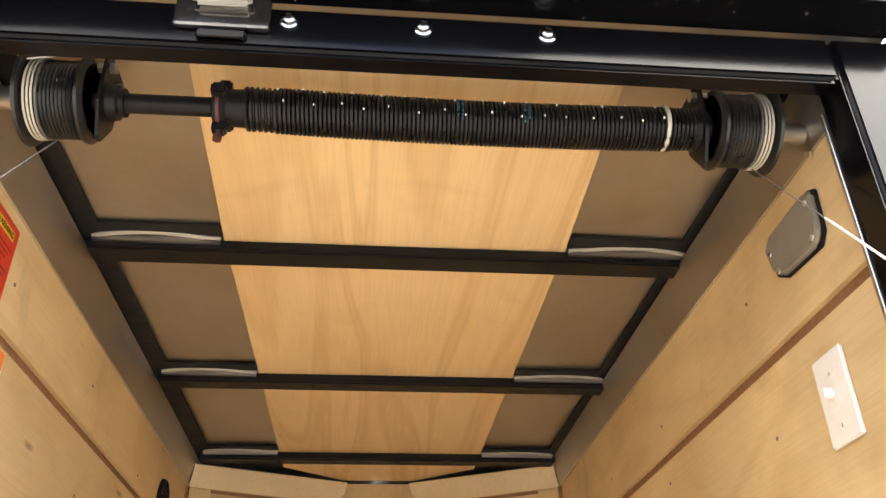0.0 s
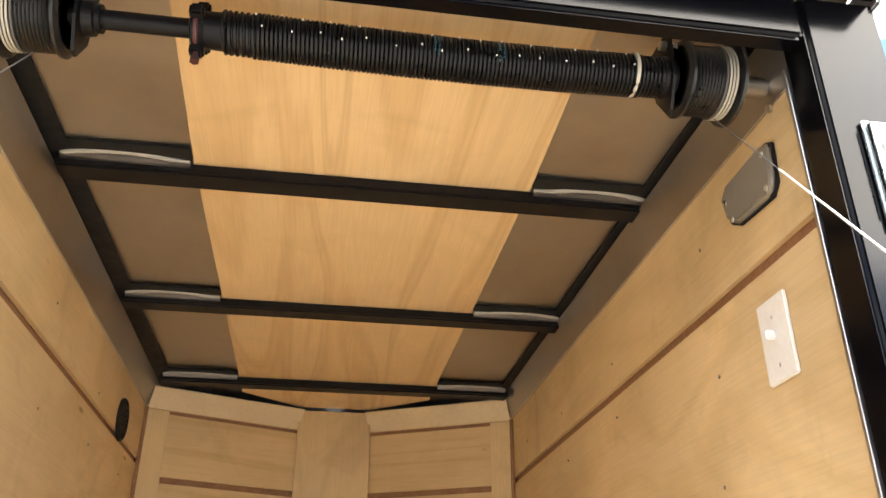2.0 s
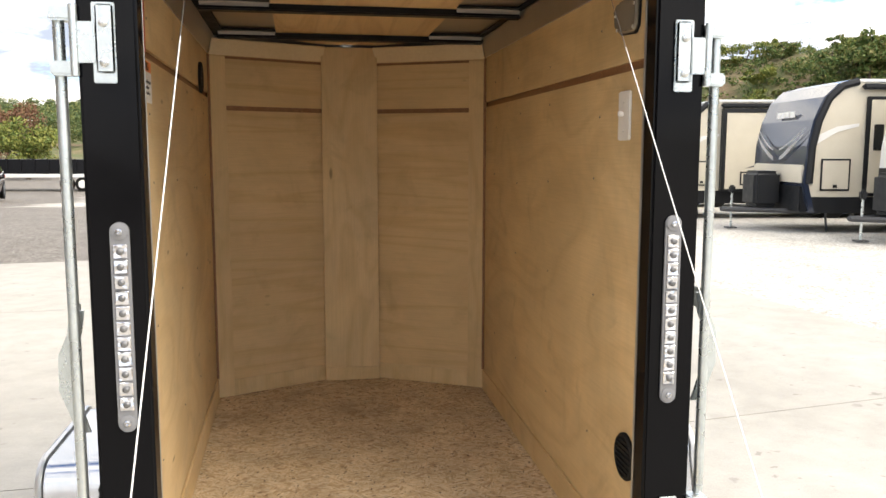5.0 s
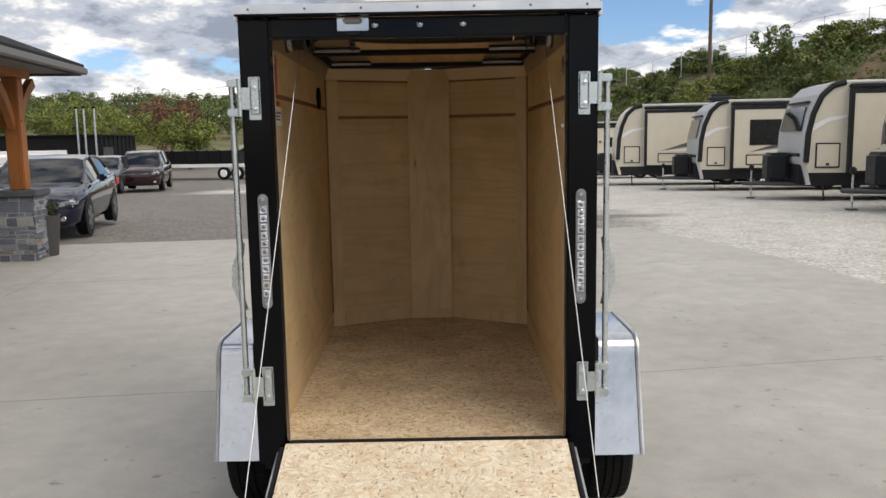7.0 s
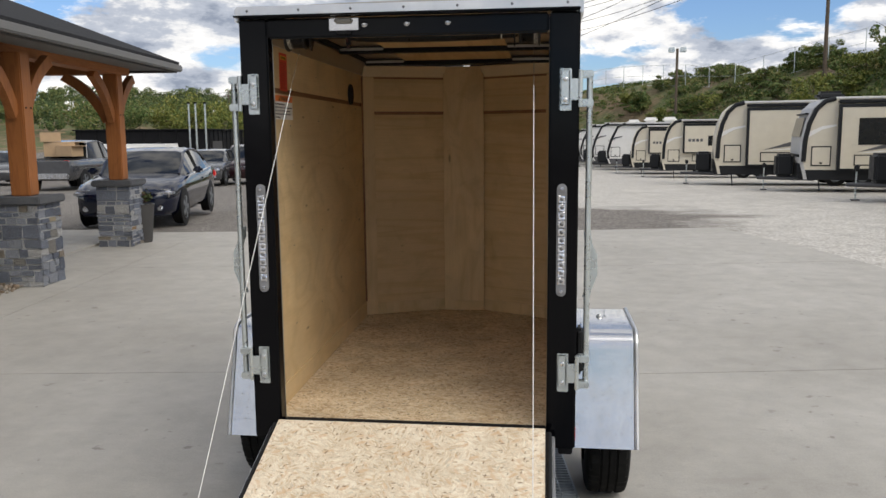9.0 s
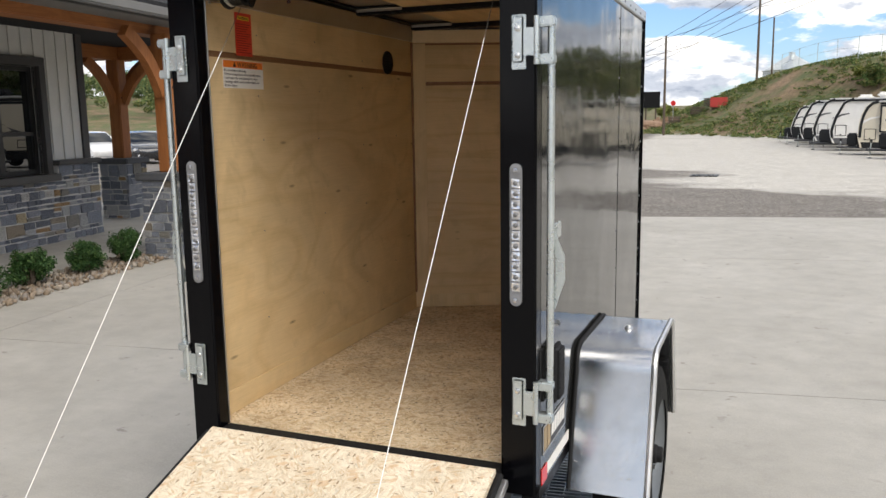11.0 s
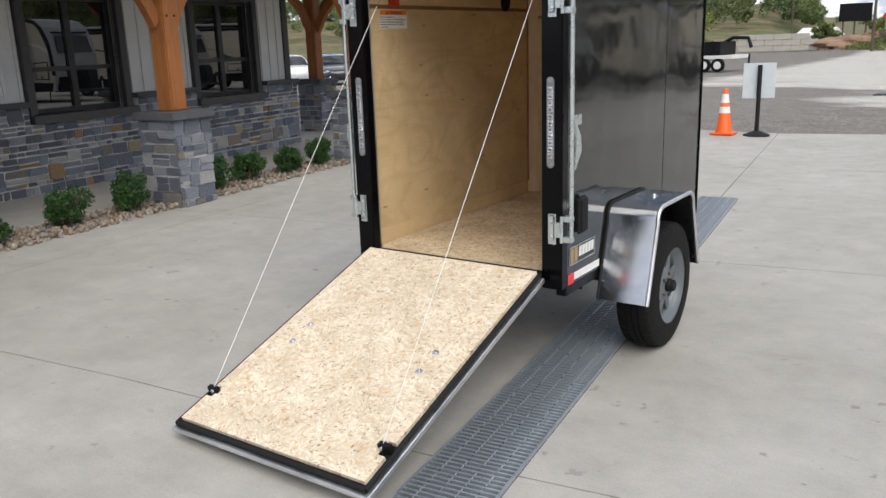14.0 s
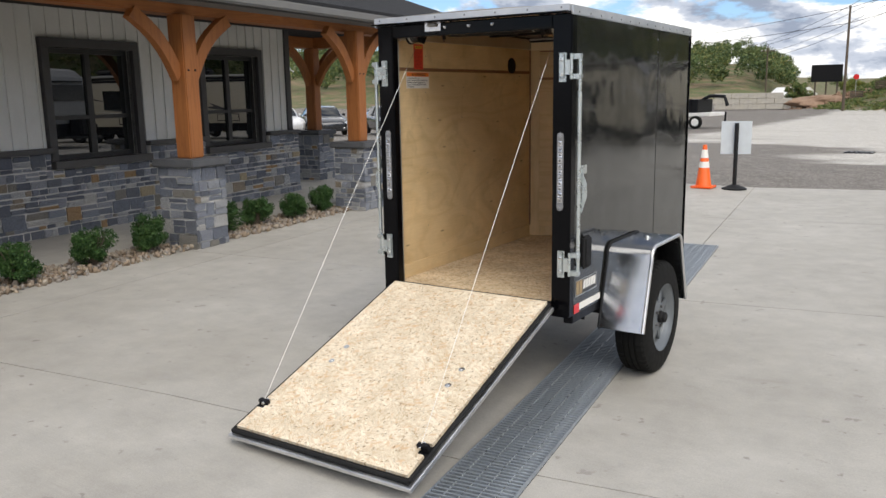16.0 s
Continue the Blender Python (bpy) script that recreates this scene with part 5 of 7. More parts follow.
# ---- door bars swung aside ----
for s in (-1, 1):
    bar = part("lock_bar", tube(B(), [(s * 0.640, 0.022, 0.675), (s * 0.640, 0.022, 1.803)], 0.0105, 16), M_galv, trailer, "galvanised cam-lock bar swung open")
    for z0, z1, zz in ((1.669, 1.812, (1.775, 1.705)), (0.664, 0.806, (0.77, 0.70))):
        a, b2 = sorted((s * 0.537, s * 0.577))
        pl = part("hinge_plate", bx(a, b2, -0.007, -0.0005, z0, z1, w=0.002), M_galv, bar, "zinc-plated hinge plate")
        part("hinge_plate_fold", bx(*sorted((s * 0.539, s * 0.570)), -0.013, -0.0072, z0 + 0.018, z1 - 0.004, w=0.003), M_galv, pl)
        for z in zz:
            part("bolt", lathe(B(), [(0, 0.0085), (0.004, 0.008), (0.006, 0.004), (0.006, 0.0)], (s * 0.556, -0.013, z), (0, -1, 0), 12), M_steel, pl)
        part("hinge_leaf", bx(*sorted((s * 0.571, s * 0.604)), -0.012, -0.0075, z0 + 0.035, z1 - 0.035, w=0.002), M_galv, pl)
        part("hinge_pin", tube(B(), [(s * 0.607, -0.010, z0 + 0.012), (s * 0.607, -0.010, z1 - 0.006)], 0.0075, 12), M_galv, pl)
        for zc in (z0 + 0.026, z1 - 0.020):
            part("hinge_arm", bx(*sorted((s * 0.607, s * 0.652)), -0.004, 0.034, zc - 0.013, zc + 0.013, w=0.004), M_galv, pl)
    # the handle strap
    q = B()
    path = [(0.652, 1.245), (0.658, 1.20), (0.676, 1.16), (0.678, 1.09), (0.662, 1.045), (0.650, 1.005)]
    poly = [(s * x, z) for x, z in path] + [(s * (x - 0.026), z) for x, z in path[::-1]]
    prism(q, poly, 0.036, 0.043, "y")
    part("lock_handle", q, M_galv, bar, "flat curved lock handle", 40)
    part("handle_hasp", bx(*sorted((s * 0.646, s * 0.652)), 0.030, 0.10, 1.205, 1.25, w=0.002), M_galv, bar)
    # bar keeper
    kp = part("bar_keeper", bx(*sorted((s * 0.6055, s * 0.640)), 0.125, 0.215, 0.69, 0.865, w=0.012, seg=3), M_blackmatt, trailer, "black moulded rubber bumper")
    for k in range(10):
        part("bumper_rib", bx(*sorted((s * 0.6402, s * 0.6425)), 0.140, 0.200, 0.705 + k * 0.015, 0.712 + k * 0.015, w=0.001, seg=1), M_blackmatt, kp)

# ---- tail lamps ----
for s in (-1, 1):
    q = B()
    cx, r, z0, z1 = 0.001 + s * 0.547, 0.0175, 1.0155, 1.417
    outline = [(cx + r * math.cos(a), z1 - r + r * math.sin(a)) for a in (math.pi * k / 12 for k in range(13))] + [(cx + r * math.cos(a), z0 + r + r * math.sin(a)) for a in (math.pi + math.pi * k / 12 for k in range(13))]
    prism(q, outline, -0.006, -0.0005, "y")
    lamp = part("tail_lamp", q, M_lampbase, trailer, "clear strip tail lamp with eleven cells", 40)
    for k in range(11):
        z = 1.0705 + k * 0.0292
        part("cell", bx(cx - 0.0125, cx + 0.0125, -0.009, -0.0062, z - 0.0132, z + 0.0132, w=0.004, seg=1), M_reflector, lamp)
        part("diode", lathe(B(), [(0, 0.0068), (0.003, 0.0062), (0.005, 0.003), (0.005, 0.0)], (cx, -0.009, z), (0, -1, 0), 14), M_rivet, lamp)
    for z in (z0 + 0.018, z1 - 0.018):
        part("lamp_screw", lathe(B(), [(0, 0.0070), (0.004, 0.0065), (0.005, 0.003), (0.004, 0.0)], (cx, -0.0075, z), (0, -1, 0), 12), M_chrome, lamp)
        part("lamp_end", lathe(B(), [(0, 0.0155), (0.002, 0.0155), (0.003, 0.012), (0.003, 0.0)], (cx, -0.006, z), (0, -1, 0), 20), M_lampbase, lamp)

# ---- wheels and fenders ----
def tyre(bm, cx, cy, cz, R, W, side):
    seg = 110
    prof = [(-0.5, 0.60), (-0.5, 0.74), (-0.47, 0.88), (-0.42, 0.965), (-0.36, 0.99), (-0.20, 1.0), (-0.19, 0.972), (-0.15, 0.972), (-0.14, 1.0), (-0.02, 1.0), (-0.015, 0.972), (0.015, 0.972), (0.02, 1.0),
            (0.14, 1.0), (0.15, 0.972), (0.19, 0.972), (0.20, 1.0), (0.36, 0.99), (0.42, 0.965), (0.47, 0.88), (0.5, 0.74), (0.5, 0.60)]
    rings = []
    for t, r in prof:
        ring = []
        for k in range(seg):
            a = 2 * math.pi * k / seg
            rr = r
            if r > 0.955 and abs(t) > 0.21 and k % 2:
                rr = r - 0.018
            elif r >= 1.0 and abs(t) < 0.21 and (k + int(t * 12)) % 3 == 0:
                rr = r - 0.014
            ring.append(bm.verts.new((cx + t * W, cy + R * rr * math.cos(a), cz + R * rr * math.sin(a))))
        rings.append(ring)
    for a, b2 in zip(rings, rings[1:]):
        for k in range(seg):
            bm.faces.new((a[k], a[(k + 1) % seg], b2[(k + 1) % seg], b2[k]))
    return bm


WY = 0.776
for s in (-1, 1):
    WR = (0.2885 if s > 0 else 0.305) + SINK
    cx = s * 0.768
    wheel = part("wheel", lathe(B(), [(0, 0.03), (0.03, 0.032), (0.095, 0.030), (0.110, 0.024), (0.110, 0.0)], (s * 0.745, WY, WR), (s, 0, 0), 20), M_blacksteel, trailer, "silver spoked trailer wheel")
    part("tyre", tyre(B(), cx, WY, WR, 0.335, 0.196, s), M_tire, wheel, "black radial trailer tyre", 25)
    bm = lathe(B(), [(-0.085, 0.186), (-0.080, 0.203), (-0.072, 0.200), (-0.05, 0.178), (0.02, 0.172), (0.060, 0.186), (0.078, 0.206), (0.088, 0.212), (0.093, 0.207), (0.090, 0.200), (0.080, 0.193), (0.074, 0.182), (0.066, 0.178), (0.058, 0.168), (0.048, 0.160), (-0.05, 0.160), (-0.078, 0.182)], (cx, WY, WR), (s, 0, 0), 56)
    part("rim", bm, M_rim, wheel, "silver painted rim with a rolled lip", 40)
    # added black disc: gives the spoke gaps their shade by colour
    part("spoke_gap_disc", lathe(B(), [(0, 0.158), (0.004, 0.158), (0.006, 0.08), (0.006, 0.0)], (cx + s * 0.006, WY, WR), (s, 0, 0), 32), M_blacksteel, wheel, "dark disc added for the shade between the spokes")
    part("hub_disc", lathe(B(), [(0, 0.028), (0.0, 0.092), (0.006, 0.094), (0.012, 0.084), (0.022, 0.060), (0.022, 0.028)], (cx + s * 0.046, WY, WR), (s, 0, 0), 32), M_rim, wheel)
    part("hub_cap", lathe(B(), [(0, 0.036), (0.024, 0.035), (0.029, 0.030), (0.044, 0.029), (0.048, 0.024), (0.048, 0.0)], (cx + s * 0.062, WY, WR), (s, 0, 0), 24), M_blackmatt, wheel, "black bearing cap")
    for k in range(8):
        a = 2 * math.pi * (k + 0.5) / 8
        q = B()
        m = Matrix.Translation((cx + s * 0.055, WY, WR)) @ Euler((a, 0, 0)).to_matrix().to_4x4()
        vs = []
        for x in (-0.005, 0.005):
            for y, z in ((-0.030, 0.070), (0.030, 0.070), (0.013, 0.169), (-0.013, 0.169)):
                vs.append(q.verts.new(m @ Vector((x - s * 0.006 * (z > 0.1), y, z))))
        for f in ((0, 1, 2, 3), (7, 6, 5, 4), (0, 4, 5, 1), (1, 5, 6, 2), (2, 6, 7, 3), (3, 7, 4, 0)):
            q.faces.new([vs[i] for i in f])
        part("spoke", soft(q, 0.002, 1), M_rim, wheel)
        if k < 5:
            b5 = 2 * math.pi * k / 5
            part("lug_nut", tube(B(), [(cx + s * 0.060, WY + 0.062 * math.cos(b5), WR + 0.062 * math.sin(b5)), (cx + s * 0.080, WY + 0.062 * math.cos(b5), WR + 0.062 * math.sin(b5))], 0.010, 6), M_rivet, wheel)

    # fender: bent sheet with rounded knees and a bright lip
    arc = [(0.385, 0.300), (0.500, 0.690)]
    for k in range(7):
        a = radians(163 - k * 73 / 6)
        arc.append((0.570 + 0.072 * math.cos(a), 0.692 + 0.072 * math.sin(a)))
    for k in range(7):
        a = radians(90 - k * 70 / 6)
        arc.append((0.965 + 0.072 * math.cos(a), 0.692 + 0.072 * math.sin(a)))
    arc += [(1.036, 0.690), (1.165, 0.330)]
    q = B()
    x_in, x_out = s * 0.607, s * 0.868
    rows = []
    for y, z in arc:
        rows.append((q.verts.new((x_in, y, z)), q.verts.new((x_out, y, z)), q.verts.new((x_out, y, z - 0.001))))
    for a, b2 in zip(rows, rows[1:]):
        q.faces.new((a[0], a[1], b2[1], b2[0]))
    bmesh.ops.recalc_face_normals(q, faces=q.faces)
    geo = bmesh.ops.solidify(q, geom=list(q.faces), thickness=0.004)
    for v in [v for v in q.verts if not v.link_faces]:
        q.verts.remove(v)
    fender = part("fender", q, M_alu, trailer, "bright aluminium fender beaded with water", 50)
    part("fender_lip", tube(B(), [(s * 0.872, y, z) for y, z in arc], 0.0105, 8), M_alutrim, fender, "rolled bright lip")
    part("fender_seal", tube(B(), [(s * 0.6135, y, z + 0.003) for y, z in arc], 0.0075, 8), M_blackmatt, fender, "black rubber edge against the body")
    bm = B()
    for k in range(150):
        t = dg.random()
        if k % 3:
            y, z, tilt = 0.40 + 0.095 * t, 0.300 + 0.39 * (0.40 + 0.095 * t - 0.385) / 0.115, 1.28
        else:
            y, z, tilt = 0.58 + 0.38 * t, 0.764, 0.0
        rr = dg.uniform(0.0014, 0.0040)
        bmesh.ops.create_icosphere(bm, subdivisions=1, radius=1.0, matrix=Matrix.Translation((s * dg.uniform(0.625, 0.86), y, z + 0.003)) @ Euler((tilt, 0, 0)).to_matrix().to_4x4() @ Matrix.Diagonal((rr, rr, rr * 0.45, 1)))
    tagged(part("water_drop", bm, M_chrome, fender, "beads of rain water", 60), kind="stuff")
    # inner skirt that closes the arch against the body
    q = B()
    prism(q, [(y + (0.01 if y < 0.765 else -0.01), z - 0.012) for y, z in arc], s * 0.608, s * 0.612, "x")
    part("inner_skirt", q, M_blacksteel, fender, smooth=0)
    part("fender_bolt", lathe(B(), [(0, 0.016), (0.004, 0.015), (0.006, 0.010), (0.012, 0.008), (0.012, 0.0)], (s * 0.74, 0.80, 0.7645), (0, 0, 1), 12), M_steel, fender)

# reflective tape, sticker and marker on the flanks
for s in (-1, 1):
    a, b2 = sorted((s * 0.6054, s * 0.6068))
    part("white_tape", box(B(), a, b2, 0.125, 0.415, 0.466, 0.502), M_paper, trailer, "white reflective tape", 0)
    part("red_tape", bx(*sorted((s * 0.6054, s * 0.6085)), 0.060, 0.124, 0.455, 0.505, w=0.001, seg=1), M_redlens, trailer, "red side reflector")
    part("flank_badge", box(B(), a, b2, 0.075, 0.355, 0.545, 0.632), M_badgegrey, trailer, "dark sticker with tan and white marks", 0)
    a, b2 = sorted((s * 0.6072, s * 0.6078))
    for y0, y1, z0, z1 in ((0.075, 0.355, 0.545, 0.549), (0.075, 0.355, 0.628, 0.632), (0.075, 0.079, 0.5495, 0.6275), (0.351, 0.355, 0.5495, 0.6275)):
        part("badge_border", box(B(), a, b2, y0, y1, z0, z1), M_alutrim, trailer, smooth=0)
    for k in range(2):
        part("badge_mark", box(B(), a, b2, 0.086 + k * 0.042, 0.120 + k * 0.042, 0.553, 0.625), M_badgetan, trailer, smooth=0)
    for k in range(5):
        q = B()
        prism(q, [(0.176 + k * 0.034, 0.570), (0.204 + k * 0.034, 0.570), (0.209 + k * 0.034, 0.619), (0.181 + k * 0.034, 0.619)], a, b2, "x")
        part("badge_mark", q, M_paper, trailer, smooth=0)
part("splash_flap", bx(0.40, 0.52, 0.40, 0.41, 0.33, 0.42, w=0.003), M_blackmatt, trailer, "black stop lamp bracket")

# ---- fittings inside ----
sw = lining(part("switch_plate", bx(IW - 0.006, IW - 0.0005, 0.193, 0.265, 1.573, 1.687, w=0.0025, seg=2), M_white, trailer, "white toggle switch plate"), 1)
part("toggle", bx(IW - 0.020, IW - 0.0062, 0.2255, 0.2325, 1.628, 1.641, w=0.002), M_white, sw)
for z in (1.595, 1.660):
    part("plate_screw", lathe(B(), [(0, 0.003), (0.001, 0.0025), (0.001, 0)], (IW - 0.006, 0.229, z), (-1, 0, 0), 8), M_steel, sw)
q = B()
prism(q, [(0.292, 1.862), (0.270, 1.880), (0.165, 1.882), (0.146, 1.872), (0.150, 1.815), (0.165, 1.800), (0.255, 1.806), (0.282, 1.822)], IW - 0.013, IW - 0.0005, "x")
dl = lining(part("dome_lamp", soft(q, 0.006, 3), M_smoke, trailer, "smoked wall lamp lens in a dark rim"), 1, Matrix.Translation((0, 0.008, 0.012)))
q = B()
prism(q, [(0.295, 1.863), (0.271, 1.883), (0.164, 1.885), (0.143, 1.874), (0.147, 1.813), (0.164, 1.797), (0.256, 1.803), (0.286, 1.820)], IW - 0.004, IW - 0.0004, "x")
part("lamp_rim", soft(q, 0.002, 2), M_blackmatt, dl)
for y, z in ((0.160, 1.862), (0.275, 1.850), (0.165, 1.812), (0.262, 1.816)):
    part("lamp_screw", lathe(B(), [(0, 0.0045), (0.001, 0.004), (0.001, 0.0)], (IW - 0.013, y, z), (-1, 0, 0), 10), M_steel, dl)


def vent(x, y, z, r, s):
    v = part("wall_vent", lathe(B(), [(0, r), (0.006, r), (0.010, r * 0.94), (0.010, r * 0.86), (0.004, r * 0.84), (0.004, 0.0)], (x, y, z), (-s, 0, 0), 32), M_blackmatt, trailer, "round black plastic louvre vent")
    lining(v, s)
    for k in range(7):
        zz = (-0.66 + k * 0.22) * r
        w = math.sqrt(max(0.0, (r * 0.84) ** 2 - zz * zz))
        part("louvre", bx(*sorted((x - s * 0.0045, x - s * 0.0095)), y - w, y + w, z + zz - 0.0028, z + zz + 0.0028, w=0.001, seg=1), M_blackmatt, v)


vent(-IW + 0.0005, 1.545, 1.812, 0.056, -1)
vent(IW - 0.0005, 0.167, 0.832, 0.056, 1)

# stickers on the left lining
lx = -IW + 0.0006
red = part("door_sticker", box(B(), lx, lx + 0.0006, 0.247, 0.347, 1.769, 1.917), M_red, trailer, "red warning sticker, small print illegible", 0)
lining(red, -1, Matrix.Translation((0, 0.036, 0)))
SIDE = Matrix(((0, 0, 1, 0), (1, 0, 0, 0), (0, 1, 0, 0), (0, 0, 0, 1)))      # lettering that faces +x


def on_left(y, z, x):
    return Matrix.Translation((x, y, z)) @ SIDE


part("heading_band", box(B(), lx + 0.0008, lx + 0.0011, 0.262, 0.333, 1.892, 1.906), M_yellow, red, smooth=0)
words("WARNING", 0.013, M_ink, red, on_left(0.267, 1.8945, lx + 0.0015))
for k in range(13):
    part("print_line", box(B(), lx + 0.0008, lx + 0.0010, 0.255, 0.339 - (k % 4) * 0.009, 1.877 - k * 0.0081, 1.8795 - k * 0.0081), plain("dark_red_ink", (0.25, 0.02, 0.015), 0.5), red, smooth=0)
wht = part("warning_sticker", box(B(), lx, lx + 0.0006, 0.172, 0.416, 1.648, 1.744), M_paper, trailer, "white and orange carbon monoxide warning sticker", 0)
lining(wht, -1, Matrix.Translation((0, 0.028, 0.008)))
part("heading_band", box(B(), lx + 0.0008, lx + 0.0010, 0.174, 0.414, 1.718, 1.7425), M_orange, wht, smooth=0)
q = B()
prism(q, [(0.230, 1.7215), (0.249, 1.7215), (0.2395, 1.739)], lx + 0.0012, lx + 0.0014, "x")
part("warning_triangle", q, M_ink, wht, smooth=0)
words("WARNING", 0.025, M_ink, wht, on_left(0.256, 1.7215, lx + 0.0015))
for k, row in enumerate(("Do not sleep in this area.", "Carbon monoxide or other harmful vapors", "could enter the area through the floor", "openings, which could result in death or", "serious injury.")):
    words(row, 0.0128, M_ink, wht, on_left(0.178, 1.7045 - k * 0.0128, lx + 0.0012))


# ---- campers on the lot ----
M_cream = surface("camper_fibreglass", (0.57, 0.52, 0.42), (0.64, 0.59, 0.48), 3.0, (0.28, 0.4), 0.0, None)
M_rvwhite = surface("camper_white", (0.72, 0.71, 0.68), (0.80, 0.79, 0.76), 3.0, (0.28, 0.4), 0.0, None)
M_rvsilver = shiny("camper_silver_cap", (0.45, 0.45, 0.45), 0.4, 0.0, 0.0)
M_rvdark = shiny("camper_dark_cap", (0.012, 0.013, 0.015), 0.35, 0.0, 0.0, spec=0.3)
M_rvnavy = shiny("camper_navy_cap", (0.020, 0.028, 0.050), 0.12, 0.0, 0.5)
M_rvgrey = plain("camper_grey_stripe", (0.10, 0.10, 0.105), 0.35)
M_gravelgrey = plain("galvanised_tongue", (0.05, 0.05, 0.052), 0.5)


def camper(x, y, brg, style, scale=1.0, length=7.4, nose="cap"):
    """A travel trailer: nose at the origin, body running back along +x, door side towards -y."""
    L, W, H0, H1 = length, 1.22, 0.42, 2.95
    body_mat = M_rvwhite if style == "white" else M_cream
    c = thing("travel_trailer", (x, y, gz(x, y)), {"cream": "cream and black travel trailer parked on gravel", "white": "white travel trailer parked on gravel"}[style], "camper", "campers parked in a row", rz=90 - brg)
    c.scale = (scale, scale, scale)
    if style == "white":
        prof = [(0.25, H0), (L, H0), (L, H1 - 0.15), (L - 0.2, H1), (1.1, H1), (0.62, H1 - 0.22), (0.22, 1.9), (0.02, 1.15), (0.08, 0.75)]
    else:
        prof = [(0.15, H0), (L, H0), (L, H1 - 0.15), (L - 0.2, H1), (0.85, H1), (0.56, H1 - 0.08), (0.31, H1 - 0.32), (0.13, 2.2), (0.03, 1.7), (0.0, 1.0)]
    q = B()
    prism(q, prof, -W, W, "y")
    part("body", soft(q, 0.03, 2), body_mat, c, "smooth fibreglass side", 40)
    front = [p for p in prof if p[0] < 1.2]
    front = sorted(front, key=lambda p: p[1])
    q = B()
    n = len(front)
    rows = []
    for k, (px, pz) in enumerate(front):
        a = front[max(0, k - 1)]
        b2 = front[min(n - 1, k + 1)]
        t = Vector((b2[0] - a[0], b2[1] - a[1])).normalized()
        nx, nz = -t.y, t.x
        rows.append((px + nx * 0.025, pz + nz * 0.025))
    inner = [(px + 0.07, pz - (0.03 if pz > 2.7 else 0)) for px, pz in front]
    prism(q, rows + inner[::-1], -W - 0.02, W + 0.02, "y")
    cap_mat = {"cap": M_rvsilver, "window": M_rvsilver, "mask": M_rvwhite, "swoosh": M_rvnavy}.get(nose, body_mat)
    part("front_cap", q, cap_mat, c, "moulded front cap", 0)
    if nose == "swoosh":
        # dark glossy cap sweeping over a cream chin, with two white flashes
        part("chin", bx(-0.045, 0.12, -W + 0.02, W - 0.02, 0.96, 1.34, w=0.03), M_cream, c, "cream chin under the dark cap")
        for s in (-1, 1):
            for z0, rise, w2 in ((1.42, 0.50, 0.10), (1.62, 0.42, 0.05)):
                q = B()
                rows2 = [(0.15 + 0.95 * k / 6, z0 + rise * (k / 6) ** 1.4, w2 * (0.35 + 0.65 * math.sin(math.pi * min(1.0, k / 6 + 0.15)))) for k in range(7)]
                lo_v = [q.verts.new((-0.062 + max(0.0, z - 1.7) * 0.22, s * y, z)) for y, z, w3 in rows2]
                hi_v = [q.verts.new((-0.062 + max(0.0, z + w3 - 1.7) * 0.22, s * y, z + w3)) for y, z, w3 in rows2]
                for k in range(6):
                    q.faces.new((lo_v[k], lo_v[k + 1], hi_v[k + 1], hi_v[k]))
                bmesh.ops.solidify(q, geom=list(q.faces), thickness=0.012)
                part("flash", q, M_rvwhite, c, "white flash on the cap", 0)
        for k in range(4):
            part("name_bar", bx(0.075, 0.10, -0.42 + k * 0.21, -0.26 + k * 0.21, 2.28, 2.40), M_rvwhite, c, smooth=0)
    # dark moulding that rims the nose on the door side
    rim = [(px + 0.085, pz - 0.02) for px, pz in front if pz > 0.7]
    for s in (-1, 1):
        part("nose_moulding", tube(B(), [(px, s * (W + 0.012), pz) for px, pz in rim], 0.075, 8), M_rvdark, c, "dark moulding round the nose")
    part("nose_skirt", bx(-0.03, 0.30, -W + 0.1, W - 0.1, H0, 0.95, w=0.03), M_rvdark, c, "dark lower nose")
    for z0, z1, y2, mt in ((H0 - 0.02, 0.72, 0.012, M_rvdark),):
        part("skirt", bx(0.14, L - 0.02, -W - y2, W + y2, z0, z1, w=0.01), mt if style == "cream" else M_rvgrey, c, "dark lower skirt")
    part("roof_rail", bx(0.9, L + 0.02, -W - 0.03, W + 0.03, H1 - 0.03, H1 + 0.03, w=0.01), M_rvwhite, c, "white roof edge")
    part("awning", bx(1.0, L - 0.6, -W - 0.14, -W - 0.013, H1 - 0.17, H1 - 0.065, w=0.03), M_rvdark, c, "rolled dark awning")
    ac = part("roof_air_conditioner", soft(box(B(), 3.4, 4.3, -0.4, 0.4, H1 + 0.031, H1 + 0.36), 0.12, 3), M_rvdark if style == "cream" else M_rvwhite, c, "roof air conditioner")
    # side fittings: slide-out in a dark frame, window, hatches, swooping stripes
    yw = -W - 0.012
    door = nose in ("mask", "swoosh")
    if door:
        ys = yw
        dr = part("door", bx(1.12, 1.86, yw - 0.03, yw, 0.74, H1 - 0.30, w=0.01), M_rvdark, c, "entry door in a black frame")
        part("door_panel", bx(1.20, 1.78, yw - 0.045, yw - 0.0305, 0.80, H1 - 0.36, w=0.02), body_mat, dr)
        part("door_window", bx(1.27, 1.46, yw - 0.055, yw - 0.0455, 1.62, 2.12, w=0.03, seg=3), M_tintpane, dr)
        part("grab_rail", tube(B(), [(1.98, yw - 0.07, 1.1), (1.98, yw - 0.07, 1.7)], 0.018, 6), M_rvdark, dr)
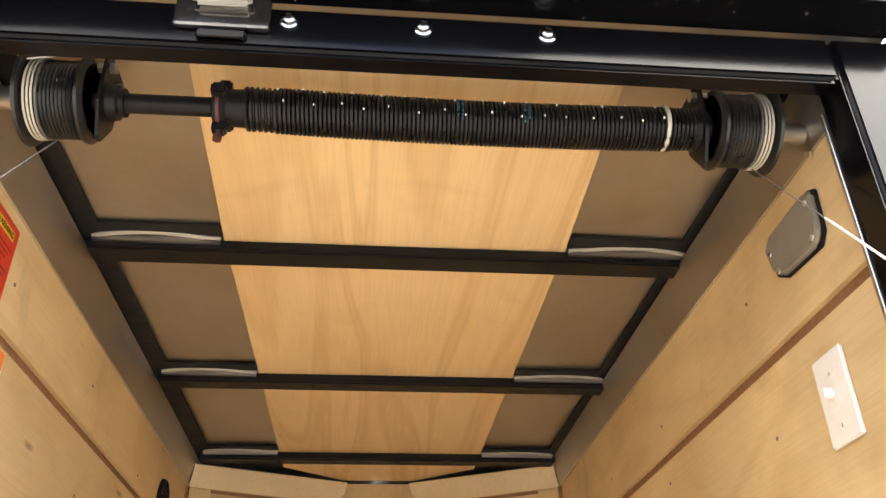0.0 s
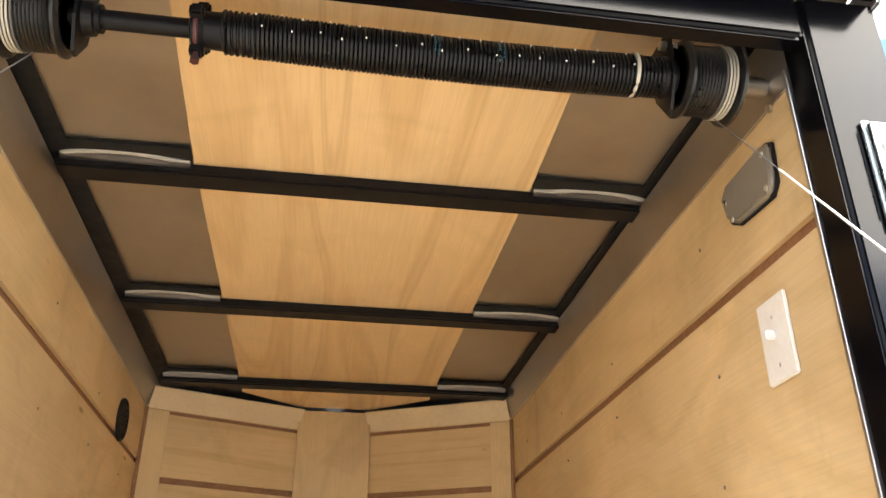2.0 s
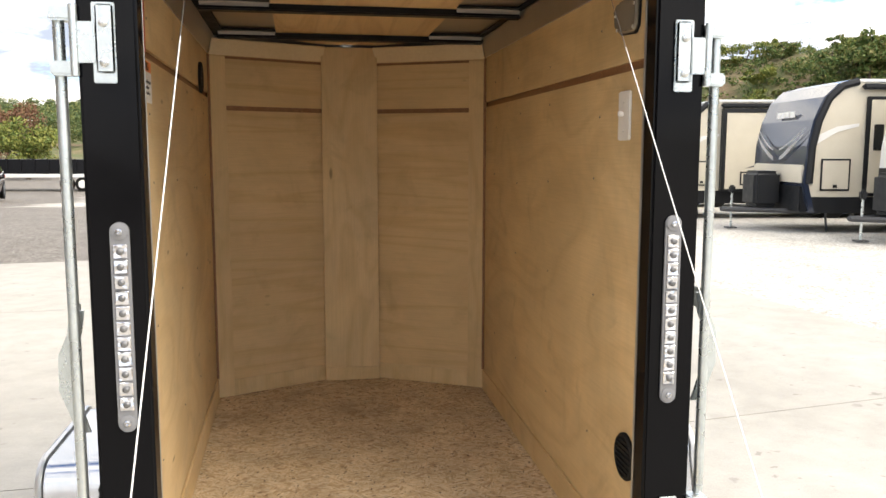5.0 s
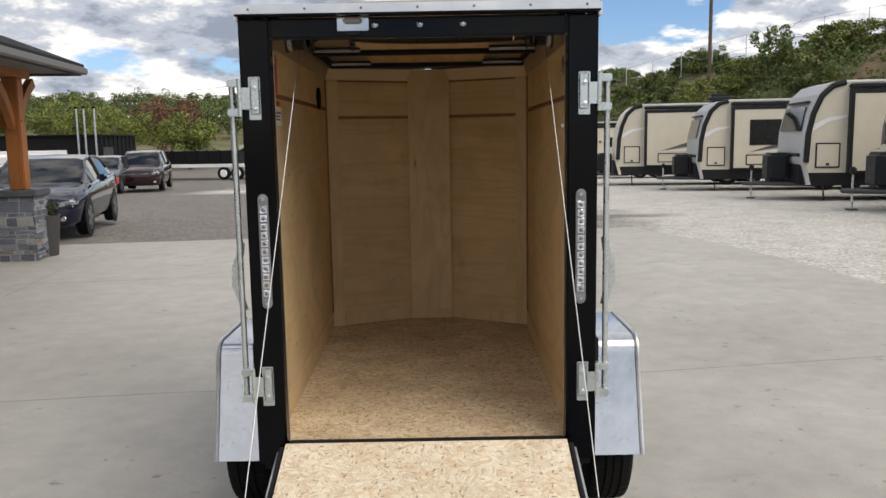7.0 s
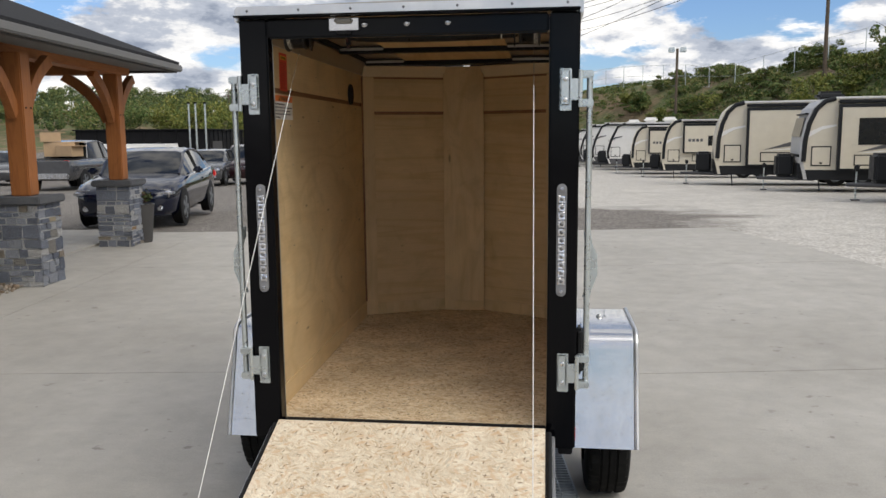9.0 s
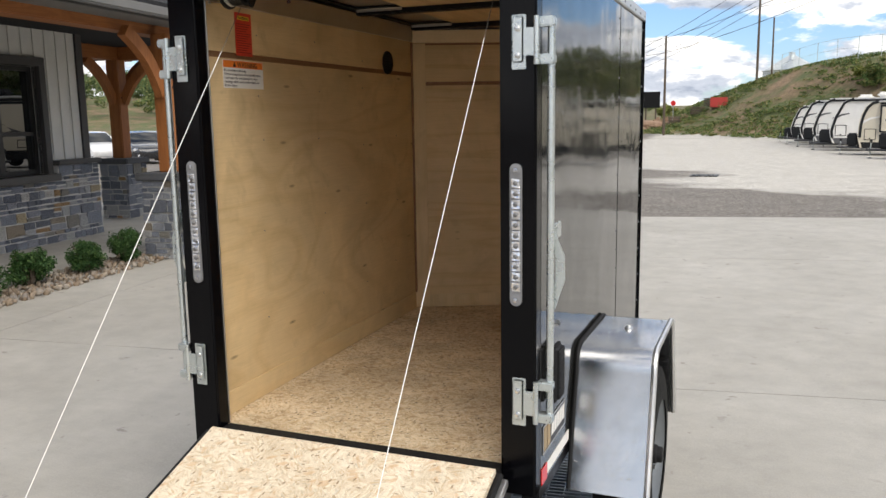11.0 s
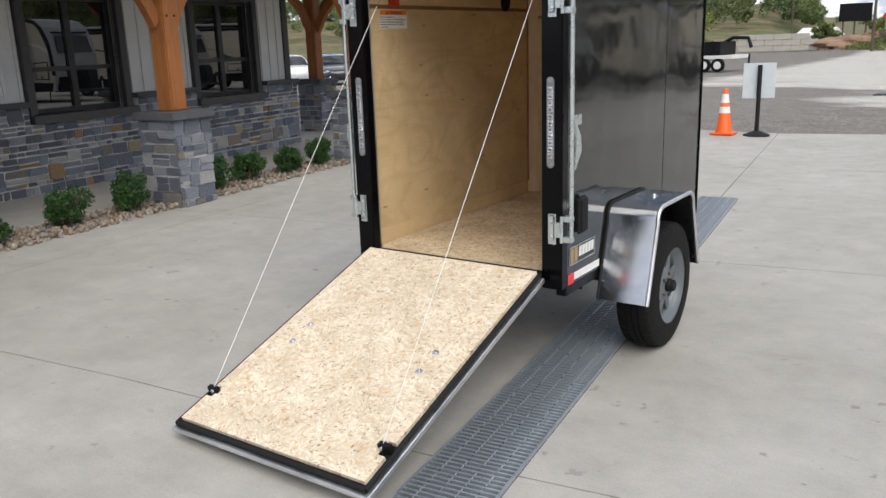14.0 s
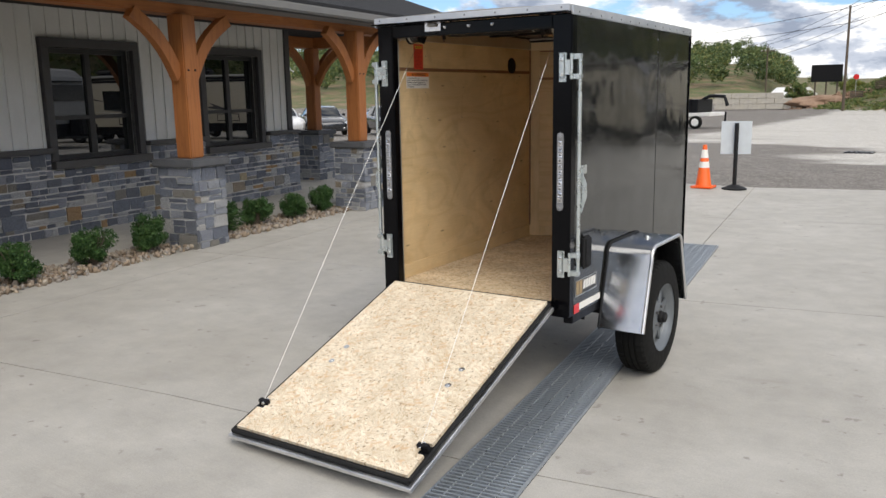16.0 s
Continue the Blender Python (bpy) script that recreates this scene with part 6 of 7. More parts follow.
        part("slide_frame", bx(1.92, 2.02, yw - 0.02, yw - 0.001, 0.74, H1 - 0.22), M_rvdark, c, "black upright beside the door", 0)
        part("window", bx(3.2, 4.6, yw - 0.012, yw, 1.55, 2.30, w=0.05, seg=3), M_tintpane, c, "dark tinted window")
    elif style == "cream":
        z0 = 1.30 if nose == "plain" else 0.74
        x0, x1 = (1.05, 3.4) if nose == "plain" else (1.05, L - 1.6)
        sl_out = part("slide_out", bx(x0, x1, yw - 0.16, yw, z0, H1 - 0.22, w=0.008), body_mat, c, "slide-out room in a dark frame")
        for a, b2, za, zb in ((x0 - 0.02, x0 + 0.07, z0 - 0.03, H1 - 0.2), (x1 - 0.07, x1 + 0.02, z0 - 0.03, H1 - 0.2), (x0 + 0.071, x1 - 0.071, H1 - 0.30, H1 - 0.2), (x0 + 0.071, x1 - 0.071, z0 - 0.03, z0 + 0.03)):
            part("slide_trim", bx(a, b2, yw - 0.175, yw - 0.002, za, zb, w=0.006), M_rvdark, sl_out, "dark slide-out trim")
        ys = yw - 0.1605
        if nose == "cap":
            part("window", bx(x0 + 0.55, x0 + 2.25, ys - 0.012, ys, 1.50, 2.32, w=0.05, seg=3), M_tintpane, c, "large dark tinted window")
        elif nose == "plain":
            part("window", bx(x0 + 1.2, x0 + 1.9, ys - 0.012, ys, 1.65, 2.15, w=0.05, seg=3), M_tintpane, c, "small dark window")
            for k in range(4):
                part("name_bar", bx(x0 + 0.25 + k * 0.19, x0 + 0.38 + k * 0.19, ys - 0.004, ys, 1.86, 2.0), M_rvgrey, c, smooth=0)
    else:
        ys = yw
        part("window", bx(2.2, 3.2, yw - 0.010, yw, 1.45, 2.05, w=0.05, seg=3), M_tintpane, c, "dark tinted window")
    for a, b2, z0, z1 in ((0.30, 0.88, 0.84, 1.46), (2.2, 3.2, 0.86, 1.20) if door else (1.5, 2.6, 0.86, 1.20)):
        yh = yw if a < 1 or style != "cream" or nose == "plain" else ys
        h = part("hatch", bx(a, b2, yh - 0.010, yh, z0, z1, w=0.03, seg=3), M_rvdark, c, "storage hatch in a black seal")
        part("hatch_panel", bx(a + 0.035, b2 - 0.035, yh - 0.014, yh - 0.0102, z0 + 0.035, z1 - 0.035, w=0.02, seg=2), body_mat, h)
        part("hatch_latch", bx((a + b2) / 2 - 0.04, (a + b2) / 2 + 0.04, yh - 0.022, yh - 0.0145, z0 + 0.06, z0 + 0.12), M_rvdark, h, smooth=0)
    yb = yw if nose == "plain" or style != "cream" else ys
    for pts, mt in (([(1.6, 1.28), (2.5, 1.56), (2.95, 1.72), (2.75, 1.55), (3.3, 1.50), (2.3, 1.38)], M_rvgrey), ([(1.55, 1.24), (2.6, 1.36), (3.9, 1.44), (2.7, 1.30)], M_rvwhite if style == "cream" else M_rvdark), ([(2.9, 1.78), (3.9, 2.02), (4.6, 2.06), (3.7, 1.92)], M_rvdark)):
        q = B()
        prism(q, pts, yb - 0.005, yb - 0.001, "y")
        part("stripe", q, mt, c, smooth=0)
    q = B()
    prism(q, [(0.16, 1.72), (0.6, 1.98), (1.0, 2.08), (1.0, 2.14), (0.58, 2.08), (0.14, 1.88)], yw - 0.004, yw + 0.002, "y")
    part("stripe", q, M_rvwhite if style == "cream" else M_rvgrey, c, smooth=0)
    if nose in ("window", "cap", "mask"):
        q = B()
        wh = 0.70 if nose == "mask" else 1.0
        prism(q, [(-wh, 1.76), (wh, 1.76), (wh * 0.92, 2.36), (-wh * 0.92, 2.36)], 0.0, 0.03, "x")
        for v in q.verts:
            v.co.x += 0.03 + (v.co.z - 1.70) * 0.22 - 0.075
        part("front_window", q, M_tintpane, c, "raked dark front window", 0)
        part("cap_brow", bx(0.10, 0.20, -1.0, 1.0, 2.45, 2.50, w=0.01), M_rvdark, c)
        if nose == "mask":
            part("chin", bx(-0.05, 0.14, -W - 0.01, W + 0.01, 0.60, 1.30, w=0.04), M_rvdark, c, "dark chin of the nose")
            for s in (-1, 1):
                part("cheek", bx(0.02, 0.16, *sorted((s * 0.86, s * 1.18)), 1.32, 2.30, w=0.03), M_rvgrey, c, "grey flash beside the front window")
        part("cap_lip", bx(-0.06, 0.02, -1.05, 1.05, 1.12, 1.20, w=0.01), M_rvdark, c)
    # tongue, tanks, jack, wheels
    for s in (-1, 1):
        part("tongue", tube(B(), [(0.5, s * 0.75, 0.40), (-1.15, s * 0.03, 0.40)], 0.05, 8), M_gravelgrey, c, "black tongue frame")
    part("tank_cover", soft(box(B(), -0.62, -0.08 if style == "cream" else 0.06, -0.36, 0.36, 0.46, 1.20), 0.08, 3), M_rvdark, c, "black propane tank cover")
    jk = part("tongue_jack", tube(B(), [(-0.95, 0, 0.03), (-0.95, 0, 0.74)], 0.024, 10), M_galv, c, "tongue jack standing on the gravel")
    part("jack_foot", bx(-1.05, -0.85, -0.1, 0.1, 0.0, 0.028), M_gravelgrey, jk, smooth=0)
    part("jack_head", bx(-1.01, -0.89, -0.06, 0.06, 0.741, 0.90, w=0.03), M_rvdark, jk)
    for xw in (4.0, 4.85) if style == "cream" else (4.4,):
        for s in (-1, 1):
            w = part("wheel", lathe(B(), [(0, 0.20), (0.02, 0.22), (0.02, 0.325), (0.06, 0.345), (0.17, 0.345), (0.21, 0.32), (0.215, 0.22), (0.19, 0.20), (0.19, 0.0)], (xw, s * (W - 0.24), 0.345), (0, s, 0), 28), M_tire, c, "black camper tyre")
            part("rim", lathe(B(), [(0, 0.19), (0.012, 0.18), (0.004, 0.10), (0.012, 0.06), (0.012, 0.0)], (xw, s * (W - 0.045), 0.345), (0, s, 0), 24), M_rim, w)
    for xs in (0.6, L - 0.5):
        part("stabiliser", tube(B(), [(xs, -0.9, 0.42), (xs + 0.04, -0.9, 0.01)], 0.022, 6), M_gravelgrey, c)
    return c


AX = 99.0


def at_jack(jx, jy):
    """Nose position for a jack that stands at (jx, jy)."""
    b2 = radians(AX)
    return jx + 0.95 * math.sin(b2), jy + 0.95 * math.cos(b2)


for (jx, jy), st, sc, ln, nose in (((9.2, 10.9), "cream", 0.98, 7.6, "mask"), ((8.65, 14.2), "cream", 1.0, 7.6, "swoosh"), ((8.35, 19.0), "cream", 1.0, 7.4, "window"), ((7.6, 25.0), "cream", 0.98, 7.4, "cap"), ((6.1, 30.4), "cream", 1.05, 8.0, "slide"),
                             ((5.4, 39.5), "cream", 0.95, 6.6, "plain"), ((4.6, 46.0), "cream", 0.92, 6.4, "plain"), ((3.6, 51.5), "white", 1.0, 6.0, "w"), ((2.9, 56.0), "white", 1.02, 6.2, "w"), ((2.3, 60.5), "white", 1.0, 6.0, "w"), ((1.8, 65.0), "white", 0.9, 6.0, "w")):
    nx_, ny_ = at_jack(jx, jy)
    camper(nx_, ny_, AX, st, sc, ln, nose)


# ---- cars ----
SHAPES = {
    # stations along the car: x, underside, belt line, top, half width
    "sedan": (((0.0, 0.42, 0.62, 0.63, 0.58), (0.10, 0.24, 0.69, 0.72, 0.76), (0.38, 0.21, 0.78, 0.83, 0.85), (0.85, 0.21, 0.84, 0.90, 0.885), (1.28, 0.21, 0.90, 0.96, 0.89), (1.65, 0.21, 0.92, 1.22, 0.89), (2.0, 0.21, 0.93, 1.39, 0.89),
               (2.4, 0.21, 0.94, 1.45, 0.89), (2.9, 0.21, 0.95, 1.455, 0.89), (3.35, 0.21, 0.97, 1.39, 0.89), (3.75, 0.21, 0.98, 1.23, 0.885), (4.05, 0.22, 0.99, 1.06, 0.87), (4.42, 0.25, 0.97, 1.01, 0.82), (4.55, 0.32, 0.88, 0.92, 0.74), (4.60, 0.45, 0.78, 0.80, 0.66)), (0.88, 3.52), 0.325),
    "suv": (((0.0, 0.45, 0.72, 0.73, 0.60), (0.10, 0.27, 0.82, 0.85, 0.78), (0.36, 0.24, 0.90, 0.95, 0.87), (0.80, 0.24, 0.96, 1.02, 0.90), (1.15, 0.24, 1.00, 1.08, 0.91), (1.5, 0.24, 1.02, 1.38, 0.91), (1.85, 0.24, 1.03, 1.58, 0.91),
             (2.3, 0.24, 1.04, 1.66, 0.91), (3.0, 0.24, 1.05, 1.66, 0.91), (3.7, 0.24, 1.07, 1.61, 0.90), (4.05, 0.25, 1.08, 1.52, 0.89), (4.32, 0.28, 1.07, 1.16, 0.86), (4.45, 0.35, 0.95, 1.0, 0.78), (4.50, 0.48, 0.85, 0.87, 0.70)), (0.86, 3.45), 0.345),
    "pickup": (((0.0, 0.55, 0.95, 0.96, 0.80), (0.10, 0.45, 1.05, 1.08, 0.94), (0.4, 0.42, 1.10, 1.15, 0.98), (0.9, 0.42, 1.13, 1.20, 1.0), (1.35, 0.42, 1.16, 1.24, 1.0), (1.7, 0.42, 1.18, 1.55, 1.0), (2.05, 0.42, 1.18, 1.84, 1.0),
                (2.5, 0.42, 1.19, 1.93, 1.0), (3.1, 0.42, 1.19, 1.93, 1.0), (3.65, 0.42, 1.20, 1.86, 1.0), (3.85, 0.42, 1.21, 1.28, 1.0), (5.0, 0.45, 1.21, 1.24, 1.0), (5.8, 0.48, 1.21, 1.24, 1.0), (5.9, 0.55, 1.18, 1.2, 0.97)), (1.0, 4.6), 0.40),
}


def car(name, x, y, brg, paint, label, kind="sedan"):
    """A parked car: nose at the origin, pointing to -x, body running back along +x."""
    c = thing(name, (x, y, gz(x, y)), label, "car" if kind != "pickup" else "pickup truck", "parked cars", rz=90 - brg)
    stations, wb, R = SHAPES[kind]
    W = max(st[4] for st in stations)
    L = stations[-1][0]
    secs, cabin = [], []
    for x0, zl, zb, zr, w in stations:
        cab = zr - zb > 0.12
        lean = min(1.0, (zr - zb) / 0.45)
        half = [(0.0, zl), (w * 0.88, zl), (w * 0.965, zl + 0.09), (w, zl + (zb - zl) * 0.55), (w * 0.985, zb - 0.06), (w * 0.945, zb)]
        half += [(w * (0.93 - 0.20 * lean), zr - 0.05), (w * (0.80 - 0.22 * lean), zr - 0.012), (0.0, zr)] if cab else [(w * 0.80, zb + (zr - zb) * 0.6), (w * 0.5, zr - 0.008), (0.0, zr)]
        secs.append([Vector((x0, -a, z)) for a, z in half] + [Vector((x0, a, z)) for a, z in half[-2:0:-1]])
        cabin.append(cab)
    m = len(secs[0])
    paint_bm, glass_bm = B(), B()
    pv = [[paint_bm.verts.new(v) for v in sec] for sec in secs]
    gv = [[glass_bm.verts.new(v) for v in sec] for sec in secs]
    for k in range(len(secs) - 1):
        c0, c1 = cabin[k], cabin[k + 1]
        for q in range(m):
            side = q in (5, m - 6)
            lid = q in (6, 7, m - 8, m - 7)
            screen = lid and (c0 != c1 or (c0 and c1 and abs(secs[k][8].z - secs[k + 1][8].z) > 0.09))
            tgt, v = (glass_bm, gv) if (side and (c0 or c1)) or screen else (paint_bm, pv)
            tgt.faces.new((v[k][q], v[k][(q + 1) % m], v[k + 1][(q + 1) % m], v[k + 1][q]))
    for ends in (0, -1):
        paint_bm.faces.new(pv[ends])
    for bm in (paint_bm, glass_bm):
        for v in [v for v in bm.verts if not v.link_faces]:
            bm.verts.remove(v)
    part("body", paint_bm, paint, c, "smooth painted body", 50)
    part("cabin_glass", glass_bm, M_tintpane, c, "dark tinted glass", 40)
    first = cabin.index(True)
    last = len(cabin) - 1 - cabin[::-1].index(True)
    mid = (first + last) // 2
    for s in (6, m - 6):
        lo = 5 if s == 6 else m - 5
        edge = [secs[k][s] for k in range(first, last + 1)]
        part("pillar", tube(B(), [secs[first - 1][s]] + edge + [secs[last + 1][s]], 0.028, 6), paint, c)
        part("pillar", tube(B(), [secs[mid][lo], secs[mid][s]], 0.035, 6), M_blackmatt, c)
        part("belt_moulding", tube(B(), [secs[k][lo] for k in range(first - 1, last + 2)], 0.012, 5), M_alutrim, c, "bright belt moulding")
    for s in (-1, 1):
        for xw in wb:
            part("wheel_arch", lathe(B(), [(0, R * 1.13), (0.014, R * 1.13), (0.020, R * 1.05), (0.020, 0.0)], (xw, s * (W - 0.017), R + 0.01), (0, s, 0), 32), M_blackmatt, c, "dark wheel arch")
            w = part("wheel", lathe(B(), [(0, R * 0.62), (0.02, R * 0.95), (0.05, R), (0.17, R), (0.20, R * 0.94), (0.21, R * 0.70), (0.195, R * 0.66), (0.195, 0)], (xw, s * (W - 0.205), R), (0, s, 0), 32), M_tire, c, "black tyre")
            # dish is dark grey so shade behind the spokes is in the colour
            rim = part("rim", lathe(B(), [(0, R * 0.70), (0.014, R * 0.66), (0.002, R * 0.60), (-0.012, R * 0.2), (0.0, R * 0.16), (0.004, 0)], (xw, s * (W - 0.006), R), (0, s, 0), 28), M_rvgrey, w, "wheel dish coloured dark grey for the shade behind the spokes")
            for k in range(5):
                a = 2 * math.pi * k / 5 + 0.3
                mm = Matrix.Translation((xw, s * (W + 0.003), R)) @ Euler((0, a, 0)).to_matrix().to_4x4()
                part("spoke", box(B(), -R * 0.13, R * 0.13, -0.008, 0.008, R * 0.05, R * 0.66, mm), M_rim, w, smooth=0)
        z0 = stations[1][2]
        part("headlamp", soft(box(B(), 0.06, 0.42, *sorted((s * W * 0.56, s * W * 0.93)), z0 - 0.12, z0 + 0.03), 0.05, 3), M_reflector, c, "clear headlamp")
        part("tail_lamp", soft(box(B(), L - 0.22, L - 0.01, *sorted((s * W * 0.60, s * W * 0.95)), stations[-2][2] - 0.16, stations[-2][2] + 0.0), 0.03, 2), M_redlens, c, "red tail lamp")
        part("fog_lamp", lathe(B(), [(0, 0.05), (0.02, 0.05), (0.03, 0.0)], (0.06, s * W * 0.70, stations[1][1] + 0.14), (-1, 0, 0), 16), M_reflector, c)
        xm = stations[first][0]
        part("door_mirror", soft(box(B(), xm + 0.02, xm + 0.16, *sorted((s * (W + 0.0), s * (W + 0.18))), stations[first][2] + 0.02, stations[first][2] + 0.15), 0.04, 2), paint, c)
        part("door_handle", soft(box(B(), xm + 1.0, xm + 1.17, *sorted((s * (W - 0.005), s * (W + 0.022))), stations[first][2] - 0.14, stations[first][2] - 0.11), 0.008, 2), paint, c)
    z0 = stations[1][2]
    part("grille", soft(box(B(), 0.02, 0.14, -W * 0.52, W * 0.52, z0 - 0.13, z0 - 0.03), 0.02, 2), M_blackmatt, c, "black grille")
    part("grille_bar", soft(box(B(), 0.010, 0.03, -W * 0.50, W * 0.50, z0 - 0.085, z0 - 0.070), 0.004, 1), M_alutrim, c)
    part("air_intake", soft(box(B(), 0.05, 0.16, -W * 0.62, W * 0.62, stations[1][1] + 0.05, stations[1][1] + 0.19), 0.03, 2), M_blackmatt, c)
    if kind == "pickup":
        part("bed_floor", bx(3.95, 5.8, -W + 0.12, W - 0.12, 1.235, 1.255), M_blackmatt, c, smooth=0)
        part("rear_bumper", bx(5.88, 6.05, -W * 0.95, W * 0.95, 0.55, 0.75, w=0.03), M_alu, c, "chrome rear bumper")
    return c


P_navy = shiny("navy_car_paint", (0.005, 0.008, 0.022), 0.06, 0.0, 0.3)
P_grey = shiny("grey_car_paint", (0.085, 0.088, 0.095), 0.15, 0.4, 0.5)
P_maroon = shiny("maroon_car_paint", (0.022, 0.006, 0.008), 0.10, 0.0, 0.4)
P_white = shiny("white_car_paint", (0.70, 0.70, 0.70), 0.15, 0.0, 0.8)
P_dark = shiny("dark_car_paint", (0.03, 0.032, 0.036), 0.12, 0.2, 0.8)
sedan = car("sedan", -6.75, 10.35, -13, P_navy, "dark navy sedan parked beside the porch")
sedan.scale = (1.0, 1.0, 0.95)
car("pickup_truck", -18.4, 30.4, 171, P_grey, "grey crew-cab pickup truck with boxes in its bed", "pickup")
car("hatchback", -13.2, 28.2, -10, P_grey, "grey hatchback parked on the lot")
car("crossover", -12.2, 30.2, -12, P_maroon, "dark maroon crossover parked on the lot", "suv")
car("sedan", -27.0, 27.0, -60, P_white, "white sedan parked beyond the porch")
car("sedan", -24.5, 27.2, -52, P_dark, "dark old sedan parked beyond the porch")
car("sedan", -22.0, 29.5, -52, P_grey, "grey sedan parked beyond the porch")

M_card = surface("cardboard", (0.38, 0.26, 0.15), (0.46, 0.32, 0.19), 6.0, (0.7, 0.85), 0.0, None)
for px, py, pz, w2, r in ((-17.75, 26.3, 1.2, 0.55, 20), (-17.2, 25.9, 1.2, 0.4, -15), (-18.0, 26.0, 1.75, 0.35, 35)):
    cb = thing("cardboard_box", (px, py, gz(px, py) + pz + 0.03), "open brown cardboard box in the truck bed", "box", rz=r)
    part("carton", bx(-w2, w2, -w2 * 0.7, w2 * 0.7, 0, w2, w=0.01), M_card, cb)
    part("flap", bx(w2, w2 * 1.5, -w2 * 0.7, w2 * 0.7, w2 - 0.02, w2, w=0.003), M_card, cb)

# ---- cone and sign stand on the slab's edge ----
cone = thing("traffic_cone", (-1.50, 10.05, -0.026), "orange traffic cone with two white bands", "traffic cone")
M_cone = plain("orange_cone", (0.85, 0.13, 0.015), 0.45)
part("base", bx(-0.18, 0.18, -0.18, 0.18, 0.0, 0.035, w=0.015), M_cone, cone)
part("body", lathe(B(), [(0.035, 0.135), (0.06, 0.125), (0.70, 0.035), (0.72, 0.03), (0.72, 0.0)], (0, 0, 0), (0, 0, 1), 28), M_cone, cone)
for z0, z1 in ((0.34, 0.44), (0.50, 0.64)):
    r0, r1 = 0.125 - (z0 - 0.06) * 0.1406 + 0.002, 0.125 - (z1 - 0.06) * 0.1406 + 0.002
    part("reflective_band", lathe(B(), [(z0, r0 - 0.002), (z0, r0), (z1, r1), (z1, r1 - 0.002)], (0, 0, 0), (0, 0, 1), 28), M_paper, cone, "white reflective band")
sign = thing("sign_stand", (-1.02, 10.15, -0.041), "black post on a round base holding a blank white board", "sign stand")
part("base", lathe(B(), [(0, 0.20), (0.02, 0.20), (0.05, 0.12), (0.08, 0.05), (0.08, 0.0)], (0, 0, 0), (0, 0, 1), 28), M_blackmatt, sign)
part("post", tube(B(), [(0, 0, 0.08), (0, 0, 1.09)], 0.033, 14), M_blackmatt, sign)
M_board = plain("translucent_board", (0.52, 0.55, 0.57), 0.4)
part("board", bx(-0.24, 0.24, 0.035, 0.040, 0.58, 1.12, w=0.002, seg=1), M_board, sign, "pale back of a sign board", 0)
sign.rotation_euler = (0, 0, radians(20))
gd = thing("storm_drain", (-0.5, 22.5, gz(-0.5, 22.5)), "dark storm drain grate in the gravel", "drain", kind="structure")
for k in range(6):
    part("bar", bx(-0.4 + k * 0.13, -0.30 + k * 0.13, -0.35, 0.35, -0.02, 0.012), M_blacksteel, gd, smooth=0)
planter = thing("planter", tuple(fr(-0.10, 6.85)), "tall dark tapered planter with red flowers", "planter")
part("pot", lathe(B(), [(0, 0.13), (0.02, 0.14), (0.55, 0.19), (0.58, 0.20), (0.58, 0.17), (0.50, 0.16), (0.5, 0)], (0, 0, 0), (0, 0, 1), 24), M_trim, planter)
M_flower = leaf_mat("red_flowers", [(0.2, (0.03, 0.05, 0.015)), (0.55, (0.06, 0.07, 0.02)), (0.7, (0.16, 0.025, 0.03)), (0.85, (0.06, 0.02, 0.02))])
leaves("flowers", M_flower, [(0, 0, 0.70, 0.17, 0.17, 0.13)], np.random.default_rng(2), 0.05, 260, 0.2, planter)
pl2 = thing("planter", tuple(fr(-0.25, 4.05)), "small planter with trailing dark red leaves", "planter")
part("pot", lathe(B(), [(0, 0.10), (0.25, 0.13), (0.25, 0.10), (0.2, 0.09), (0.2, 0)], (0, 0, WZ), (0, 0, 1), 20), M_trim, pl2)
leaves("flowers", M_flower, [(0, 0, 0.35, 0.16, 0.16, 0.2)], np.random.default_rng(3), 0.07, 160, 0.2, pl2)

# ---- black workshop and other far things ----
shed = thing("workshop", (-19.5, 44.0, gz(-19.5, 44.0)), "long low black workshop with a flat roof", "building", rz=7.6)
M_shed = surface("black_steel_siding", (0.006, 0.006, 0.007), (0.013, 0.013, 0.014), 4.0, (0.6, 0.8), spec=0.15)
part("wall", bx(-7.8, 0, 0, 9.3, 0, 2.72), M_shed, shed, "black metal wall", 0)
part("roof", bx(-7.95, 0.15, -0.15, 9.45, 2.721, 2.80, w=0.02), M_blackmatt, shed, "flat black roof")
part("door", bx(0.052, 0.09, 0.9, 3.1, 0, 2.05), M_trim, shed, "dark grey door", 0)
part("window", bx(-0.75, -0.35, -0.04, -0.002, 0.9, 1.3), M_paper, shed, "small white notice", 0)
for k in range(8):
    part("siding_rib", bx(-7.6 + k * 0.95, -7.52 + k * 0.95, -0.05, -0.002, 0, 2.72), M_shed, shed, smooth=0)
for k in range(9):
    part("siding_rib", bx(0.002, 0.05, 0.4 + k * 1.02, 0.48 + k * 1.02, 0, 2.72), M_shed, shed, smooth=0)
van = thing("white_trailer", (-20.0, 33.0, gz(-20, 33)), "long white enclosed trailer parked in front of the workshop", "trailer", rz=6)
part("box", soft(box(B(), -1.2, 3.2, 0, 2.2, 0.5, 1.76), 0.25, 3), M_rvwhite, van)
for s in (-0.4, 0.5):
    part("wheel", lathe(B(), [(0, 0.33), (0.2, 0.33), (0.2, 0)], (s, 0.05, 0.33), (0, -1, 0), 20), M_tire, van)
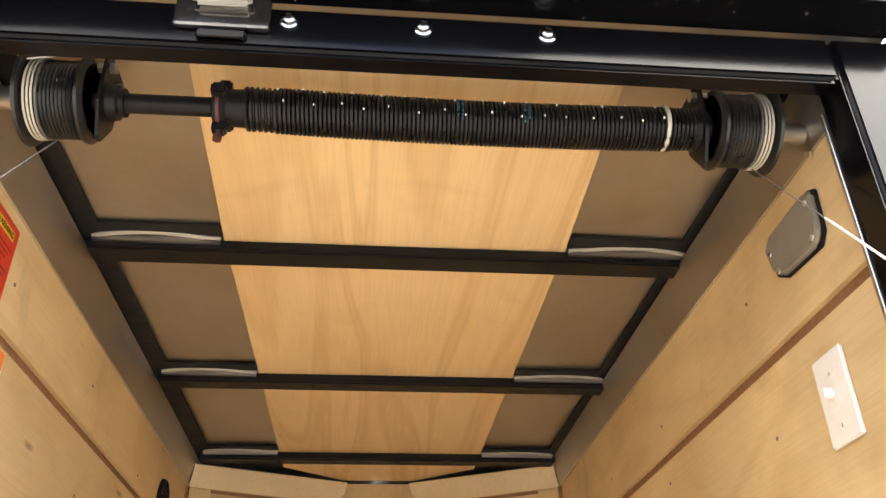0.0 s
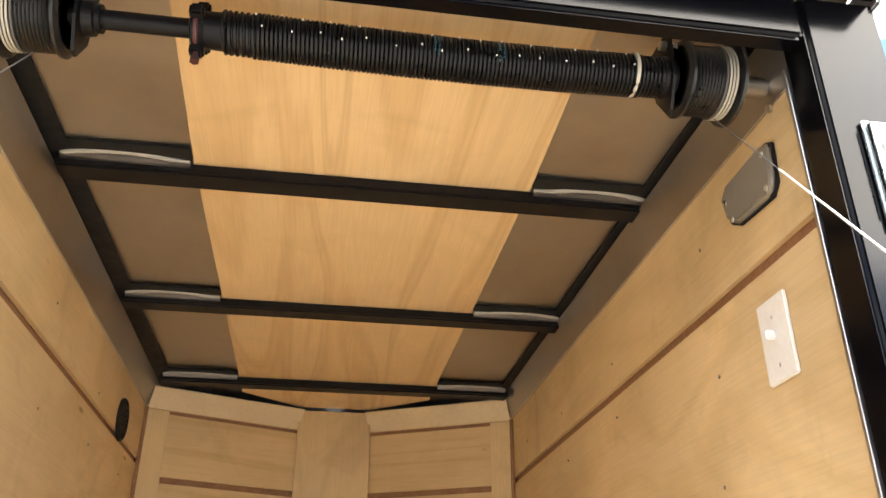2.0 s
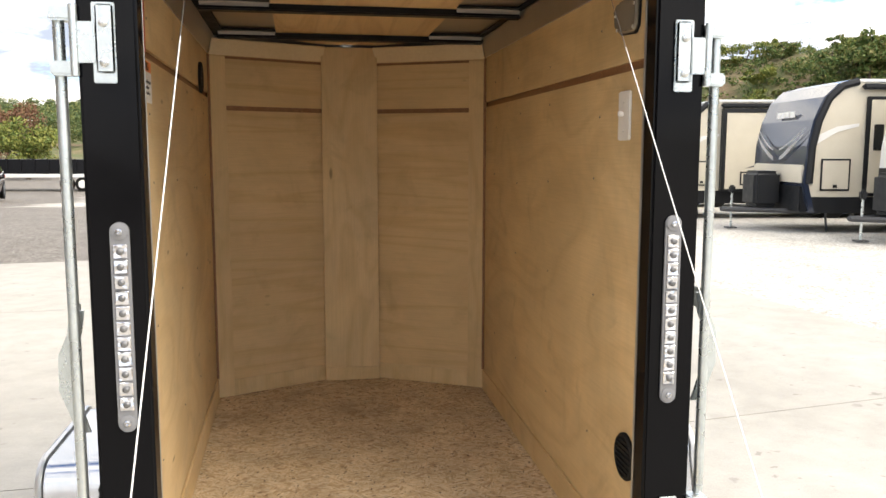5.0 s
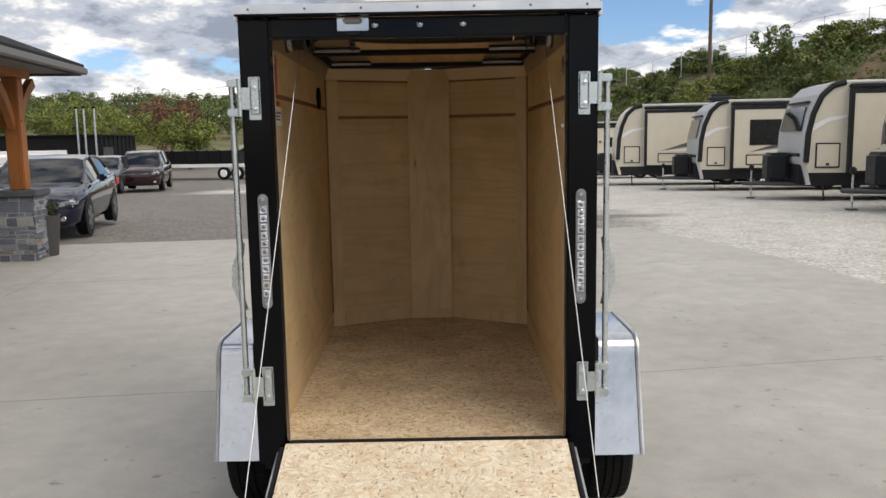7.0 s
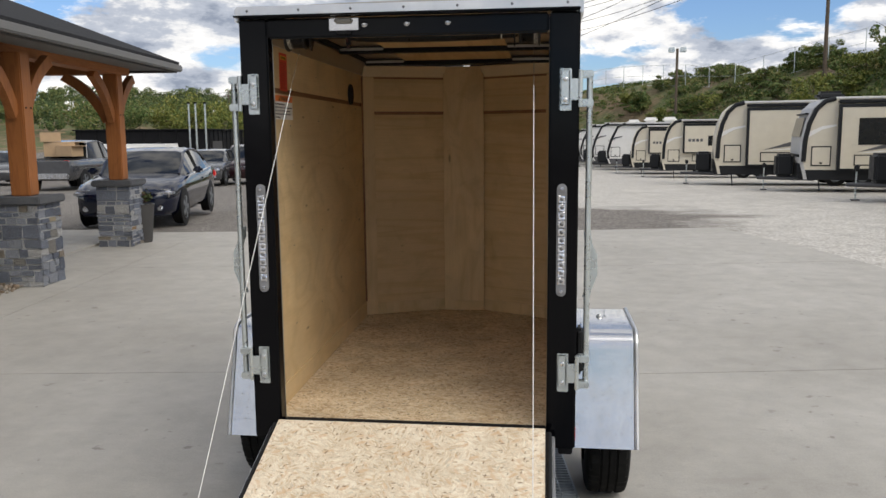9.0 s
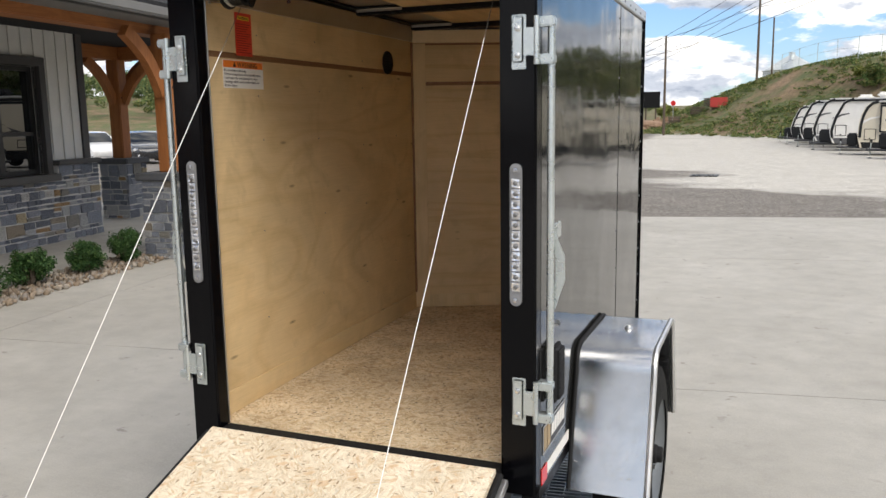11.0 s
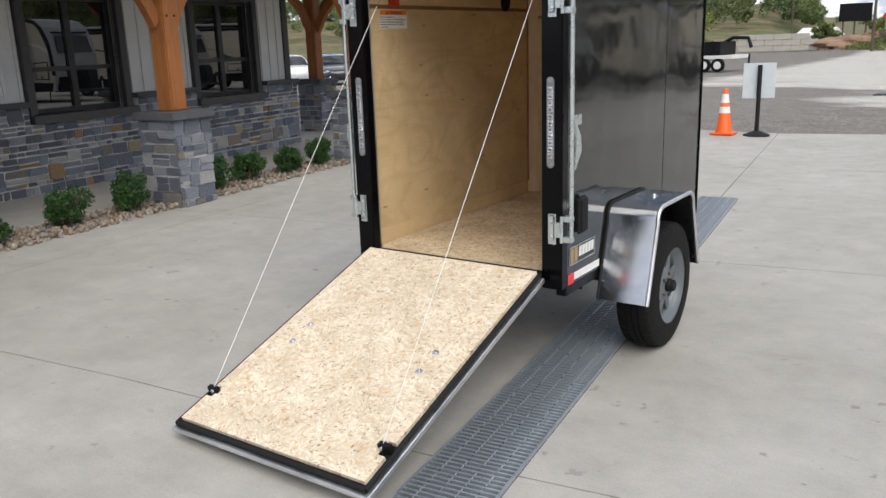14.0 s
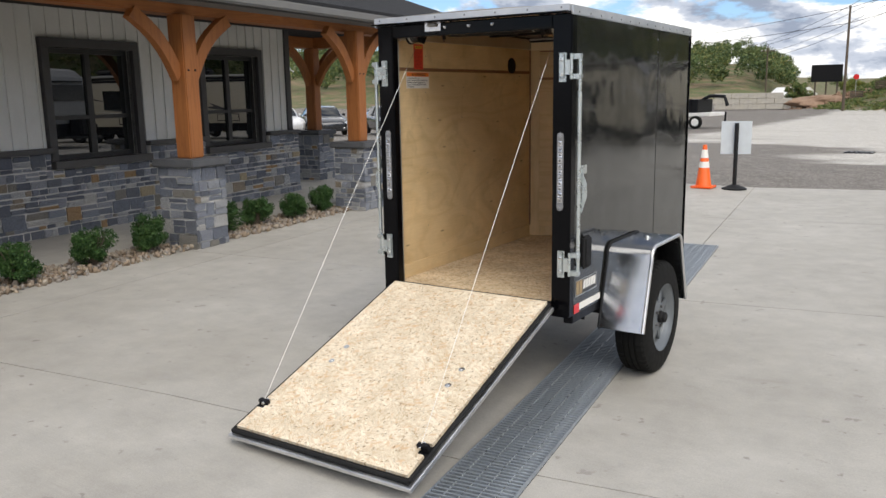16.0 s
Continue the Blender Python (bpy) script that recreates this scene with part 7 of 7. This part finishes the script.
flat = thing("gooseneck_trailer", (-13.3, 46.5, gz(-13.3, 46.5)), "black gooseneck flatbed trailer loaded with another trailer", "trailer", rz=-8)
part("deck", bx(-5.5, 2.0, 0, 2.4, 0.75, 0.95, w=0.02), M_rvwhite, flat, "pale steel deck")
part("load", bx(-5.5, 1.2, 0.1, 2.3, 0.955, 1.75, w=0.03), M_blacksteel, flat, "black trailer carried on the deck")
for k in range(9):
    part("stake", bx(-5.3 + k * 0.75, -5.2 + k * 0.75, 0.02, 0.1, 0.96, 1.78), M_blacksteel, flat, smooth=0)
part("neck", tube(B(), [(0.6, 1.2, 1.5), (1.5, 1.2, 1.95), (2.4, 1.2, 1.9), (2.6, 1.2, 1.35)], 0.11, 8), M_blacksteel, flat, "bent black gooseneck")
for xw in (0.3, 1.15):
    w = part("wheel", lathe(B(), [(0, 0.25), (0.02, 0.39), (0.22, 0.39), (0.24, 0.25), (0.22, 0.22), (0.22, 0)], (xw, 0.12, 0.39), (0, -1, 0), 24), M_tire, flat)
    part("rim", lathe(B(), [(0, 0.23), (0.02, 0.2), (0.01, 0)], (xw, -0.105, 0.39), (0, -1, 0), 20), M_rvwhite, w)
part("jack", tube(B(), [(2.5, 1.2, 0), (2.5, 1.2, 1.0)], 0.06, 8), M_blacksteel, flat)
# concrete block wall along the drive
blocks = thing("block_wall", (-15.0, 92.0, gz(-15.0, 92.0)), "low retaining wall of pale concrete blocks", "retaining wall", rz=14)
M_block = surface("cast_block", (0.36, 0.33, 0.28), (0.50, 0.47, 0.41), 3.0, (0.8, 0.9), 0.0, (0.4, 0.01))
blk = finish(bx(0, 1.75, 0, 0.6, 0, 0.58, w=0.03), "block", M_block)
for row in range(3):
    for k in range(6 - row):
        ob = new("block", blk)
        ob.parent = blocks
        ob.location = (k * 1.78 - (row % 2) * 0.9 - 8.0, 0, row * 0.6)
# grain bin, red bin, pallets, hut behind the bank
silo = thing("grain_bin", (3.6, 128, gz(3.6, 128)), "galvanised round grain bin with a conical roof", "grain bin")
SB = 4.0 - gz(3.6, 128)
part("drum", lathe(B(), [(-2, 3.9)] + [p for k in range(11) for p in ((SB + 0.3 * k, 3.9), (SB + 0.15 + 0.3 * k, 3.84))] + [(SB + 3.3, 3.9)], (0, 0, 0), (0, 0, 1), 40), M_galv, silo, smooth=40)
part("cone_roof", lathe(B(), [(SB + 3.3, 4.05), (SB + 5.3, 0.7), (SB + 5.4, 0.45), (SB + 5.9, 0.42), (SB + 5.9, 0)], (0, 0, 0), (0, 0, 1), 40), M_galv, silo)
redb = thing("red_container", (-3.9, 88.5, gz(-3.9, 88.5)), "small red metal container on the bank", "container")
part("tub", bx(-0.85, 0.85, -0.6, 0.6, 0, 1.0, w=0.05), plain("faded_red", (0.45, 0.04, 0.03), 0.5), redb)
for px, py, r in ((-8.6, 90.5, 10), (-6.2, 90.5, -20), (-4.9, 91.5, 40)):
    pal = thing("pallet_stack", (px, py, gz(px, py)), "stack of weathered wooden pallets", "pallets", rz=r)
    for k in range(5):
        part("pallet", bx(-0.6, 0.6, -0.5, 0.5, k * 0.17, k * 0.17 + 0.12), M_bark, pal, smooth=0)
hut = thing("white_house", (-22, 125, gz(-22, 125)), "low white house beyond the road", "house", rz=-20)
part("wall", bx(-2.4, 2.4, 0, 4, -1, 1.3), M_rvwhite, hut, smooth=0)
q = B()
prism(q, [(-0.3, 1.3), (4.3, 1.3), (2, 2.4)], -2.6, 2.6, "x")
part("roof", q, M_rvwhite, hut, smooth=0)
bb = thing("billboard", (-13.5, 104, 0), "dark back of a roadside billboard", "billboard", rz=10)
part("panel", bx(-1.7, 1.7, 0, 0.2, 2.2, 4.2), M_shed, bb, smooth=0)
for s in (-1.2, 0, 1.2):
    part("leg", tube(B(), [(s, 0.3, gz(-13.5, 104)), (s, 0.3, 4.0)], 0.10, 8), M_bark, bb)
st = thing("stop_sign", (-8.9, 92, gz(-8.9, 92)), "red octagonal road sign on a post", "road sign")
part("post", tube(B(), [(0, 0, 0), (0, 0, 2.4)], 0.04, 8), M_galv, st)
part("plate", lathe(B(), [(0, 0.29), (0.02, 0.29)], (0, -0.05, 2.1), (0, -1, 0), 8), M_redlens, st, smooth=0)

M_earth = surface("red_brown_earth", (0.20, 0.115, 0.07), (0.36, 0.25, 0.17), 1.2, (0.85, 0.95), 0.0, (0.8, 0.08), fine=14.0)
mound = B()
mg = random.Random(21)
MX, MY = -11.6, 93.5
bmesh.ops.create_icosphere(mound, subdivisions=5, radius=1.0)
for v in mound.verts:
    k = 1.0 + 0.35 * noise.noise(v.co * 1.6) + 0.12 * noise.noise(v.co * 5.0)
    v.co = Vector((MX + v.co.x * 4.6 * k, MY + v.co.y * 2.2 * k, gz(MX, MY) - 0.2 + v.co.z * 1.05 * k))
for k in range(260):
    px, py = MX + mg.gauss(0, 2.2), MY - abs(mg.gauss(0, 1.4)) - 0.2
    r = mg.uniform(0.06, 0.22)
    pz = gz(px, py) + mg.uniform(0.0, 1.2) * max(0.0, 1 - abs(px - MX) / 4.5) * max(0.0, 1 - abs(py - MY) / 2.4)
    bmesh.ops.create_icosphere(mound, subdivisions=1, radius=1.0, matrix=Matrix.Translation((px, py, pz)) @ Euler((mg.uniform(0, 3), mg.uniform(0, 3), 0)).to_matrix().to_4x4() @ Matrix.Diagonal((r * 1.5, r, r * 0.7, 1)))
solid("earth_mound", mound, M_earth, "mound of red-brown earth and broken stone", "rubble", kind="stuff", smooth=30)

# ---- poles, wires, fence on the bank ----
def pole(x, y, h, arms=True, r=0.14):
    p = thing("utility_pole", (x, y, gz(x, y) - 0.3), "weathered wooden utility pole", "utility pole", "utility poles")
    part("shaft", tube(B(), [(0, 0, 0), (0, 0, h)], [r, r * 0.7], 10), M_bark, p)
    if arms:
        part("crossarm", bx(-1.2, 1.2, -0.06, 0.06, h - 1.0, h - 0.85), M_bark, p, smooth=0)
        for k in (-1.0, -0.4, 0.4, 1.0):
            part("insulator", tube(B(), [(k, 0, h - 0.85), (k, 0, h - 0.65)], 0.05, 6), M_white, p)
    return Vector((x, y, gz(x, y) - 0.3 + h))


tops = [pole(19.5, 57, 13.0), pole(-0.4, 92, 11.0), pole(-8.8, 83, 10.0, False), pole(1.0, 118, 9.0, False), pole(-60, 150, 9), pole(-30, 150, 9), pole(-46, 120, 9, True), pole(55, 20, 13)]
yard = thing("yard_light", (11.0, 66, gz(11, 66)), "tall pole with twin flood lights", "lamp post")
part("shaft", tube(B(), [(0, 0, 0), (0, 0, 6.8)], 0.11, 10), M_bark, yard)
for s in (-0.45, 0.45):
    part("flood_light", soft(box(B(), s - 0.25, s + 0.25, -0.2, 0.2, 6.5, 6.9), 0.06, 2), M_galv, yard)
for px, py in ((-20.2, 43.2), (-19.7, 43.0), (-19.25, 43.3)):
    yp = thing("steel_pole", (px, py, gz(px, py)), "slim galvanised pole by the workshop", "pole")
    part("shaft", tube(B(), [(0, 0, 0), (0, 0, 4.2)], 0.055, 8), M_galv, yp)
    part("head", bx(-0.09, 0.09, -0.07, 0.07, 4.2, 4.3), M_blacksteel, yp, smooth=0)


def wire(a, b2, sag=1.2, n=14, r=0.022):
    return [a.lerp(b2, k / n) - Vector((0, 0, sag * 4 * (k / n) * (1 - k / n))) for k in range(n + 1)]


lines = thing("overhead_wires", (0, 0, 0), "thin dark overhead power lines", "wires", kind="structure")
for dz, off in ((-0.65, -1.0), (-0.65, 1.0), (-2.2, 0.0), (-3.0, 0.1)):
    o = Vector((off, 0, dz))
    for a, b2 in ((tops[7], tops[0]), (tops[0], tops[1]), (tops[1], Vector((-30, 140, 9)))):
        part("wire", tube(B(), wire(a + o, b2 + o), 0.026, 5), M_blackmatt, lines)
for dz in (-0.2, -1.6):
    part("wire", tube(B(), wire(tops[0] + Vector((0, 0, dz)), tops[2] + Vector((0, 0, dz))), 0.024, 5), M_blackmatt, lines)
    part("wire", tube(B(), wire(tops[2] + Vector((0, 0, dz)), Vector((-70, 130, 9))), 0.024, 5), M_blackmatt, lines)

fence = thing("chain_link_fence", (0, 0, 0), "chain-link fence along the top of the bank", "fence", kind="structure")
fpts = []
for k in range(28):
    t = k / 27
    x, y = 44.0 + (2.0 - 44.0) * t, 20.0 + (92.0 - 20.0) * t
    fpts.append(Vector((x, y, gz(x, y))))
for a in fpts:
    part("fence_post", tube(B(), [a - Vector((0, 0, 0.2)), a + Vector((0, 0, 2.0))], 0.032, 6), M_galv, fence)
for h in (0.1, 1.0, 1.95):
    part("fence_rail", tube(B(), [a + Vector((0, 0, h)) for a in fpts], 0.014, 5), M_galv, fence)

# ---- brush on the bank and the woods ----
rng = np.random.default_rng(11)


def tree(x, y, h, r, mat, name, label, seed, trunk=0.12, per=55, n=26, leaf=0.34):
    g = np.random.default_rng(seed)
    t = thing(name, (x, y, gz(x, y) - 0.1), label, "tree" if h > 2.2 else "bush", "trees and brush")
    bm = B()
    tube(bm, [(0, 0, 0), (g.uniform(-0.1, 0.1) * r, g.uniform(-0.1, 0.1) * r, h * 0.45), (g.uniform(-0.2, 0.2) * r, 0, h * 0.8)], [trunk, trunk * 0.7, trunk * 0.3], 7)
    for k in range(5):
        a = g.uniform(0, 6.28)
        tube(bm, [(0, 0, h * (0.3 + 0.08 * k)), (math.cos(a) * r * 0.4, math.sin(a) * r * 0.4, h * (0.45 + 0.08 * k)), (math.cos(a) * r * 0.75, math.sin(a) * r * 0.75, h * (0.52 + 0.09 * k))], [trunk * 0.45, trunk * 0.3, trunk * 0.12], 5)
    part("trunk", bm, M_bark, t)
    cl = []
    for k in range(n):
        d = g.normal(size=3)
        d /= np.linalg.norm(d)
        q = g.uniform(0.3, 0.95)
        up, wide = (0.60, 0.36) if h > 5 else (0.50, 0.46)
        cl.append((d[0] * r * q, d[1] * r * q, h * up + d[2] * h * wide * q, r * g.uniform(0.16, 0.36), r * g.uniform(0.16, 0.36), h * g.uniform(0.08, 0.16)))
    leaves("crown", mat, cl, g, leaf, per, 0.3, t)
    return t


for k in range(130):
    s = rng.uniform(0.0, 1.0)
    dpt = rng.uniform(3.5, 13.0)
    x, y = 26 + (3.5 - 26) * s + dpt * 0.94, 12 + (74 - 12) * s + dpt * 0.336
    big2 = rng.random() < 0.10
    h = rng.uniform(2.4, 4.2) if big2 else rng.uniform(0.7, 1.9)
    tree(x, y, h, h * (rng.uniform(0.42, 0.6) if big2 else rng.uniform(0.8, 1.3)), M_brush if rng.random() < 0.7 else M_yellowleaf, "bank_tree" if h > 2.2 else "bank_bush", "green brush growing on the weedy bank", 200 + k, 0.05, 90, 24 if big2 else 16, 0.19 if big2 else 0.15)
for x, y, h, r, mt, sd in ((-27, 68, 5.5, 3.4, M_yellowleaf, 1), (-33, 72, 6.5, 4.2, M_yellowleaf, 2), (-21, 66, 5.0, 3.0, M_yellowleaf, 3), (-25.5, 75, 7.0, 3.4, M_rusty, 4), (-38, 66, 7, 4.5, M_brush, 6), (-13, 122, 2.6, 1.7, M_yellowleaf, 7), (-19, 118, 3.4, 2.0, M_brush, 8)):
    tree(x, y, h, r, mt, "lot_tree", "leafy tree beyond the lot", 60 + sd, 0.18, 170, 42, 0.21)

# the far woods: crowns of many clumps on trunks, one mass nobody could count
vs_cl, trunks = [], B()
g = np.random.default_rng(33)
for k in range(780):
    brg = radians(-10.2 - 72 * g.random() ** 1.25 if k < 680 else g.uniform(-12, 70))
    dist = g.uniform(160, 258) if k < 680 else g.uniform(330, 520)
    x, y = dist * math.sin(brg), dist * math.cos(brg)
    h = g.uniform(4.2, 7.4)
    z = gz(x, y)
    for j in range(7):
        d = g.normal(size=3)
        d /= np.linalg.norm(d)
        rr = h * 0.30
        vs_cl.append((x + d[0] * rr, y + d[1] * rr, z + h * 0.62 + d[2] * h * 0.26, rr * g.uniform(0.45, 0.75), rr * g.uniform(0.45, 0.75), h * g.uniform(0.12, 0.2)))
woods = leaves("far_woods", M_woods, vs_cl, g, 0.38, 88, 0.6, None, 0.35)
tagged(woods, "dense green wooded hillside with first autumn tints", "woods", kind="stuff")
grass_g = np.random.default_rng(8)
cl = []
while len(cl) < 9000:
    x, y = grass_g.uniform(-12, 46), grass_g.uniform(10, 105)
    hb = float(bank_z(np.array(x), np.array(y)))
    if hb < 0.12 or noise.noise(Vector((x * 0.16, y * 0.16, 3.0))) < grass_g.uniform(-0.5, 0.25):
        continue
    cl.append((x, y, gz(x, y) + 0.08, grass_g.uniform(0.3, 0.9), grass_g.uniform(0.3, 0.9), grass_g.uniform(0.15, 0.45) if x > 8 or y < 60 else 0.12))
weeds = leaves("bank_weeds", M_brush, cl, grass_g, 0.17, 34, 0.1)
tagged(weeds, "tall green and yellow weeds on the bank", "weeds", kind="stuff")

# ---- stones of the wainscot and piers, one by one ----
stone_meshes = []
sr = random.Random(9)
for k in range(14):
    bm = box(B(), 0, 1, 0, 1, 0, 1)
    for v in bm.verts:
        if v.co.x > 0.5:
            v.co.y += sr.uniform(-0.07, 0.07)
            v.co.z += sr.uniform(-0.10, 0.10)
            v.co.x += sr.uniform(-0.15, 0.12)
    bmesh.ops.subdivide_edges(bm, edges=[e2 for e2 in bm.edges if min(v.co.x for v in e2.verts) > 0.5], cuts=1, use_grid_fill=True)
    for v in bm.verts:
        if v.co.x > 0.6:
            v.co.x += sr.uniform(-0.12, 0.18)
            v.co.y += sr.uniform(-0.02, 0.02)
            v.co.z += sr.uniform(-0.03, 0.03)
    stone_meshes.append(finish(bm, "stone", M_stone, 45))


def courses(length, height, rnd):
    """Random ledge-stone coursing: rows of uneven height, stones of uneven length."""
    out, z = [], 0.0
    while z < height - 0.03:
        h = min(rnd.choice((0.055, 0.075, 0.10, 0.13, 0.16)), height - z)
        if height - z - h < 0.05:
            h = height - z
        x = -rnd.uniform(0, 0.1)
        while x < length - 0.02:
            w = rnd.uniform(0.75, 2.0) * max(h, 0.095)
            x1 = min(x + w, length)
            if length - x1 < 0.07:
                x1 = length
            a = max(x, 0.0)
            if h > 0.10 and rnd.random() < 0.45:
                mid = h * rnd.uniform(0.4, 0.6)
                out.append((a, x1, z, z + mid))
                out.append((a, x1, z + mid, z + h))
            else:
                out.append((a, x1, z, z + h))
            x = x1
        z += h
    return out


def lay(parent, origin, along, normal, length, height, seed, depth=0.036):
    rnd = random.Random(seed)
    along, normal = Vector(along), Vector(normal)
    rot = Matrix((normal, along, Vector((0, 0, 1)))).transposed().to_4x4()
    for a, b2, z0, z1 in courses(length, height, rnd):
        j = rnd.uniform(0.006, 0.010)
        ob = new("stone", rnd.choice(stone_meshes))
        ob.parent = parent
        ob.matrix_local = Matrix.Translation(Vector(origin) + along * (a + j) + Vector((0, 0, z0 + j))) @ rot @ Matrix.Diagonal((depth * rnd.uniform(0.85, 1.15), max(0.02, b2 - a - 2 * j), max(0.02, z1 - z0 - 2 * j), 1))


part("wainscot_mortar", bx(WN, WN + 0.094, -1.5, END + 0.05, WZ, 0.806), M_mortar, office, "mortar of the stone wainscot", 0)
for k, (a, b2) in enumerate(((-1.5, -0.08), (1.45, 2.48), (3.95, END + 0.05))):
    part("wainscot_mortar", bx(WN, WN + 0.094, a, b2, 0.806, 1.0), M_mortar, office, smooth=0)
    lay(office, (WN + 0.073, a, 0.806), (0, 1, 0), (1, 0, 0), b2 - a, 0.194, 70 + k)
lay(office, (WN + 0.073, -1.5, WZ), (0, 1, 0), (1, 0, 0), END + 0.05 + 1.5, 0.806 - WZ, 60)
for k, (pier, (cu0, cn0)) in enumerate(zip(piers, PIERS)):
    if cu0 < -1:
        continue
    lay(pier, (PW - 0.035, 0.0, 0.0), (0, 1, 0), (1, 0, 0), PW, 0.88, 100 + k)
    lay(pier, (PW, 0.035, 0.0), (-1, 0, 0), (0, -1, 0), PW, 0.88, 120 + k)
    if cu0 > 3:
        lay(pier, (0.0, PW - 0.035, 0.0), (1, 0, 0), (0, 1, 0), PW, 0.88, 140 + k)
